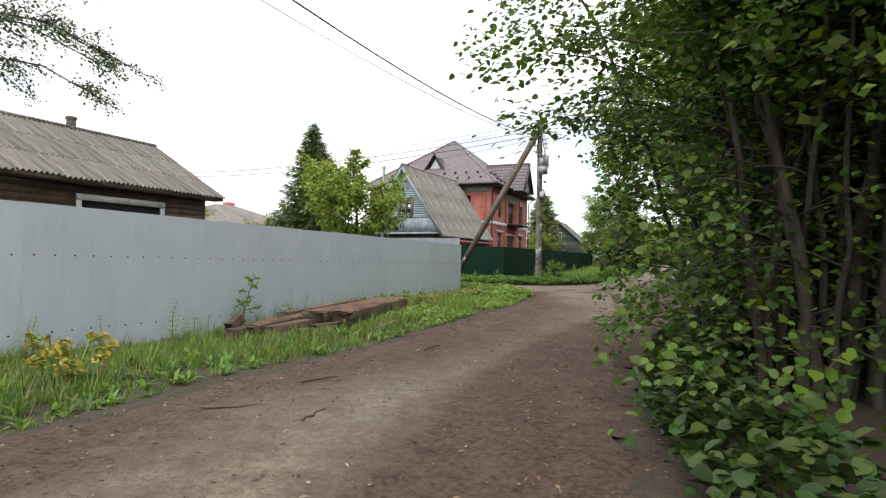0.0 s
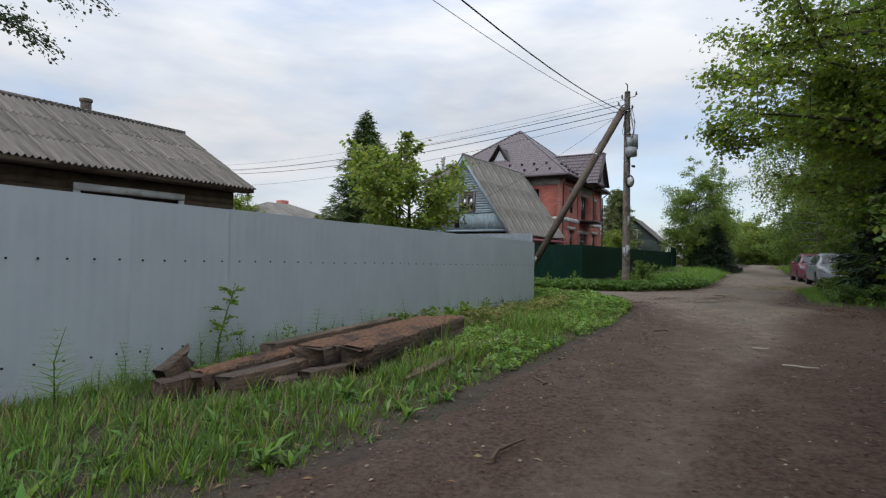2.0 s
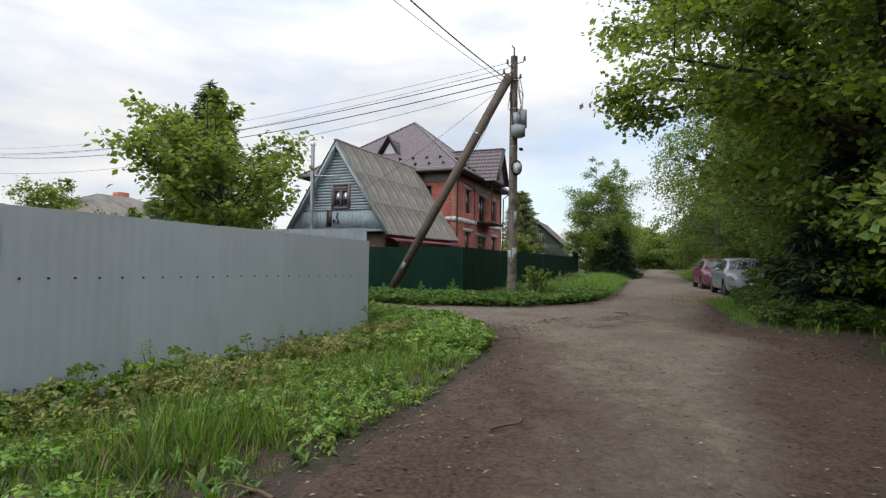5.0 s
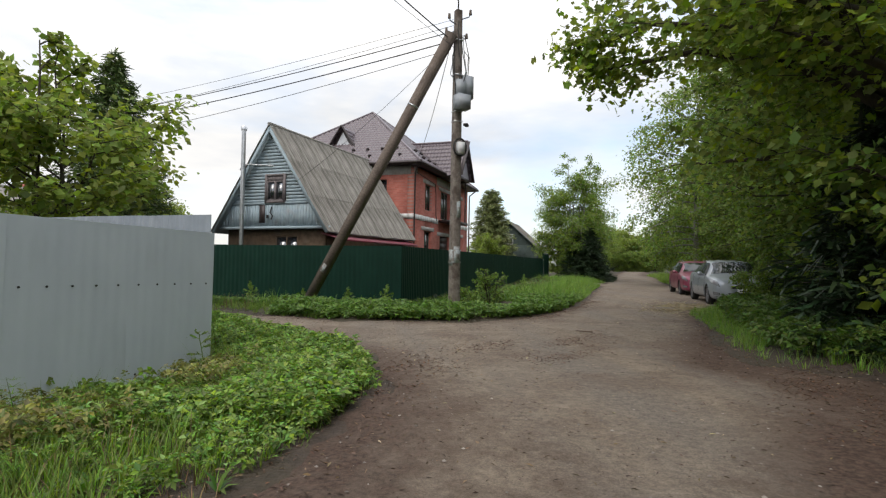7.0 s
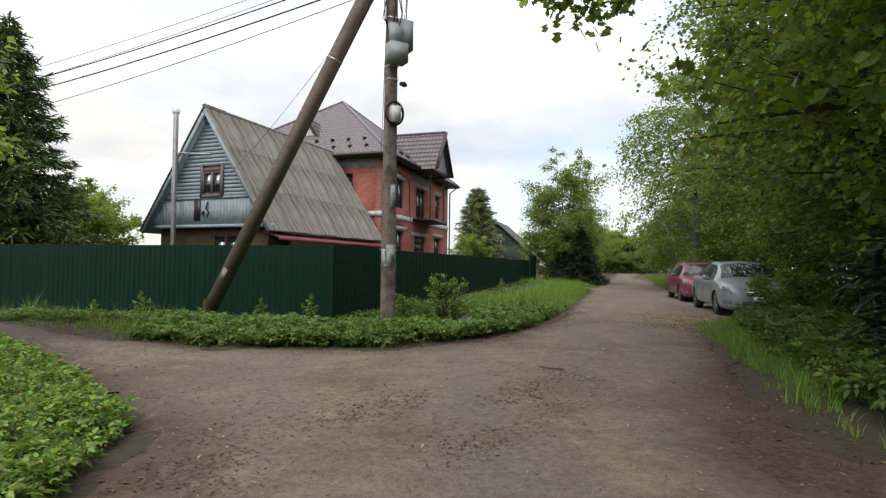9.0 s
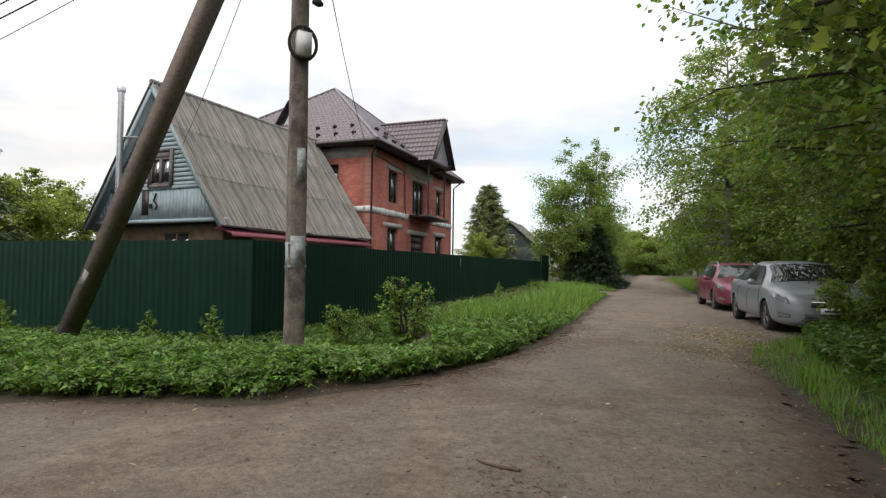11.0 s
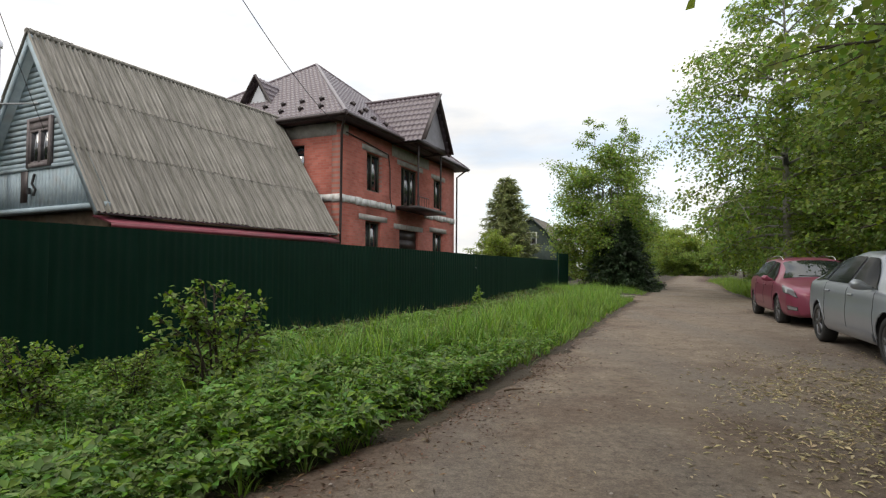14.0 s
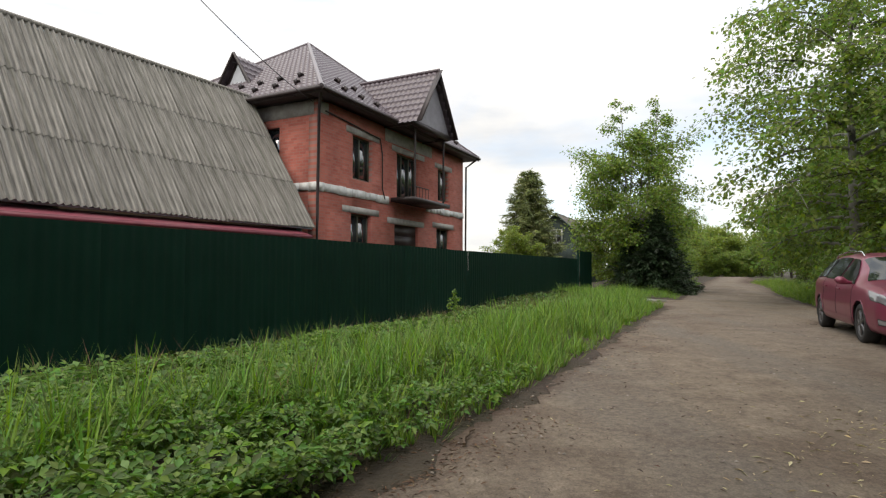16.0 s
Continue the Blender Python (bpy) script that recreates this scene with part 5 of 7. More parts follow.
def conifer(H, R, whorls, per, leaves, leaf, seed, trunk_r=0.14, low=0.3, power=0.85, droop=0.25, spray=0.5):
    g = np.random.default_rng(seed)
    wood = MB().tube([(0, 0, -0.05), (0.03, 0.02, H * 0.5), (0, 0, H)], (trunk_r, trunk_r * 0.6, 0.01), 7)
    pos, along = [], []
    tot = 0
    lst = []
    for i in range(whorls):
        f = i / (whorls - 1)
        z = low + (H * 0.97 - low) * f
        L0 = R * (1 - f) ** power + 0.12
        for j in range(per):
            az = j * 2 * math.pi / per + i * 0.9 + g.normal(0, 0.2)
            L = L0 * g.uniform(0.7, 1.15)
            t = np.linspace(0, 1, 6)
            zz = z + L * (0.15 * t - droop * 1.2 * t ** 1.5 + droop * 0.75 * t ** 3) + g.normal(0, 0.05)
            b = np.column_stack([math.cos(az) * L * t, math.sin(az) * L * t, zz])
            wood.tube(b, 0.018 * (1 - 0.8 * t) + 0.004, 3, False)
            lst.append((b, L, az))
            tot += L
    for b, L, az in lst:
        k = max(3, int(leaves * L / tot))
        u = g.beta(1.4, 1.0, k)
        tt = np.linspace(0, 1, len(b))
        a = np.column_stack([np.interp(u, tt, b[:, c]) for c in range(3)])
        off = g.normal(0, 1, k) * spray * L * 0.42 * (1.08 - u)
        a += np.column_stack([-math.sin(az) * off, math.cos(az) * off, -np.abs(off) * 0.25 + g.normal(0, 0.05, k)])
        d = np.column_stack([np.full(k, math.cos(az)), np.full(k, math.sin(az)), np.full(k, -0.35)]) + np.column_stack([-math.sin(az) * np.sign(off), math.cos(az) * np.sign(off), np.zeros(k)]) * 0.7
        pos.append(a)
        along.append(d + g.normal(0, 0.3, d.shape))
    pos, along = np.vstack(pos), np.vstack(along)
    nrm = np.array((0, 0, 1.0)) + g.normal(0, 0.55, pos.shape)
    crown = MB().scatter(*NEEDLE, pos, frames(nrm, g, along), leaf * g.uniform(0.6, 1.3, len(pos)))
    return wood, crown


def plant(name, label, category, pair, bark, foliage, x, y, rot=0, scale=1.0, z=0.0, group=""):
    t = thing(name, label, category, pose(x, y, z, 0, 0, rot), group)
    t.scale = (scale,) * 3
    part("trunk", pair[0], bark, t, smooth=True)
    part("crown", pair[1], foliage, t)
    return t


def again(t, x, y, rot, scale, label="", z=0.0):
    c = copy_thing(t, pose(x, y, z, 0, 0, rot))
    c.scale = (scale,) * 3
    if label:
        c["label"] = label
    return c


# the thicket beside the start of the road
def thicket(name, label, cx, cy, H, R, stems, leaves, leaf, seed, reach=(), near=False):
    g = np.random.default_rng(seed)
    t = thing(name, label, "bush", pose(cx, cy, 0))
    crown_pos, outs = [], []
    for s in range(stems):
        o = g.normal(0, 0.34, 2) * np.array((1.0, 1.5))
        hh = H * g.uniform(0.7, 1.1)
        k = 12
        u = np.linspace(0, 1, k)
        lean = o * g.uniform(0.6, 2.2) + g.normal(0, 0.5, 2)
        wob = np.cumsum(g.normal(0, 0.035, (k, 2)), 0)
        p = np.column_stack([o[0] + lean[0] * u ** 1.4 + wob[:, 0], o[1] + lean[1] * u ** 1.4 + wob[:, 1], u * hh - 0.05])
        part("stem", MB().tube(p, g.uniform(0.018, 0.055) * (1 - 0.75 * u) + 0.005, 6), M_BARK, t, smooth=True)
        twigs = MB()
        for q in range(11):
            f = g.uniform(0.12, 1.0)
            s0 = np.array([np.interp(f, u, p[:, c]) for c in range(3)])
            az = g.uniform(0, 6.283)
            l2 = g.uniform(0.4, 1.3) * R * 0.55
            t2 = np.linspace(0, 1, 5)
            tw = np.column_stack([s0[0] + math.cos(az) * l2 * t2, s0[1] + math.sin(az) * l2 * t2, s0[2] + l2 * (0.55 * t2 - 0.5 * t2 ** 2)])
            twigs.tube(tw, 0.008 * (1 - 0.7 * t2) + 0.002, 3, False)
            n = int(leaves / stems / 11)
            w = g.beta(1.3, 1.0, n)
            a = np.column_stack([np.interp(w, t2, tw[:, c]) for c in range(3)]) + g.normal(0, 0.11, (n, 3))
            crown_pos.append(a)
            outs.append(np.repeat(np.array((math.cos(az), math.sin(az), -0.2))[None], n, 0))
        part("twig_spray", twigs, M_BARK, t, kind="stuff")
    for (a, b, n) in reach:
        a, b = np.array(a, float) - np.array((cx, cy, 0)), np.array(b, float) - np.array((cx, cy, 0))
        t2 = np.linspace(0, 1, 7)
        tw = a + (b - a) * t2[:, None]
        tw[:, 2] += 0.25 * np.sin(t2 * np.pi)
        part("branch", MB().tube(tw[:5], 0.007 * (1 - 0.7 * t2[:5]) + 0.002, 4, False), M_BARK, t)
        w = g.uniform(0.1, 1.0, n)
        crown_pos.append(np.column_stack([np.interp(w, t2, tw[:, c]) for c in range(3)]) + g.normal(0, 0.13, (n, 3)))
        outs.append(np.repeat(((b - a) / np.linalg.norm(b - a))[None], n, 0))
    pos, out = np.vstack(crown_pos), np.vstack(outs)
    wx, wy = pos[:, 0] + cx, pos[:, 1] + cy
    path_x = np.interp(wy, (-5, 0, 2.5, 4.3, 5.9, 8.3), (0, 0, -0.2, 0.04, 0.6, 1.6))
    ok = (pos[:, 2] > 0.04) & ((wx > path_x + 0.62 + 0.12 * wy.clip(0, 4)) | (pos[:, 2] > 2.05))
    if near:
        ok &= (wx < 2.0) | (pos[:, 2] > 2.3) | (g.uniform(0, 1, len(pos)) < 0.22)
    pos, out = pos[ok], out[ok]
    nrm = np.array((-0.15, -0.15, 0.9)) + g.normal(0, 0.45, pos.shape)
    along = out * 0.7 + g.normal(0, 0.5, pos.shape) + np.array((0, 0, -0.3))
    # all but the nearest thicket get leaves with shade painted into their colour
    part("leaves", MB().scatter(*(BROAD if near else WIDE), pos, frames(nrm, g, along), leaf * g.uniform(0.55, 1.25, len(pos))), L_HAZEL if near else L_SHADED, t)
    return t


g_r = np.random.default_rng(7)
reach = [((2.2, 4.4, 2.3), (0.2, 4.5, 2.75), 320), ((2.4, 4.8, 2.8), (0.4, 5.6, 3.4), 360), ((2.3, 4.0, 2.9), (0.0, 3.6, 3.2), 320), ((2.3, 4.2, 0.9), (1.15, 3.7, 0.95), 160),
         ((2.3, 4.4, 0.5), (1.25, 4.2, 0.45), 180), ((2.4, 3.8, 0.4), (1.15, 3.0, 0.35), 200), ((2.6, 3.2, 0.5), (1.5, 2.4, 0.3), 200), ((2.3, 4.9, 1.4), (1.35, 5.1, 1.5), 160),
         ((2.4, 4.6, 2.2), (0.55, 5.0, 2.35), 300), ((2.4, 5.2, 2.2), (0.9, 6.0, 2.5), 300), ((2.3, 4.3, 2.6), (0.4, 4.9, 2.9), 320), ((2.4, 4.3, 3.2), (0.1, 4.6, 3.7), 340), ((2.4, 5.0, 3.4), (0.7, 6.6, 4.2), 340)]
for z_ in np.linspace(0.25, 2.3, 9):
    reach.append(((2.7, 5.2, z_ + 0.1), (1.5 + g_r.uniform(0, 0.25), 5.2 + g_r.uniform(-0.3, 0.8), z_), 330))
thicket("hazel_thicket", "dense green hazel thicket with many thin stems", 2.95, 4.35, 4.6, 1.5, 40, 36000, 0.066, 11, reach, True)
thicket("hazel_thicket", "green hazel bush overhanging the dirt road", 5.1, 7.6, 4.4, 1.5, 22, 20000, 0.075, 12, reach=(((4.3, 7.4, 1.2), (3.1, 7.0, 1.1), 150), ((4.3, 7.4, 2.4), (2.9, 7.2, 2.7), 160), ((4.3, 7.8, 0.5), (3.3, 7.6, 0.4), 150)))
thicket("hazel_thicket", "dark green undergrowth thicket in the tree shade", 4.9, 2.3, 5.0, 1.7, 22, 22000, 0.085, 13)
thicket("hazel_thicket", "tall dark hazel thicket in the tree shade", 4.4, 4.9, 5.6, 1.7, 24, 26000, 0.10, 14)
thicket("hazel_thicket", "tall dark hazel thicket behind the roadside bushes", 4.3, 6.9, 6.2, 1.9, 24, 26000, 0.10, 15)

# the big overhanging tree and its neighbours
maple = plant("oak_tree", "large broad-leaved tree with limbs overhanging the road", "tree",
              grow(11.5, 2.6, 4.9, round_profile, 60, 44000, 0.115, LOBED, 31, 0.26, lean=(-0.06, 0.04), rise=0.3, puff=0.27, gap=0.2,
                   extra=([(-0.3, 0.4, 3.2), (-1.8, 1.2, 4.3), (-3.0, 1.8, 4.7), (-4.2, 2.5, 4.6)], [(-0.3, 0.4, 4.0), (-2.0, 0.6, 5.6), (-3.4, 0.9, 6.2), (-4.4, 1.2, 6.0)],
                          [(-0.3, 0.4, 3.4), (-2.2, 1.4, 4.9), (-3.6, 2.2, 5.3), (-4.6, 2.7, 4.95)], [(-0.1, 0.0, 2.2), (-1.3, -0.9, 4.0), (-1.9, -1.3, 6.0), (-2.8, -1.6, 8.0)], [(-0.2, 0.1, 2.8), (-1.7, 0.4, 4.6), (-2.9, 0.2, 6.2), (-3.9, -0.3, 7.6)]), extra_r=0.42),
              M_BARK, L_MAPLE, 10.7, 17.9)
linden = plant("linden_tree", "leafy linden tree beside the road", "tree", grow(10.5, 2.3, 3.6, round_profile, 64, 34000, 0.115, WIDE, 32, 0.16, stems=3, spread=0.7, rise=0.25, puff=0.26), M_BARK, L_LINDEN, 13.7, 23.7)
roadside = "roadside trees"
again(linden, 14.6, 20.6, 140, 1.0, "leafy linden tree among dark undergrowth")
again(linden, 15.9, 26.6, 230, 1.12, "tall leafy linden leaning over the parked cars")
# the next three lindens are added overhead to darken the thicket below
again(linden, 4.0, 3.5, 60, 0.78, "shady linden tree above the hazel thicket")
again(linden, 5.0, 2.0, 200, 0.8, "shady linden tree above the hazel thicket")
again(linden, 6.0, 5.6, 310, 0.85, "shady linden tree above the hazel thicket")
# extra trees, hardly in view, added only to shade the road
for x, y, r in ((11.2, 11.2, 20), (9.6, 4.6, 100)):
    again(linden, x, y, r, 1.0, "linden tree added back from the road to shade it")
elm = plant("linden_tree", "tall leafy tree behind the parked cars", "tree", grow(11.0, 1.6, 4.1, round_profile, 76, 32000, 0.150, DIAMOND, 33, 0.18, stems=2, spread=0.6, rise=0.28, droop=0.16, puff=0.22), M_BARK, L_ELM, 19.2, 29.8, group=roadside)
for x, y, r, s in ((18.0, 25.2, 80, 0.95), (21.6, 35.5, 200, 0.98), (23.6, 41.5, 20, 0.95)):
    again(elm, x, y, r, s, "tall leafy tree on the road's edge")
far_elm = plant("linden_tree", "tall leafy tree far down the road", "tree", grow(11.0, 1.6, 4.1, round_profile, 44, 11000, 0.25, DIAMOND, 38, 0.18, rise=0.28, droop=0.14, puff=0.26), M_BARK, L_ELM, 30.8, 57.0, 75, 0.85, group=roadside)
for x, y, r, s in ((35.0, 66.0, 190, 0.85), (39.5, 76.0, 310, 0.9), (45.5, 90.0, 45, 1.0), (54.0, 108.0, 90, 1.1), (62.0, 126.0, 10, 1.1)):
    again(far_elm, x, y, r, s, "tall leafy tree far down the road")
willow = plant("birch_tree", "tall birch with drooping leafy branches", "tree", grow(11.5, 1.6, 3.7, round_profile, 54, 26000, 0.145, DIAMOND, 34, 0.15, rise=0.5, droop=0.42, puff=0.24), M_BIRCH, L_BIRCH, 25.6, 47.5, group=roadside)
again(willow, 21.4, 43.7, 120, 1.15, "birch branch hanging over the road")
again(willow, 27.9, 52.5, 250, 0.9)
again(willow, 20.6, 62.5, 10, 0.62, "young birch beside the road")
again(willow, 25.4, 74.5, 200, 0.7, "birch far down the road")
again(willow, 33.0, 93.0, 90, 0.8, "birch far down the road")
birch = plant("birch_tree", "multi-stemmed birch behind the green fence", "tree", grow(10.2, 0.5, 2.7, oval_profile, 110, 42000, 0.14, DIAMOND, 35, 0.08, stems=6, spread=0.6, rise=0.5, droop=0.25, puff=0.3), M_BIRCH, L_BIRCH, 17.3, 55.2, 0, 1.05)

lilac = plant("rowan_tree", "bushy light green tree behind the grey fence", "tree", grow(5.75, 0.6, 2.15, oval_profile, 48, 10000, 0.175, DIAMOND, 36, 0.07, stems=5, spread=0.5, rise=0.7, puff=0.2), M_BARK, L_ROWAN, -3.7, 22.3, 0, 0.97)
for x, y, r, s, n in ((-8.6, 38.5, 60, 0.85, "light green tree behind the blue house"), (-13.0, 47.0, 150, 1.0, "light green tree far behind the plot"), (-9.5, 29.5, 10, 0.55, "low leafy bush behind the fence"),
                      (-17.5, 38.0, 70, 0.95, "light green tree far behind the plot"), (-20.5, 30.0, 20, 0.7, "leafy tree behind the wooden house"), (16.6, 57.5, 40, 0.75, "lime green shrub behind the gate"), (11.2, 63.0, 100, 0.75, "light green shrub behind the brick house"), (18.6, 58.0, 190, 0.8, "leafy bush at the roadside"),
                      (21.6, 67.5, 300, 1.0, "leafy bush at the roadside"), (28.6, 83.0, 30, 1.25, "leafy tree far down the road"), (37.0, 102.0, 30, 1.5, "leafy tree far down the road"), (44.5, 120.0, 80, 1.7, "leafy tree far down the road"),
                      (57.0, 148.0, 200, 2.0, "leafy tree closing the view of the road"), (63.0, 150.0, 10, 2.1, "leafy tree closing the view of the road"), (69.0, 146.0, 120, 2.0, "leafy tree closing the view of the road")):
    again(lilac, x, y, r, s, n)
shade = plant("elder_bush", "dark leafy undergrowth bush under the trees", "bush", grow(3.4, 0.15, 1.9, oval_profile, 28, 7000, 0.15, DIAMOND, 37, 0.04, stems=6, spread=0.8, rise=0.5, puff=0.22), M_BARK, L_LINDEN, 11.3, 18.9)
for x, y, r, s in ((13.15, 25.75, 15, 0.42), (10.6, 17.2, 70, 1.1), (12.3, 20.6, 150, 0.9), (14.6, 22.6, 30, 0.85), (16.2, 25.2, 220, 0.9), (11.2, 14.6, 100, 1.2), (8.6, 12.8, 200, 1.2), (17.4, 27.2, 300, 1.0), (20.2, 33.0, 20, 1.1), (22.2, 38.3, 140, 1.1), (24.6, 44.6, 60, 1.0), (26.6, 49.3, 200, 1.0),
                   (29.0, 54.0, 120, 1.1), (32.5, 62.0, 10, 1.2), (36.5, 71.0, 80, 1.3), (41.5, 82.0, 40, 1.4), (7.6, 8.0, 90, 1.2), (8.0, 5.0, 10, 1.3), (60.0, 150.0, 0, 2.6), (65.0, 149.0, 120, 2.6), (55.0, 149.5, 60, 2.6), (70.0, 146.0, 200, 2.6),
                   (45.0, 120.0, 30, 1.5), (47.0, 119.0, 100, 1.3), (48.6, 118.5, 170, 1.45), (50.2, 118.0, 240, 1.25), (52.0, 117.5, 300, 1.5), (54.0, 117.0, 10, 1.7)):
    again(shade, x, y, r, s, "green roadside undergrowth bush")

spruce = plant("spruce_tree", "tall dense green spruce behind the side lane", "tree", conifer(9.15, 2.75, 34, 9, 30000, 0.26, 41, low=0.6), M_BARK, L_SPRUCE, -7.85, 32.6)
dark_spruce = plant("spruce_tree", "low dark spruce at the end of the fence", "tree", conifer(4.2, 1.7, 22, 8, 16000, 0.20, 42, low=0.1), M_BARK, L_DKSPRUCE, 17.7, 52.6)
again(dark_spruce, 17.0, 53.6, 100, 0.9)
again(dark_spruce, 18.7, 55.6, 160, 1.1)
again(dark_spruce, 18.1, 54.0, 220, 0.9, "taller dark spruce among the birch stems")
again(dark_spruce, 10.5, 18.7, 30, 1.15, "small dark spruce in the shade under the trees")
thuja = plant("thuja_tree", "olive green conical thuja behind the fence", "tree", conifer(9.6, 2.8, 40, 9, 30000, 0.32, 43, low=0.3, power=0.55, droop=-0.35, spray=0.45), M_BARK, L_THUJA, 12.95, 70.6)

fruit = plant("fruit_tree", "sparse fruit tree with thin drooping branches", "tree",
              grow(6.6, 2.0, 3.0, round_profile, 22, 15000, 0.058, DIAMOND, 51, 0.14, rise=0.35, droop=0.15, puff=0.09, gap=0.25,
                   extra=([(0.6, 0.3, 3.9), (1.9, 1.2, 4.7), (3.0, 2.0, 4.75), (4.1, 2.9, 4.2)], [(0.6, 0.1, 4.3), (1.8, 1.0, 5.3), (3.0, 1.4, 5.6), (3.9, 2.0, 5.4)], [(0.5, 0.5, 3.5), (1.6, 1.7, 4.2), (2.6, 2.4, 4.2), (3.4, 3.2, 3.7)], [(0.5, 0.4, 4.6), (1.8, 1.4, 5.9), (2.8, 2.2, 6.2), (3.7, 3.0, 5.9)], [(0.4, 0.6, 4.0), (1.4, 2.0, 5.0), (2.2, 3.0, 5.2), (2.9, 3.9, 4.8)], [(0.6, 0.2, 3.7), (2.0, 0.8, 4.4), (3.2, 1.2, 4.4), (4.2, 1.7, 3.9)])),
              M_BARK, L_PLUM, -9.3, 6.6)


# ---- verge plants ----
V_GREY = [(-9.5, -2.9), (0.6, 18.45), (-9, 22.6), (-9, 27), (-6, 26), (-1.87, 23.4), (0.76, 20.9), (2.4, 18.8), (2.75, 16.8), (2.42, 15.3), (1.69, 13.1), (0.84, 11.15), (-1.04, 6.5), (-2.1, 4.8), (-4.6, -2)]
V_GREEN = [(-14, 32), (3, 26.8), (13.5, 50.9), (14.6, 53.5), (15.2, 47.6), (13.6, 46.8), (14.9, 43), (12.3, 37), (9.2, 29.6), (7.25, 25.5), (5.95, 23.8), (4.4, 22.7), (1.9, 22.75), (-0.5, 24.1), (-3.6, 26.5), (-8, 29.2), (-14, 32.5)]
V_RIGHT = [(7.5, 17.9), (8.1, 19.6), (10.5, 24.5), (11.6, 26.2), (13.2, 27.2), (15.6, 28.6), (17.4, 33), (18.9, 40.5), (21, 46.5), (31.5, 73), (36, 73), (26, 46), (22, 36), (16, 24), (9.8, 13.5), (7.0, 10.5), (5.6, 10.3), (6.7, 13), (7.7, 15.2), (8.5, 16.7)]
V_SPILL = [(8.2, 19.2), (10.1, 24.2), (11.2, 26.4), (12.6, 27.2), (14.2, 26.6), (13.2, 24.0), (11.0, 20.8), (9.2, 18.6)]
V_NEAR = [(5.5, 10.3), (3.5, 8), (2.3, 6), (1.45, 4), (1.0, 2), (0.9, -2), (4, -2), (7, 5), (7.5, 11)]
V_FARL = [(16.8, 47.4), (18, 50.3), (27.8, 73), (25, 74), (14.8, 53.6), (15.4, 48)]
TIMBER_BED = [(-3.2, 7.5), (-2.5, 7.2), (-1.45, 8.2), (-0.55, 10.9), (-0.8, 11.3), (-1.9, 11.3), (-2.7, 9.3)]
BLADE = (np.array([(-0.011, 0, 0), (0.011, 0, 0), (0.009, 0.10, 0.55), (-0.009, 0.10, 0.55), (0, 0.34, 1.0)]), np.array([(0, 1, 2), (0, 2, 3), (3, 2, 4)]))
TRI = []
for a in (0.0, 1.75, -1.75):
    c, s_ = math.cos(a), math.sin(a)
    TRI.append(np.array([(x * c - y * s_, x * s_ + y * c, z) for x, y, z in ((0, 0.10, 0), (-0.24, 0.34, 0.05), (-0.20, 0.66, 0.0), (0, 1.05, -0.20), (0.20, 0.66, 0.0), (0.24, 0.34, 0.05))]))
# a ground elder leaf: pointed leaflets folded along the midrib, three at the tip and two pairs below
ELD = []
for a, oy, sz in ((0.0, 0.42, 0.62), (1.15, 0.42, 0.50), (-1.15, 0.42, 0.50), (1.45, 0.10, 0.42), (-1.45, 0.10, 0.42)):
    c, s_ = math.cos(a), math.sin(a)
    ELD.append(np.array([(x * c - y * s_, x * s_ + y * c + oy, z - 0.10 * oy) for x, y, z in ((0, 0.04, 0), (-0.27 * sz, 0.48 * sz, 0.10 * sz), (0, 1.05 * sz, -0.16 * sz), (0.27 * sz, 0.48 * sz, 0.10 * sz))]))
ELDER = (np.vstack(ELD), np.vstack([np.array([(0, 2, 1), (0, 3, 2)]) + 4 * k for k in range(5)]))
TRIFOIL = (np.vstack(TRI), np.vstack([np.array([(0, 2, 1), (0, 3, 2), (0, 4, 3), (0, 5, 4)]) + 6 * k for k in range(3)]))


def spread_over(poly, density, g, lo=None):
    p = np.array(poly)
    x0, y0 = p.min(0)
    x1, y1 = p.max(0)
    n = int((x1 - x0) * (y1 - y0) * density)
    x, y = g.uniform(x0, x1, n), g.uniform(y0, y1, n)
    ok = inside(poly, x, y)
    return x[ok], y[ok]


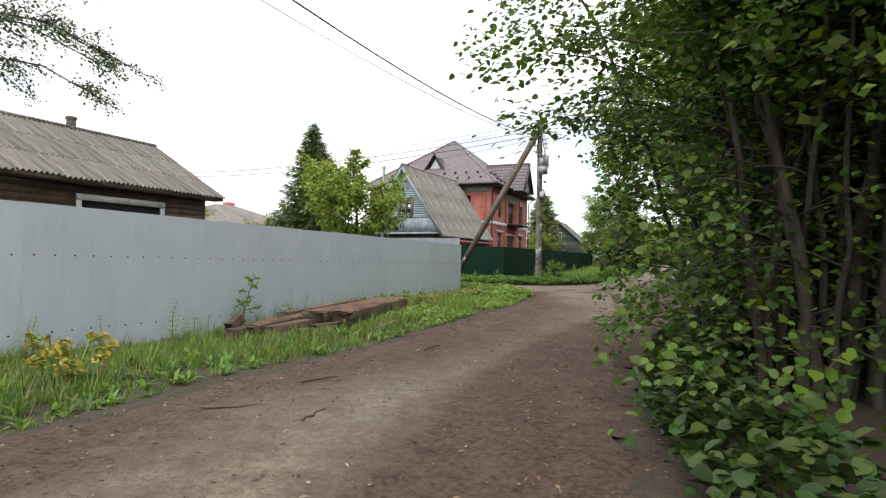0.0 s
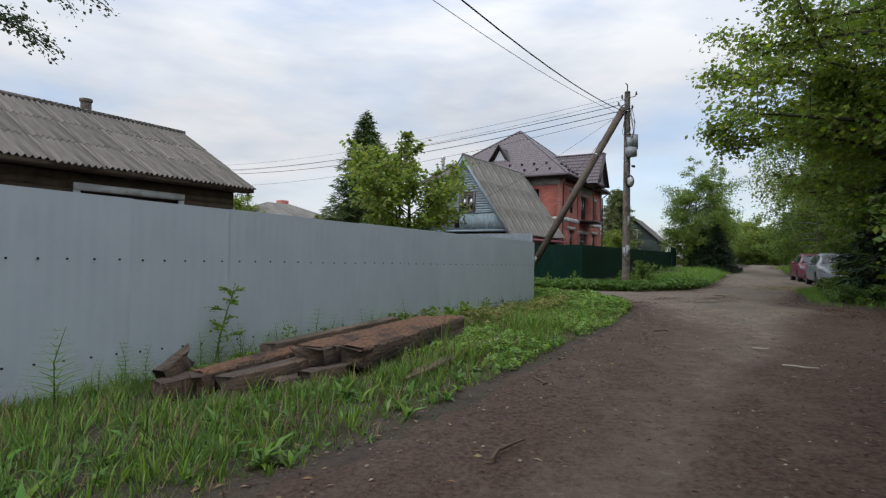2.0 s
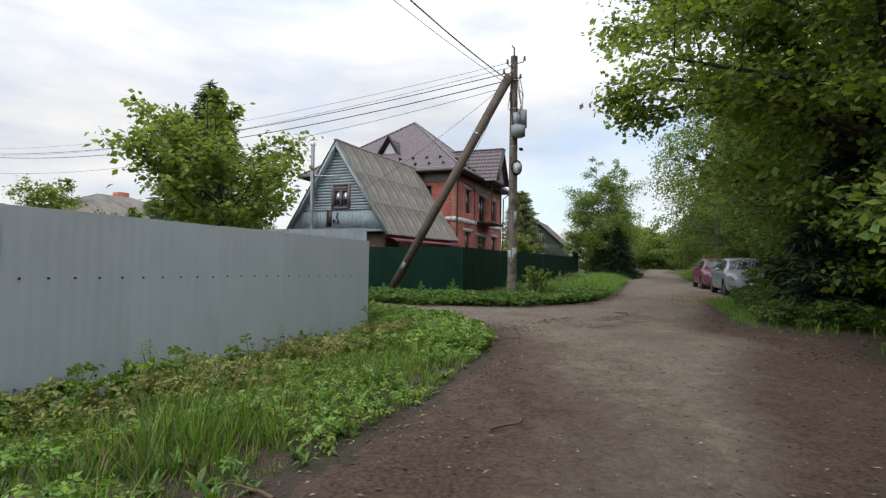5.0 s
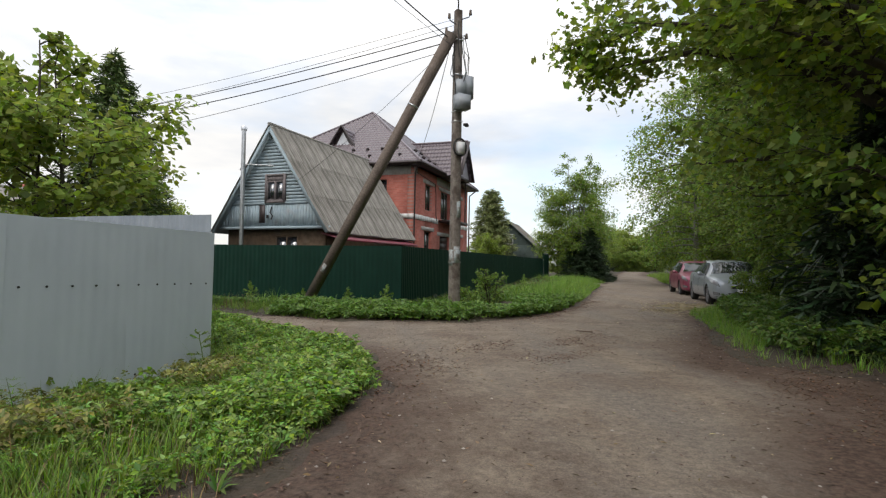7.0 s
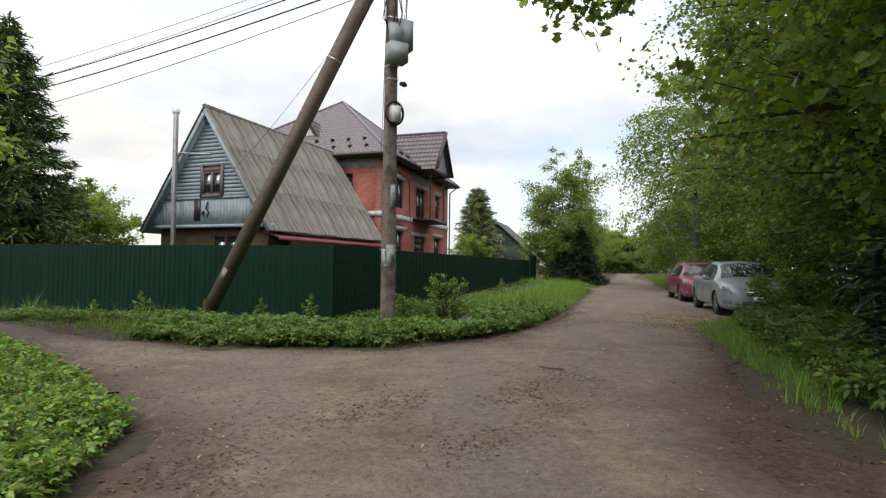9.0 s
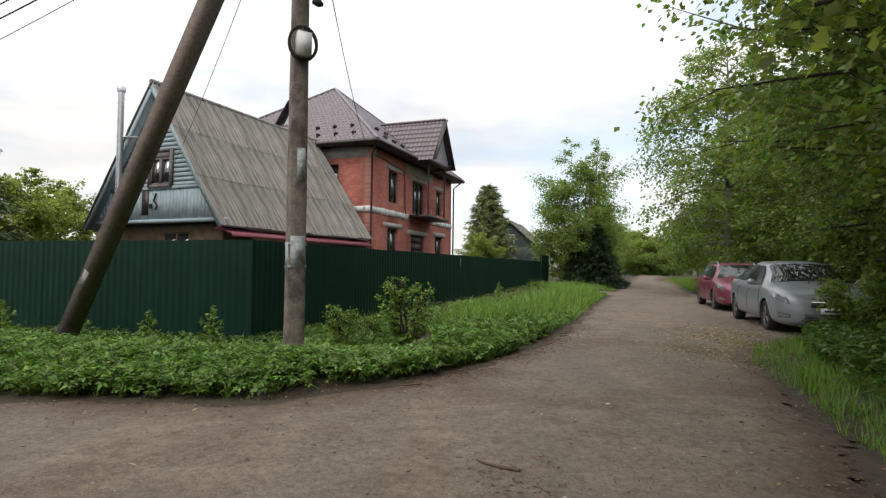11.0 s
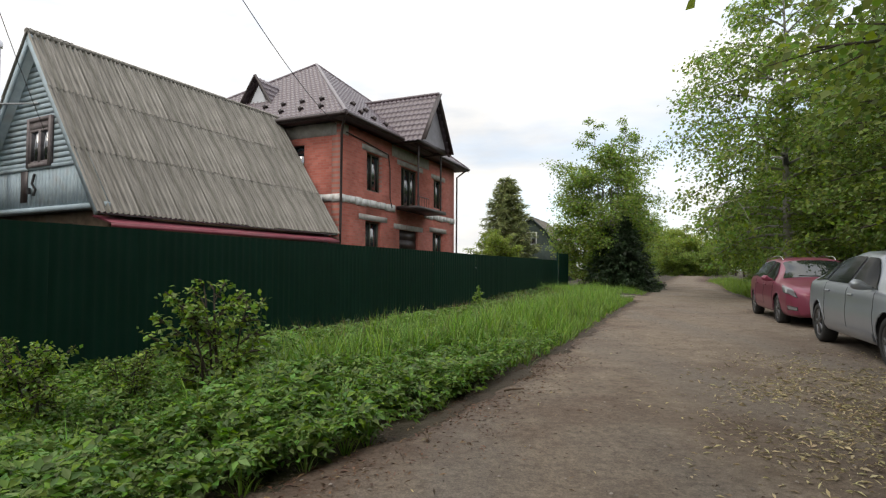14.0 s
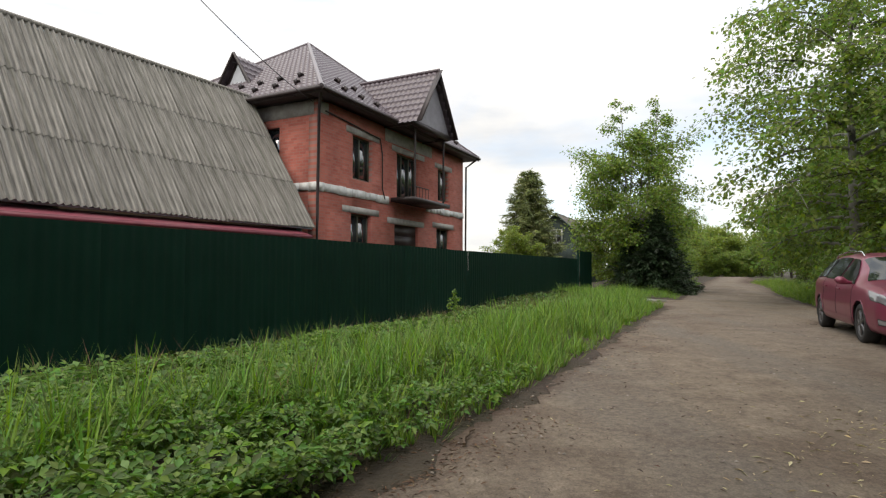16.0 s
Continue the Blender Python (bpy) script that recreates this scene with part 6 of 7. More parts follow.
def grass(name, label, poly, density, height, seed, keep=None, material=None, width=1.0, fade=None, shift=0.0, tuft=8, lean=0.5):
    """Blades in tufts: each tuft has its own height and its blades bend outwards."""
    g = np.random.default_rng(seed)
    x, y = spread_over(poly, density / tuft, g)
    out = -road_depth(x, y) + 0.16 * wobble(x, y, 1.9, 4.0) + shift
    k = (out > -0.10 + 0.10 * g.uniform(0, 1, len(x))) & (g.uniform(0, 1, len(x)) < 0.55 + 0.5 * wobble(x, y, 1.6, 3.0) + 0.3)
    if keep is not None:
        k &= keep(x, y)
    x, y, out = x[k], y[k], out[k]
    h = height * (0.35 + 0.65 * np.clip(out / 0.7, 0, 1)) * g.uniform(0.5, 1.35, len(x)) * (1.0 + 0.25 * wobble(x, y, 1.3, 5.0))
    if fade:
        h *= 1 - (1 - fade[2]) * np.clip((out - fade[0]) / (fade[1] - fade[0]), 0, 1)
    x, y, h = np.repeat(x, tuft), np.repeat(y, tuft), np.repeat(h, tuft) * g.uniform(0.45, 1.15, len(x) * tuft)
    n = len(x)
    az, r = g.uniform(0, 2 * np.pi, n), np.abs(g.normal(0, 1, n))
    dx, dy = np.cos(az), np.sin(az)
    x, y = x + dx * r * 0.035, y + dy * r * 0.035
    bend = lean * r * 0.45
    along = np.column_stack([dx, dy, np.zeros(n)])
    nrm = np.column_stack([dx * bend, dy * bend, np.ones(n)]) + g.normal(0, 0.08, (n, 3))
    ax = frames(nrm, g, along)
    ax[:, :, 0] *= width / np.maximum(h, 0.12)[:, None] * 0.30
    mb = MB().scatter(*BLADE, np.column_stack([x, y, ground_z(x, y) - 0.01]), ax, h)
    ob = part(name, mb, material or L_GRASS, None, label, kind="stuff")
    return tagged(ob, category="grass")


def leafy(name, label, poly, density, height, leaf, seed, keep=None, material=None, tmpl=TRIFOIL, edge=0.5, tilt=0.32):
    g = np.random.default_rng(seed)
    x, y = spread_over(poly, density, g)
    out = -road_depth(x, y) + 0.16 * wobble(x, y, 1.9, 4.0)
    k = out > -0.14
    if keep is not None:
        k &= keep(x, y)
    x, y, out = x[k], y[k], out[k]
    top = height * (0.25 + 0.75 * np.clip((out + 0.14) / edge, 0, 1) ** 0.6) * (1.0 + 0.28 * wobble(x, y, 2.2, seed) + 0.15 * wobble(x, y, 6.0, seed))
    z = ground_z(x, y) + top * (1 - 0.75 * g.uniform(0, 1, len(x)) ** 2.2)
    nrm = np.column_stack([g.normal(0, tilt, len(x)), g.normal(0, tilt, len(x)), np.ones(len(x))])
    mb = MB().scatter(*tmpl, np.column_stack([x, y, z]), frames(nrm, g), leaf * g.uniform(0.55, 1.25, len(x)))
    ob = part(name, mb, material or L_ELDER, None, label, kind="stuff")
    return tagged(ob, category="plants")


def elder_zone(x, y):
    d = -road_depth(x, y)
    return (x > 0.1) & (y < 31) & (d < 1.45 + 0.6 * wobble(x, y, 1.0, 2.0)) & (g_mix.uniform(0, 1, np.shape(x)) < np.clip((31 - y) / 5, 0, 1) * np.clip(0.75 + 0.9 * wobble(x, y, 1.5, 6.0), 0.15, 1))


g_mix = np.random.default_rng(99)


def clear_of_timbers(x, y):
    return ~inside(TIMBER_BED, x, y)


DOCK = (np.array([(-0.035, 0, 0), (0.035, 0, 0), (0.10, 0.34, 0.42), (-0.10, 0.34, 0.42), (0, 0.85, 0.55)]), np.array([(0, 1, 2), (0, 2, 3), (3, 2, 4)]))


def rosettes(name, label, poly, density, size, seed, keep, material, per=9):
    """Low plants whose long leaves spread from one root."""
    g = np.random.default_rng(seed)
    x, y = spread_over(poly, density, g)
    k = (-road_depth(x, y) + 0.16 * wobble(x, y, 1.9, 4.0) > -0.02) & keep(x, y)
    x, y = np.repeat(x[k], per), np.repeat(y[k], per)
    n = len(x)
    az = g.uniform(0, 2 * np.pi, n)
    d = np.column_stack([np.cos(az), np.sin(az), np.zeros(n)])
    nrm = np.array((0, 0, 1.0)) + d * g.uniform(-0.3, 0.5, n)[:, None]
    sz = size * np.repeat(g.uniform(0.6, 1.3, n // per), per) * g.uniform(0.6, 1.2, n)
    mb = MB().scatter(*DOCK, np.column_stack([x, y, ground_z(x, y) - 0.01]), frames(nrm, g, d), sz)
    ob = part(name, mb, material, None, label, kind="stuff")
    return tagged(ob, category="plants")


L_VERGE = leaf_mat("sunny_grass_blade", (0.150, 0.250, 0.028), hue=0.035, val=0.5, trans=0.4)
L_WEED = leaf_mat("bright_weed_leaf", (0.160, 0.268, 0.033), hue=0.04, val=0.6, trans=0.36)
grass("verge_grass", "bright green grass along the grey fence", V_GREY, 900, 0.23, 61, lambda x, y: ((y < 19) | (x < 1.2)) & ((y > 11.3) | (x < -4.5)), L_VERGE, 1.2)
# darker leaf colour puts the deep shadows into this grass
grass("verge_grass", "short grass in front of the old timbers", V_GREY, 2300, 0.14, 60, lambda x, y: (y < 11.4) & clear_of_timbers(x, y), L_ELDER, 1.0, tuft=10, lean=0.9)
grass("verge_grass", "yellow-green grass mixed into the verge by the grey fence", V_GREY, 480, 0.19, 79, lambda x, y: (y < 19) & clear_of_timbers(x, y), L_LIME, 1.5)
grass("verge_grass", "tall grass tufts in the verge by the grey fence", V_GREY, 260, 0.46, 78, lambda x, y: (wobble(x, y, 1.7, 8.0) > 0.15) & (y > 9) & clear_of_timbers(x, y), L_VERGE, 1.3, tuft=22, lean=0.6)
rosettes("dandelion_leaves", "toothed dandelion leaves in the grass verge", V_GREY, 22, 0.135, 63, lambda x, y: (y < 18.5) & (-road_depth(x, y) < 1.6) & clear_of_timbers(x, y), L_ELDER)
leafy("verge_weeds", "fine leafy weeds on the verge by the grey fence", V_GREY, 420, 0.15, 0.085, 58, lambda x, y: (y > 8.5) & (y < 19) & (wobble(x, y, 1.4, 2.0) > -0.1) & clear_of_timbers(x, y), L_WEED, ELDER, tilt=0.55)
leafy("verge_weeds", "yellowing weeds at the foot of the grey fence", V_GREY, 420, 0.32, 0.10, 59, lambda x, y: (y > 12) & (y < 18.3) & (-road_depth(x, y) > 1.25) & (wobble(x, y, 2.1, 9.0) > 0.05), leaf_mat("olive_weed_leaf", (0.21, 0.215, 0.045), hue=0.05, val=0.5, trans=0.3), ELDER, tilt=0.6)
leafy("ground_elder", "low leafy weeds at the lane corner", V_GREY, 1200, 0.22, 0.105, 62, lambda x, y: (y > 15.3) & (x > -3.5) & (wobble(x, y, 2.6, 5.0) > -0.45), L_WEED, ELDER, tilt=0.5)
leafy("ground_elder", "dense dark green ground elder edging the road", V_GREEN, 1600, 0.21, 0.115, 64, lambda x, y: elder_zone(x, y) & (-road_depth(x, y) > -0.03), tmpl=ELDER, edge=0.25, tilt=0.5)
grass("verge_grass", "grass tufts standing in the ground elder", V_GREEN, 330, 0.36, 74, lambda x, y: (x > -0.6) & (y < 33) & ((-road_depth(x, y) < 1.6) | (y > 28.5)) & (wobble(x, y, 1.2, 4.0) > -0.2), None, 1.4, tuft=18, lean=0.75)
grass("verge_grass", "tall uncut grass in front of the green fence", V_GREEN, 820, 0.50, 65, lambda x, y: ((-road_depth(x, y) > 0.9) & ((y > 27.2) | (-road_depth(x, y) > 2.6))) & ((x > 3.5) | (g_mix.uniform(0, 1, np.shape(x)) < 0.25)) | ((y > 28.4) & (x > 3.0)), width=1.7, fade=(1.3, 2.3, 0.25), tuft=12, lean=0.55)
grass("verge_grass", "low grass along the side lane", V_GREEN, 650, 0.20, 57, lambda x, y: x < 1.2, L_LIME, 1.4, tuft=9, lean=0.8)
grass("verge_grass", "uncut grass under the roadside trees", V_RIGHT, 240, 0.30, 66, lambda x, y: (y < 60) & (-road_depth(x, y) < 2.2))
leafy("undergrowth", "leafy undergrowth under the roadside trees", V_RIGHT, 300, 0.36, 0.17, 67, lambda x, y: (y < 36) & (-road_depth(x, y) > 0.45), L_HAZEL, ELDER, tilt=0.5)
# shade below the thicket is put into this leaf colour
leafy("undergrowth", "leafy undergrowth below the hazel thicket", V_NEAR, 850, 0.42, 0.085, 68, lambda x, y: (-road_depth(x, y) > -0.05) & ((-road_depth(x, y) < 0.55) | (y > 5)), L_SHADED, BROAD, tilt=0.5)
grass("verge_grass", "uncut grass beside the far road", V_FARL, 420, 0.32, 69)
grass("verge_grass", "tall lime green grass on the far verge", V_RIGHT, 200, 0.52, 70, lambda x, y: (y > 33.5) & (-road_depth(x, y) < 2.4), L_LIME, 2.0)
grass("verge_grass", "lush grass spilling onto the road before the parked car", V_SPILL, 1000, 0.24, 77, width=0.9, shift=0.35)
leafy("verge_weeds", "mixed leafy weeds among the uncut grass", V_GREEN, 190, 0.20, 0.13, 72, lambda x, y: (wobble(x, y, 0.9, 7.0) > 0.02) & (-road_depth(x, y) > 0.8) & (y < 46), L_ELDER, ELDER)
# the fence's shade is put into the nettles' leaf colour
leafy("verge_weeds", "nettles darkened for shade at the foot of the green fence", V_GREEN, 260, 0.24, 0.085, 73, lambda x, y: (wobble(x, y, 1.3, 1.0) > -0.1) & (edge_distance([FA, FB, FC], x, y) < 1.0) & (y < 47), L_SHADED, DIAMOND, tilt=0.6)
leafy("verge_weeds", "mixed weeds in the hollow before the green fence", V_GREEN, 620, 0.17, 0.105, 56, lambda x, y: (x > -4) & (y < 36) & (y > 24) & (edge_distance([FA, FB, FC], x, y) < 2.4), L_ELDER, ELDER, tilt=0.6)
grass("dry_grass", "dry straw-coloured blades in the grass verge", V_GREY, 150, 0.26, 75, lambda x, y: (y < 19) & clear_of_timbers(x, y), L_DEAD, tuft=4)
grass("dry_grass", "dry straw-coloured blades in the uncut grass", V_GREEN, 90, 0.35, 76, lambda x, y: (x < -0.6) | (y > 28.5), L_DEAD, tuft=4)
pole_bush = plant("bush", "bushy green shrub in front of the green fence", "bush", grow(1.25, 0.05, 0.40, oval_profile, 40, 2600, 0.056, DIAMOND, 71, 0.012, stems=6, spread=0.2, rise=0.9, puff=0.09), M_BARK, L_LIME, 5.6, 27.2, z=on_ground(5.6, 27.2))
again(pole_bush, 4.65, 26.2, 100, 0.65, "small shrub at the foot of the pole", z=on_ground(4.65, 26.2))
again(pole_bush, 5.0, 26.9, 220, 0.5, "small shrub at the foot of the pole", z=on_ground(5.0, 26.9))
shoot = plant("shoot", "thin leafy shoot at the foot of the green fence", "plant", grow(0.8, 0.12, 0.15, oval_profile, 16, 240, 0.06, DIAMOND, 94, 0.006, stems=2, spread=0.08, rise=0.6, puff=0.05), L_LIME, L_LIME, -1.2, 27.2, z=on_ground(-1.2, 27.2))
for x, y, r, s in ((0.35, 26.7, 10, 0.8), (1.6, 26.4, 60, 0.9), (-2.6, 27.9, 120, 0.7), (-4.0, 28.4, 200, 0.6), (8.6, 35.6, 50, 0.9), (2.6, 26.2, 160, 1.0)):
    again(shoot, x, y, r, s, z=on_ground(x, y))


# ---- parked cars ----
def paint(name, c, rough=0.28, metal=0.35):
    return mat(name, tuple(v * 0.93 for v in c), c, 2.0, 5, rough, metal, 0.02, 200, tuple(v * 0.88 + 0.01 for v in c), 1.6, (0.55, 0.8), coat=0.35)


M_LAMP = glass_mat("lamp_glass", (0.16, 0.17, 0.18), 0.05)
M_CHROME = mat("bright_trim", (0.62, 0.62, 0.63), (0.72, 0.72, 0.73), 5, 3, 0.18, 1.0, 0)
M_RIM = mat("alloy", (0.13, 0.13, 0.135), (0.20, 0.20, 0.205), 5, 3, 0.35, 0.8, 0)
M_CARGLASS = glass_mat("tinted_car_glass", (0.012, 0.016, 0.016), 0.03)
M_CARGLASS.node_tree.nodes["Principled BSDF"].inputs["IOR"].default_value = 1.45
M_CARGLASS.node_tree.nodes["Principled BSDF"].inputs["Specular IOR Level"].default_value = 0.5
M_SIDEGLASS = glass_mat("dark_side_glass", (0.008, 0.010, 0.011), 0.12)
M_SIDEGLASS.node_tree.nodes["Principled BSDF"].inputs["IOR"].default_value = 1.3
M_SIDEGLASS.node_tree.nodes["Principled BSDF"].inputs["Specular IOR Level"].default_value = 0.06
M_PLATE = mat("plate_white", (0.6, 0.6, 0.6), (0.7, 0.7, 0.7), 5, 3, 0.5)
M_PLASTIC = mat("black_plastic", (0.012, 0.012, 0.012), (0.022, 0.022, 0.022), 8, 4, 0.55, 0, 0.05, 60)


def make_car(label, body_mat, estate, m, rails):
    car = thing("car", label, "car", m, "parked cars")
    if estate:
        tx = (-2.43, -2.40, -2.33, -2.22, -1.95, -1.3, -0.4, 0.35, 0.62, 1.22, 1.35, 1.8, 2.12, 2.30, 2.40, 2.46, 2.50)
        tz = (0.62, 0.85, 1.02, 1.16, 1.42, 1.49, 1.51, 1.45, 1.33, 1.03, 1.00, 0.95, 0.885, 0.825, 0.76, 0.68, 0.55)
    else:
        tx = (-2.43, -2.40, -2.33, -2.05, -1.75, -1.2, -0.4, 0.35, 0.62, 1.22, 1.35, 1.8, 2.12, 2.30, 2.40, 2.46, 2.50)
        tz = (0.62, 0.90, 1.06, 1.13, 1.24, 1.41, 1.49, 1.44, 1.32, 1.03, 1.00, 0.95, 0.885, 0.825, 0.76, 0.68, 0.55)

    def surf(x, s):
        zt = float(np.interp(x, tx, tz))
        zb = min(float(np.interp(x, (-2.43, -2.2, -1.2, 0.9, 1.6, 2.2, 2.42, 2.50), (0.60, 0.98, 1.00, 0.93, 0.88, 0.80, 0.68, 0.52))), zt - 0.005)
        c = max(0.0, min(1.0, (zt - zb - 0.10) / 0.28))
        c = c * c * (3 - 2 * c)
        w = float(np.interp(x, (-2.43, -2.35, -2.0, -1.2, 0.6, 1.7, 2.1, 2.30, 2.40, 2.46, 2.50), (0.74, 0.86, 0.955, 1.0, 1.0, 0.985, 0.94, 0.86, 0.76, 0.62, 0.40)))
        lo = float(np.interp(x, (-2.43, -2.2, 2.2, 2.42, 2.50), (0.40, 0.22, 0.19, 0.23, 0.32)))
        yr = 0.76 + (0.60 - 0.76) * c
        zr = (zb * 0.35 + zt * 0.65) * (1 - c) + (zt - 0.075) * c
        k = min(1.0, (zb - lo) / 0.7)
        P = np.array([(0.70, lo), (0.885, lo + 0.07 * k), (0.935, lo + 0.32 * k), (0.925, lo + 0.52 * k), (0.885, zb), (yr, zr), (yr * 0.55, zt - 0.012), (0.0, zt)])
        i = min(int(s), 6)
        f = s - i
        a, b = P[i], P[i + 1]
        p0 = P[max(i - 1, 0)]
        p3 = P[min(i + 2, 7)] if i + 2 < 8 else np.array((-P[6][0], P[6][1]))
        tens = 0.5 if i not in (4,) else 0.18
        m1, m2 = tens * (b - p0), tens * (p3 - a)
        h = (2 * f ** 3 - 3 * f ** 2 + 1) * a + (f ** 3 - 2 * f ** 2 + f) * m1 + (-2 * f ** 3 + 3 * f ** 2) * b + (f ** 3 - f ** 2) * m2
        return np.array((x, h[0] * w, h[1]))

    xs = np.concatenate([np.linspace(-2.43, -1.9, 14), np.linspace(-1.86, 1.86, 94), np.linspace(1.9, 2.36, 14), np.linspace(2.38, 2.50, 11)])
    ss = np.linspace(0, 7, 43)
    g = np.array([[surf(x, s) for s in ss] for x in xs])
    full = np.concatenate([g, (g * np.array((1, -1, 1)))[:, -2::-1]], 1)
    a, b = full.shape[:2]
    idx = np.arange(a * b).reshape(a, b)
    q = np.stack([idx[:-1, :-1], idx[:-1, 1:], idx[1:, 1:], idx[1:, :-1]], -1).reshape(-1, 4)
    cen = full.reshape(-1, 3)[q].mean(1)
    hole = np.zeros(len(q), bool)
    for xw in (1.40, -1.45):
        hole |= (np.hypot(cen[:, 0] - xw, cen[:, 2] - 0.33) < 0.365) & (np.abs(cen[:, 1]) > 0.5) & (cen[:, 2] < 0.8)
    body = MB().add(full.reshape(-1, 3), q[~hole])
    for row in (0, a - 1):
        r = full[row]
        c = r.mean(0)[None]
        n = len(r)
        body.add(np.vstack([r, c]), [(i, (i + 1) % n, n) if row else ((i + 1) % n, i, n) for i in range(n)])
    part("body", body, body_mat, car, smooth=True)
    part("underbody", MB().box(-2.2, 2.2, -0.62, 0.62, 0.2, 0.42), M_PLASTIC, car)

    def patch(name, x0, x1, s0, s1, material, parent, off=0.006, nx=8, ns=5, sides=(1, -1), label=""):
        """A panel lying on the body; x0 and x1 may be functions of 0..1 up the panel."""
        for sd in sides:
            gg = np.zeros((nx, ns, 3))
            for j in range(ns):
                v = j / (ns - 1)
                xa = x0(v) if callable(x0) else x0
                xb = x1(v) if callable(x1) else x1
                for i in range(nx):
                    x = xa + (xb - xa) * i / (nx - 1)
                    s = s0 + (s1 - s0) * v
                    p = surf(x, s)
                    e = 0.01
                    du, dv = surf(x + e, s) - p, surf(x, min(s + e, 6.999)) - p
                    n = np.cross(du, dv)
                    n /= np.linalg.norm(n) + 1e-9
                    if n[1] < 0 and s < 5.2 or s >= 5.2 and n[2] < 0:
                        n = -n
                    gg[i, j] = p + n * off
            gg[:, :, 1] *= sd
            back = gg - np.array((0, 0.004 * sd, 0.002))
            mb = MB().grid(gg if sd > 0 else gg[::-1])
            mb.grid(back[::-1] if sd > 0 else back)
            part(name, mb, material, parent, label, True)

    rear = (lambda v: -1.98 + 0.12 * v) if estate else (lambda v: -1.72 + 0.62 * v)
    patch("side_window", lambda v: 0.06 - 0.02 * v, lambda v: 1.02 - 0.66 * v, 4.14, 4.90, M_SIDEGLASS, car, 0.016)
    patch("side_window", lambda v: -0.98, lambda v: -0.03 - 0.02 * v, 4.14, 4.90, M_SIDEGLASS, car, 0.016)
    patch("side_window", rear, lambda v: -1.06, 4.18, 4.88, M_SIDEGLASS, car, 0.016)
    for sd in (1, -1):
        gg = np.array([[surf(x, s) + np.array((0.004, 0, 0.006)) for s in np.linspace(5.05, 7, 9)] for x in np.linspace(0.42, 1.20, 9)])
        gg2 = np.concatenate([gg, (gg * np.array((1, -1, 1)))[:, -2::-1]], 1)
        if sd > 0:
            part("windscreen", MB().grid(gg2[:, ::-1]), M_CARGLASS, car, smooth=True)
        else:
            xr = np.linspace(-2.28, -1.95, 7) if estate else np.linspace(-1.98, -1.25, 7)
            gg = np.array([[surf(x, s) + np.array((-0.004, 0, 0.006)) for s in np.linspace(5.05, 7, 7)] for x in xr])
            part("rear_window", MB().grid(np.concatenate([gg, (gg * np.array((1, -1, 1)))[:, -2::-1]], 1)[:, ::-1]), M_CARGLASS, car, smooth=True)
    patch("headlight", lambda v: 1.92 - 0.16 * v, lambda v: 2.36 - 0.08 * v, 3.30, 4.05, M_LAMP, car, 0.008, 8, 6, label="clear swept-back headlight")
    patch("headlight_surround", lambda v: 1.89 - 0.16 * v, lambda v: 2.385 - 0.08 * v, 3.24, 4.10, M_PLASTIC, car, 0.004, 8, 6)
    patch("fog_lamp_surround", 2.14, 2.385, 1.52, 1.92, M_PLASTIC, car, 0.006, 5, 4)
    patch("fog_lamp", 2.16, 2.37, 1.58, 1.86, M_LAMP, car, 0.010, 4, 4)
    patch("tail_light", -2.36, -2.12, 3.2, 4.0, paint("tail_red", (0.35, 0.01, 0.01)), car, 0.008)
    patch("sill_trim", -1.0, 0.95, 0.9, 1.5, body_mat, car, 0.012)
    for x in (0.98, -0.02, -1.02):
        for sd in (1, -1):
            p = np.array([surf(x + (0.0 if s > 2 else 0.0), s) * np.array((1, sd, 1)) for s in np.linspace(1.1, 4.05, 12)])
            p[:, 1] += 0.001 * sd
            part("door_gap", MB().tube(p, 0.004, 4, False), M_PLASTIC, car)
    for x in (0.22, -0.80):
        for sd in (1, -1):
            p = surf(x, 3.62) * np.array((1, sd, 1)) + np.array((0, 0.018 * sd, 0))
            part("door_handle", MB().tube([p - (0.09, 0, 0), p + (0, 0.012 * sd, 0), p + (0.09, 0, 0)], 0.016, 6), body_mat, car, smooth=True)
    for sd in (1, -1):
        mr = MB()
        mr.tube([(0.82, 0.86 * sd, 0.96), (0.80, 0.93 * sd, 0.97), (0.79, 1.0 * sd, 1.0), (0.79, 1.06 * sd, 1.01), (0.80, 1.10 * sd, 1.01)], (0.02, 0.04, 0.07, 0.066, 0.03), 10)
        part("wing_mirror", mr, body_mat, car, smooth=True)
    # front end
    fx = 2.475
    part("grille", MB().box(fx, fx + 0.045, -0.40, 0.40, 0.575, 0.655), M_PLASTIC, car)
    part("grille_bar", MB().box(fx + 0.01, fx + 0.052, -0.40, 0.40, 0.655, 0.672), M_CHROME, car)
    lower = MB().box(fx + 0.0, fx + 0.04, -0.50, 0.50, 0.27, 0.44)
    for k in range(3):
        lower.box(fx + 0.04, fx + 0.048, -0.50, 0.50, 0.30 + k * 0.04, 0.315 + k * 0.04)
    part("lower_grille", lower, M_PLASTIC, car)
    pl = part("number_plate", MB().box(fx + 0.05, fx + 0.058, -0.26, 0.26, 0.45, 0.56), M_PLATE, car)
    part("plate_bar", MB().box(fx + 0.058, fx + 0.060, -0.20, 0.20, 0.485, 0.525), M_PLASTIC, pl)
    part("badge", MB().tube([(2.42, 0, 0.715), (2.48, 0, 0.705)], 0.045, 12), M_CHROME, car)
    for sd in (1, -1):
        part("wiper", MB().tube([(1.21, 0.12 * sd + 0.25, 1.045), (1.14, 0.12 * sd - 0.30, 1.075)], 0.008, 4), M_PLASTIC, car)
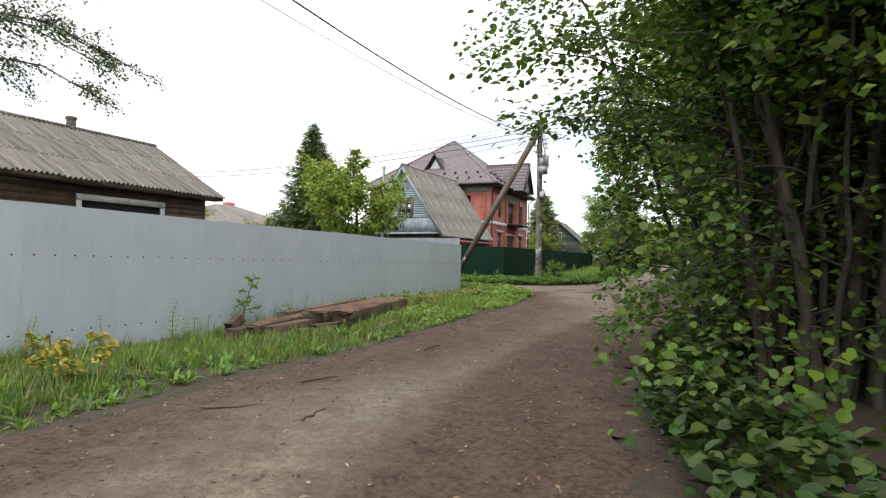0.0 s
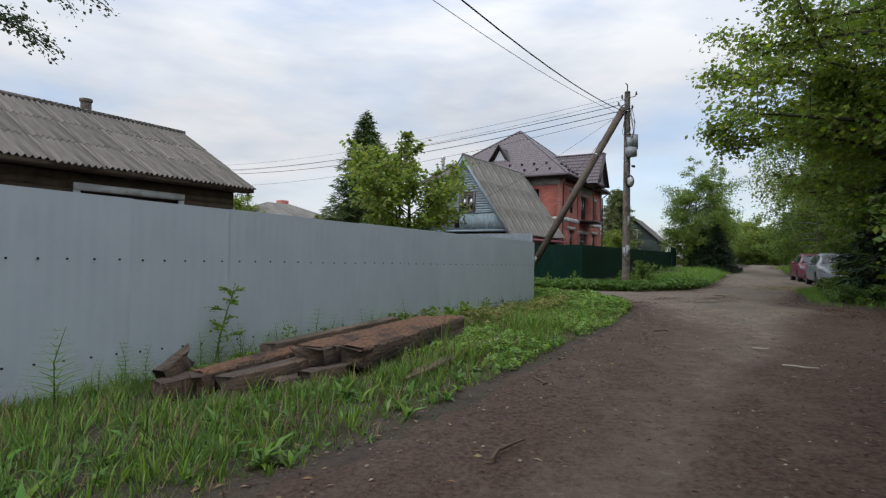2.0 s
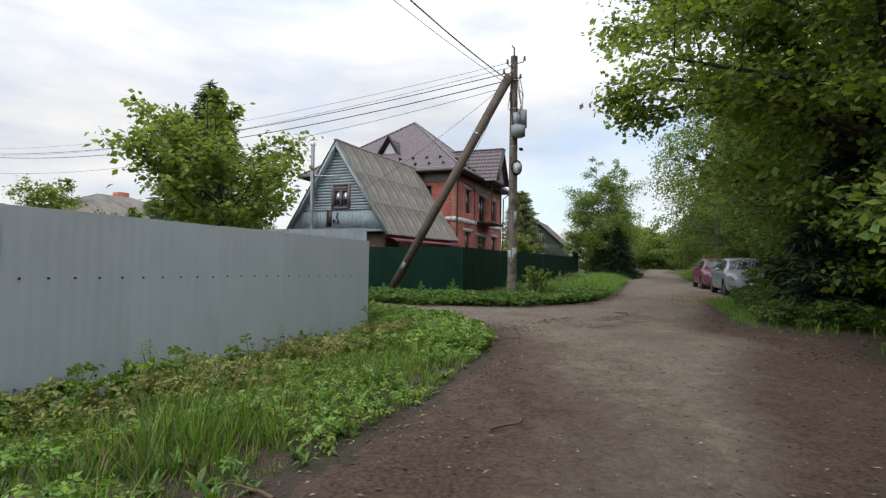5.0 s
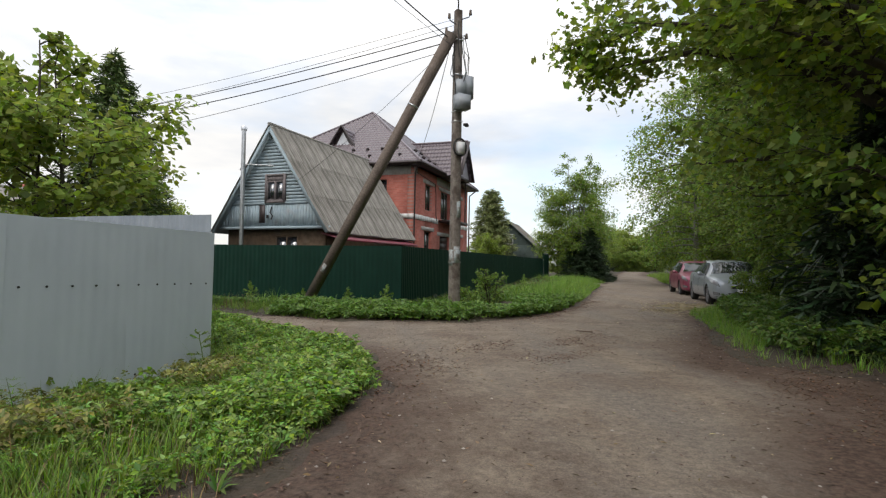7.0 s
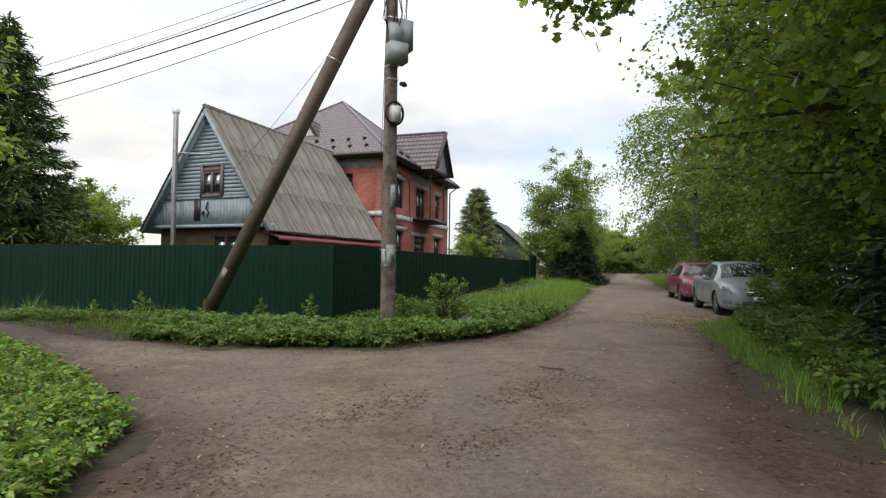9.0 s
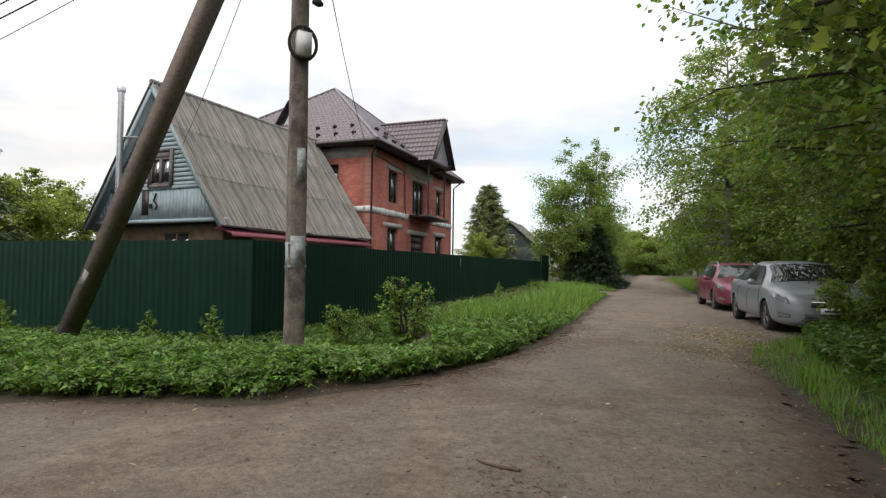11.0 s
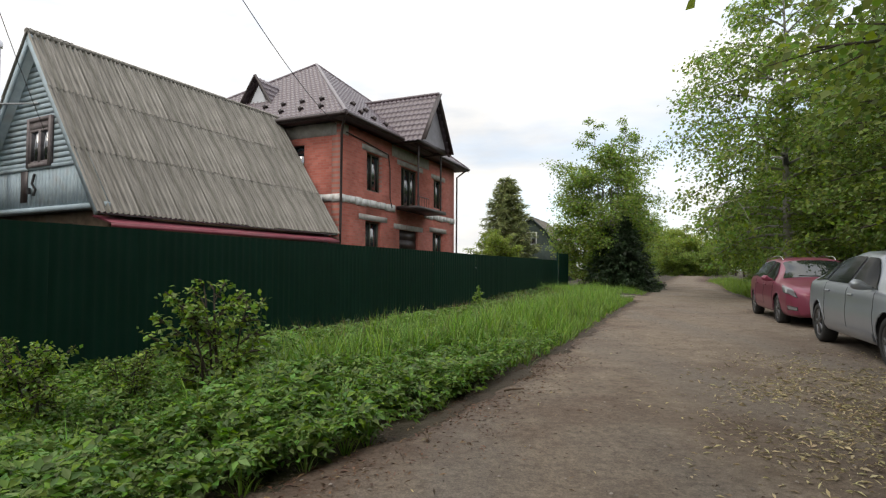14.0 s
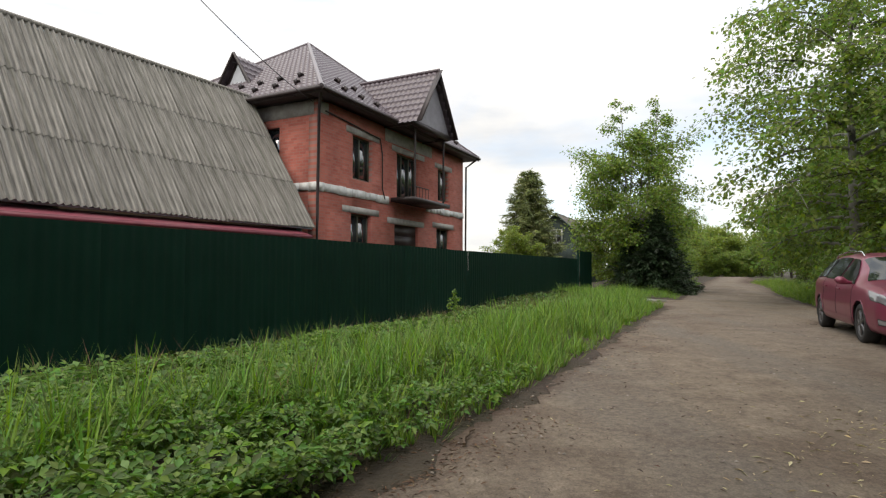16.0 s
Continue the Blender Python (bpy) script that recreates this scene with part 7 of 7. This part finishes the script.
    if rails:
        for sd in (1, -1):
            part("roof_rail", MB().tube([surf(0.25, 5.25) * (1, sd, 1), surf(0.1, 5.25) * (1, sd, 1) + (0, 0, 0.07), surf(-0.8, 5.25) * (1, sd, 1) + (0, 0, 0.075), surf(-1.7, 5.25) * (1, sd, 1) + (0, 0, 0.07), surf(-1.85, 5.25) * (1, sd, 1)], 0.018, 6), M_CHROME, car, "bright roof rail", True)
    else:
        part("aerial", MB().tube([(-0.2, 0, 1.48), (-0.32, 0, 1.60)], 0.006, 5), M_PLASTIC, car)
    # wheels
    for xw in (1.40, -1.45):
        for sd in (1, -1):
            wh = new("wheel")
            wh.parent = car
            wh.matrix_basis = pose(xw, 0.80 * sd, 0.325, 0, 0, 0 if sd > 0 else 180)
            th = np.linspace(0, 2 * np.pi, 29)
            prof = [(-0.11, 0.22), (-0.11, 0.29), (-0.09, 0.32), (0.0, 0.328), (0.08, 0.32), (0.105, 0.295), (0.105, 0.225), (0.09, 0.215)]
            gg = np.array([[(r * math.cos(t), y, r * math.sin(t)) for y, r in prof] for t in th])
            part("tyre", MB().grid(gg), M_BLACK, wh, smooth=True)
            rim = MB()
            rp = [(0.09, 0.222), (0.10, 0.21), (0.07, 0.19), (0.03, 0.185)]
            rim.grid(np.array([[(r * math.cos(t), y, r * math.sin(t)) for y, r in rp] for t in th]))
            for k in range(5):
                t = k * 2 * math.pi / 5
                for dt in (-0.16, 0.16):
                    rim.tube([(0.04 * math.cos(t), 0.085, 0.04 * math.sin(t)), (0.20 * math.cos(t + dt), 0.075, 0.20 * math.sin(t + dt))], (0.026, 0.018), 5)
            rim.tube([(0, 0.05, 0), (0, 0.10, 0)], 0.05, 12)
            part("rim", rim, M_RIM, wh)
            part("brake_disc", MB().tube([(0, 0.0, 0), (0, 0.02, 0)], 0.20, 20), M_PLASTIC, wh)
            arch = MB()
            ta = np.linspace(-0.25, math.pi + 0.25, 18)
            gg = np.array([[(0.375 * math.cos(t), y, 0.005 + 0.375 * math.sin(t)) for y in (-0.3, 0.10)] for t in ta])
            arch.grid(gg)
            part("arch_liner", arch, M_PLASTIC, wh)
            lip = np.array([(0.372 * math.cos(t), 0, 0.005 + 0.372 * math.sin(t)) for t in np.linspace(0.02, math.pi - 0.02, 22)])
            for q_ in lip:
                best = min(np.linspace(0.9, 4.0, 40), key=lambda s: abs(surf(xw + q_[0] * (1 if sd > 0 else -1), s)[2] - (q_[2] + 0.325)))
                q_[1] = surf(xw + q_[0] * (1 if sd > 0 else -1), best)[1] - 0.80 - 0.004
            part("arch_lip", MB().tube(lip, 0.009, 6, False), body_mat, wh, smooth=True)
    return car


CAR_A = math.degrees(math.atan2(-2.93, -1.06))
make_car("silver liftback car parked on the road's edge", paint("silver_paint", (0.27, 0.295, 0.325), 0.34, 0.35), False, pose(14.39, 29.56, 0.0, 0, 0, CAR_A), False)
make_car("dark red estate car with roof rails", paint("red_paint", (0.195, 0.034, 0.066), 0.38, 0.2), True, pose(16.5, 35.3, 0.0, 0, 0, CAR_A), True)


# ---- timbers, litter and small plants ----
def timber(name, label, a, b, z, w, h, material, seed, group="old timbers", rise=0.0):
    """A weathered beam with chipped edges and uneven ends."""
    g = np.random.default_rng(seed)
    a, b = Vector((*a, z)), Vector((*b, z))
    L = (b - a).length
    n = 34
    xs = np.linspace(0, L, n)
    xs[0] += 0.02
    ring = np.array([(-0.5, -0.47), (-0.47, -0.5), (0.47, -0.5), (0.5, -0.47), (0.5, 0.44), (0.46, 0.5), (-0.46, 0.5), (-0.5, 0.44)])
    warp = np.cumsum(g.normal(0, 0.008, (n, 1, 2)), 0)
    G = np.zeros((n, 9, 3))
    for i, x in enumerate(xs):
        r = ring * (1 + g.normal(0, 0.010, ring.shape)) + warp[i]
        if g.uniform() < 0.30:
            c_ = g.choice((0, 2, 4, 6))
            r[c_:c_ + 2] *= g.uniform(0.72, 0.93)
        end = g.normal(0, 0.07, 8) if i in (0, n - 1) else np.zeros(8)
        p = np.column_stack([x + end, r[:, 0] * w, r[:, 1] * h])
        G[i] = np.vstack([p, p[:1]])
    mb = MB().grid(G[:, ::-1])
    for row, flip in ((0, False), (n - 1, True)):
        r = G[row, :8]
        c = r.mean(0)[None]
        mb.add(np.vstack([r, c]), [((i + 1) % 8, i, 8) if flip else (i, (i + 1) % 8, 8) for i in range(8)])
    ang = math.degrees(math.atan2(b[1] - a[1], b[0] - a[0]))
    rotten = material is M_RUSTWOOD
    ob = part(name, mb, M_OLDWOOD if rotten else material, None, label, m=pose(a[0], a[1], z, g.uniform(-4, 4), g.uniform(-0.6, 0.6) - math.degrees(math.atan2(rise, L)), ang))
    if rotten:
        # the crumbling upper layer, gnawed away along its edges
        na, nb = 90, 11
        A, B = np.meshgrid(np.linspace(0.03, L - 0.03, na), np.linspace(-0.5, 0.5, nb), indexing="ij")
        edge = np.abs(B) > 0.49
        Y = (B + edge * g.normal(0, 0.025, B.shape)) * w * 0.97 + np.repeat(warp[:, 0, 0], 3)[:na, None] * w
        Zt = h * (0.5 + np.repeat(warp[:, 0, 1], 3)[:na, None]) + 0.006 + 0.006 * wobble(A * 9, B * 4, 1.0, seed) + g.uniform(0, 0.010, B.shape) - edge * g.uniform(0.004, 0.030, B.shape)
        top = MB().grid(np.stack([A, Y, Zt], -1))
        for col in (0, nb - 1):
            lip = np.stack([A[:, col], Y[:, col], Zt[:, col]], -1)
            low = lip - np.array((0, 0, 0.03))
            top.grid(np.stack([low, lip] if col == 0 else [lip, low], 1))
        part("rotten_top", top, M_RUSTWOOD, ob, "crumbling reddish-brown top layer")
    return tagged(ob, category="timber", group=group)


timber("railway_sleeper", "old sleeper with a rotten reddish top", (-1.60, 8.50), (-0.84, 10.94), 0.145, 0.30, 0.19, M_RUSTWOOD, 1, rise=0.09)
timber("railway_sleeper", "old sleeper with a rotten reddish top", (-2.00, 8.42), (-1.14, 11.0), 0.155, 0.38, 0.18, M_RUSTWOOD, 2, rise=0.06)
timber("railway_sleeper", "dark weathered sleeper under the stack", (-1.52, 8.75), (-0.82, 10.82), -0.04, 0.22, 0.18, M_OLDWOOD, 3, rise=0.08)
timber("railway_sleeper", "dark weathered sleeper under the stack", (-1.93, 8.65), (-1.15, 10.9), -0.04, 0.25, 0.18, M_OLDWOOD, 4, rise=0.06)
timber("railway_sleeper", "dark old sleeper leaning on the stack", (-2.62, 8.9), (-1.72, 11.15), 0.09, 0.16, 0.18, M_OLDWOOD, 5, rise=0.08)
timber("railway_sleeper", "dark old sleeper at the back of the stack", (-2.45, 8.8), (-1.50, 10.9), -0.06, 0.25, 0.18, M_OLDWOOD, 6)
timber("railway_sleeper", "broken dark sleeper in the grass", (-2.48, 7.72), (-1.98, 8.75), 0.0, 0.22, 0.19, M_OLDWOOD, 7, rise=0.05)
timber("railway_sleeper", "broken dark sleeper in the grass", (-2.78, 7.85), (-2.10, 9.35), 0.0, 0.22, 0.19, M_RUSTWOOD, 8, rise=0.06)
timber("railway_sleeper", "dark sleeper half sunk in the ditch", (-2.70, 7.9), (-2.0, 9.3), -0.19, 0.40, 0.20, M_OLDWOOD, 14)
timber("timber_offcut", "short broken timber offcut", (-1.92, 8.12), (-1.68, 8.52), 0.0, 0.17, 0.16, M_OLDWOOD, 9)
timber("timber_offcut", "short broken timber offcut", (-2.98, 7.62), (-2.72, 8.05), -0.02, 0.16, 0.17, M_OLDWOOD, 10, rise=0.05)
timber("timber_offcut", "short broken timber offcut", (-2.12, 7.95), (-1.92, 8.4), -0.05, 0.16, 0.16, M_OLDWOOD, 15)
timber("timber_offcut", "splintered stump of rotten timber", (-3.02, 7.75), (-2.95, 8.0), 0.06, 0.13, 0.15, M_OLDWOOD, 16, rise=0.12)
timber("plank", "grey weathered plank lying in the grass", (-0.98, 8.3), (-0.20, 10.9), 0.045, 0.13, 0.035, M_BROWNWOOD, 11)
timber("plank", "dark board along the foot of the fence", tuple(fence_point(-11.6, 0.07)), tuple(fence_point(-8.9, 0.08)), -0.36, 0.06, 0.18, M_OLDWOOD, 12)
timber("plank", "dark board along the foot of the fence", tuple(fence_point(-14.9, 0.07)), tuple(fence_point(-11.7, 0.09)), -0.34, 0.06, 0.18, M_OLDWOOD, 13)


def stick(label, x, y, length, ang, seed, material=None):
    g = np.random.default_rng(seed)
    t = np.linspace(0, 1, 6)
    p = np.column_stack([t * length, np.cumsum(g.normal(0, 0.02, 6)), np.full(6, 0.012)])
    ob = part("stick", MB().tube(p, 0.010 * (1 - 0.5 * t) + 0.002, 5), material or M_BROWNWOOD, None, label, True, pose(x, y, 0.02, 0, 0, ang))
    return tagged(ob, category="stick", group="fallen sticks")


M_PALEWOOD = mat("pale_bare_wood", (0.30, 0.26, 0.21), (0.46, 0.42, 0.36), 8, 6, 0.9, 0, 0.3, 40)
stick("pale bare stick lying on the road", 2.72, 9.5, 0.32, -25, 1, M_PALEWOOD)
stick("pale bare stick lying on the road", 2.9, 10.6, 0.2, 10, 2, M_PALEWOOD)
for i, (x, y, l, a) in enumerate(((0.9, 10.9, 0.3, 150), (-0.2, 6.4, 0.4, 60), (-1.2, 4.7, 0.35, 30), (0.2, 8.2, 0.3, 100), (2.1, 12.0, 0.35, 60), (5.6, 23.2, 0.25, 20), (7.7, 25.7, 0.2, 70), (8.4, 27.2, 0.22, 50), (-1.7, 3.9, 0.4, 10), (9.0, 28.6, 0.35, 80), (6.4, 20.8, 0.3, 130), (-0.9, 3.6, 0.3, 70))):
    stick("thin brown twig lying on the dirt", x, y, l, a, 10 + i)


def litter(name, label, n, box, weight, size, seed, material, tmpl=DIAMOND, slim=0.5, flat=0.25):
    g = np.random.default_rng(seed)
    x, y = g.uniform(box[0], box[1], n), g.uniform(box[2], box[3], n)
    d = road_depth(x, y)
    k = (d > -0.3) & (g.uniform(0, 1, n) < weight(x, y, d))
    x, y, d = x[k], y[k], d[k]
    nrm = np.column_stack([g.normal(0, flat, len(x)), g.normal(0, flat, len(x)), np.ones(len(x))])
    ax = frames(nrm, g)
    ax[:, :, 0] *= slim * g.uniform(0.3, 1.3, len(x))[:, None]
    z = np.where(d > 0.05, road_z(x, y) - 0.035 * np.clip(1 - d / 0.3, 0, 1), ground_z(x, y)) + 0.006
    ob = part(name, MB().scatter(*tmpl, np.column_stack([x, y, z]), ax, size * g.uniform(0.4, 1.4, len(x)) ** 1.3), material, None, label, kind="stuff")
    return tagged(ob, category="litter")


CHIP = (np.array([(1, 0, 0.1), (0.2, 0.9, 0.0), (-0.8, 0.4, 0.05), (-0.5, -0.8, 0.0), (0.5, -0.7, 0.05), (0.05, 0.05, 0.6)]), np.array([(0, 1, 5), (1, 2, 5), (2, 3, 5), (3, 4, 5), (4, 0, 5)]))
litter("leaf_litter", "brown dead leaves and bark chips along the road's edges", 170000, (-6, 19, -2, 45), lambda x, y, d: np.exp(-np.clip(d, 0, 9) / 0.30) * 0.9 + 0.018 + 0.10 * (y < 20) * np.exp(-np.clip(d, 0, 9) / 1.2), 0.042, 81, L_DEAD)
L_FLECK = leaf_mat("pale_straw", (0.42, 0.35, 0.19), hue=0.03, val=0.4, trans=0.1, rough=0.8)
litter("straw_litter", "pale fallen catkins and straw on the dirt road", 60000, (-5, 18, -1, 40), lambda x, y, d: 0.03 * (d > 0) + 0.75 * np.exp(-(((x - 11.6) / 1.3) ** 2 + ((y - 26.8) / 2.6) ** 2)), 0.045, 82, L_FLECK, slim=0.33)
litter("catkin_litter", "yellowish fallen catkins beside the parked car", 42000, (9.2, 14.0, 24.0, 30.0), lambda x, y, d: (d > -0.1) * np.exp(-(((x - 0.55 * (y - 26.4) - 11.1) / 0.9) ** 2 + ((y - 26.9) / 1.9) ** 2)) * np.clip(0.6 + 1.2 * wobble(x, y, 2.0, 3.0), 0.1, 1), 0.055, 85, L_FLECK, slim=0.35)
SWATHS = [((2.9, 16.6), (3.4, 18.4)), ((3.4, 18.4), (4.6, 19.6)), ((4.9, 18.2), (6.4, 20.6)), ((0.9, 12.4), (2.4, 15.4)), ((6.6, 15.0), (8.3, 19.4)), ((5.9, 23.2), (7.6, 25.8)), ((7.6, 25.8), (9.2, 29.2))]


def near_swaths(x, y):
    best = np.full(np.shape(x), 9.0)
    for (x1, y1), (x2, y2) in SWATHS:
        dx, dy = x2 - x1, y2 - y1
        q = np.clip(((x - x1) * dx + (y - y1) * dy) / (dx * dx + dy * dy), 0, 1)
        best = np.minimum(best, np.hypot(x - x1 - q * dx, y - y1 - q * dy))
    return np.exp(-(best / 0.38) ** 2)


litter("leaf_litter", "reddish-brown leaf crumbs swept into bands on the dirt", 260000, (0, 10, 11, 30), lambda x, y, d: (d > 0) * near_swaths(x, y) * np.clip(0.45 + 0.9 * wobble(x, y, 2.4, 6.0), 0.05, 1), 0.034, 86, leaf_mat("reddish_leaf_crumb", (0.120, 0.066, 0.040), hue=0.02, val=0.55, trans=0.0, rough=0.9), slim=0.45)
M_PEBBLE = mat("pebbles", (0.12, 0.10, 0.085), (0.25, 0.22, 0.19), 20, 5, 0.9, 0, 0.2, 80, per_island=0.4)
litter("pebbles", "small grey and brown stones on the dirt road", 46000, (-5, 18, -1, 40), lambda x, y, d: 0.22 * (d > 0) + 0.3 * np.exp(-np.clip(d, 0, 9) / 0.5), 0.011, 83, M_PEBBLE, CHIP, slim=1.0, flat=0.1)
litter("bark_chips", "dark bark crumbs on the dirt road", 190000, (-5, 18, -1, 40), lambda x, y, d: (0.10 + 0.22 * (y < 16)) * (d > 0) + 0.6 * np.exp(-np.clip(d, 0, 9) / 0.5), 0.034, 84, leaf_mat("bark_crumb", (0.070, 0.042, 0.027), val=0.6, trans=0.0, rough=0.9), slim=0.32)
for i, (x, y, r) in enumerate(((5.9, 12.6, 0.035), (4.75, 10.5, 0.03), (6.1, 15.3, 0.04), (5.2, 9.2, 0.03), (3.9, 13.0, 0.02))):
    g_ = np.random.default_rng(300 + i)
    ob = part("stone", MB().scatter(*CHIP, [(x, y, 0.01)], np.eye(3)[None], r), M_CONCRETE, None, "small grey stone lying on the road")
    tagged(ob, category="stone", group="loose stones")


def horsetail(seed, h):
    g = np.random.default_rng(seed)
    stem = MB().tube([(0, 0, -0.02), (g.normal(0, 0.01), g.normal(0, 0.01), h * 0.6), (g.normal(0, 0.03), g.normal(0, 0.03), h)], (0.004, 0.003, 0.001), 4)
    pos, along = [], []
    for i in range(9):
        f = 0.25 + 0.7 * i / 8
        for k in range(9):
            a = k * 0.698 + i * 0.3
            pos.append((0, 0, h * f))
            along.append((math.cos(a), math.sin(a), 0.25))
    pos, along = np.array(pos), np.array(along)
    size = np.repeat(0.13 * (1.15 - np.linspace(0.25, 0.95, 9)), 9) + 0.02
    side = np.cross(along, (0, 0, 1.0))
    nrm = np.cross(side, along)
    return stem, MB().scatter(NEEDLE[0] * np.array((0.35, 1, 1)), NEEDLE[1], pos, frames(nrm, g, along), size * 1.3)


def small_plant(name, label, pair, foliage, x, y, rot, scale, group):
    t = thing(name, label, "plant", pose(x, y, float(ground_z(np.array(x), np.array(y))), 0, 0, rot), group)
    t.scale = (scale,) * 3
    part("stalk", pair[0], L_ELDER, t)
    part("leaves", pair[1], foliage, t)
    return t


ht = small_plant("horsetail", "feathery green horsetail in front of the fence", horsetail(1, 0.45), L_GRASS, -4.9, 5.9, 0, 1.0, "horsetails")
gh = np.random.default_rng(17)
for k in range(46):
    u = gh.uniform(-1, 9.5) if k < 38 else gh.uniform(9.5, 13)
    p = fence_point(u - 14.6, gh.uniform(0.10, 1.1))
    again(ht, p[0], p[1], gh.uniform(0, 360), gh.uniform(0.7, 1.55), "feathery green horsetail in front of the fence", z=float(ground_z(np.array(p[0]), np.array(p[1]))))
sap = plant("sapling", "thin weedy sapling beside the old timbers", "sapling", grow(0.95, 0.35, 0.24, round_profile, 9, 110, 0.045, DIAMOND, 91, 0.004, lean=(0.16, 0.1), rise=0.35, puff=0.05), L_LIME, L_LIME, -3.45, 9.35, z=on_ground(-3.45, 9.35), scale=1.1)
again(sap, -2.9, 10.1, 50, 0.5, "small weedy shoot beside the old timbers", z=on_ground(-2.9, 10.1))
again(sap, 0.75, 17.9, 110, 0.75, "thin shoot at the end of the grey fence", z=on_ground(0.75, 17.9))
again(sap, -0.5, 15.2, 200, 0.6, "thin shoot at the foot of the grey fence", z=on_ground(-0.5, 15.2))
yellow = plant("yellow_shrub", "small shrub with yellow leaves in the grass", "shrub", grow(0.5, 0.1, 0.28, oval_profile, 16, 260, 0.06, BROAD, 92, 0.006, stems=3, spread=0.12, rise=0.3, puff=0.05), L_LIME, L_YELLOW, -3.1, 4.55, 0, 0.9, z=on_ground(-3.1, 4.55))
weeds = plant("tall_weed", "leafy weed at the foot of the grey fence", "weed", grow(0.55, 0.1, 0.25, oval_profile, 10, 300, 0.075, DIAMOND, 93, 0.008, stems=4, spread=0.14, rise=0.5, puff=0.05), L_LIME, L_LIME, -1.2, 13.6, z=on_ground(-1.2, 13.6))
for k in range(28):
    u = gh.uniform(6.5, 14.3)
    p = fence_point(u - 14.6, gh.uniform(0.12, 0.8))
    again(weeds, p[0], p[1], gh.uniform(0, 360), gh.uniform(0.45, 0.95), "leafy weed at the foot of the grey fence", z=on_ground(p[0], p[1]))

slab = part("concrete_slab", MB().box(-1.2, 1.2, -0.45, 0.45, 0.0, 0.05), M_CEMENT, None, "worn pale concrete slab at the driveway", m=pose(14.6, 45.7, 0.02, 0, 0, 20))
tagged(slab, category="slab")
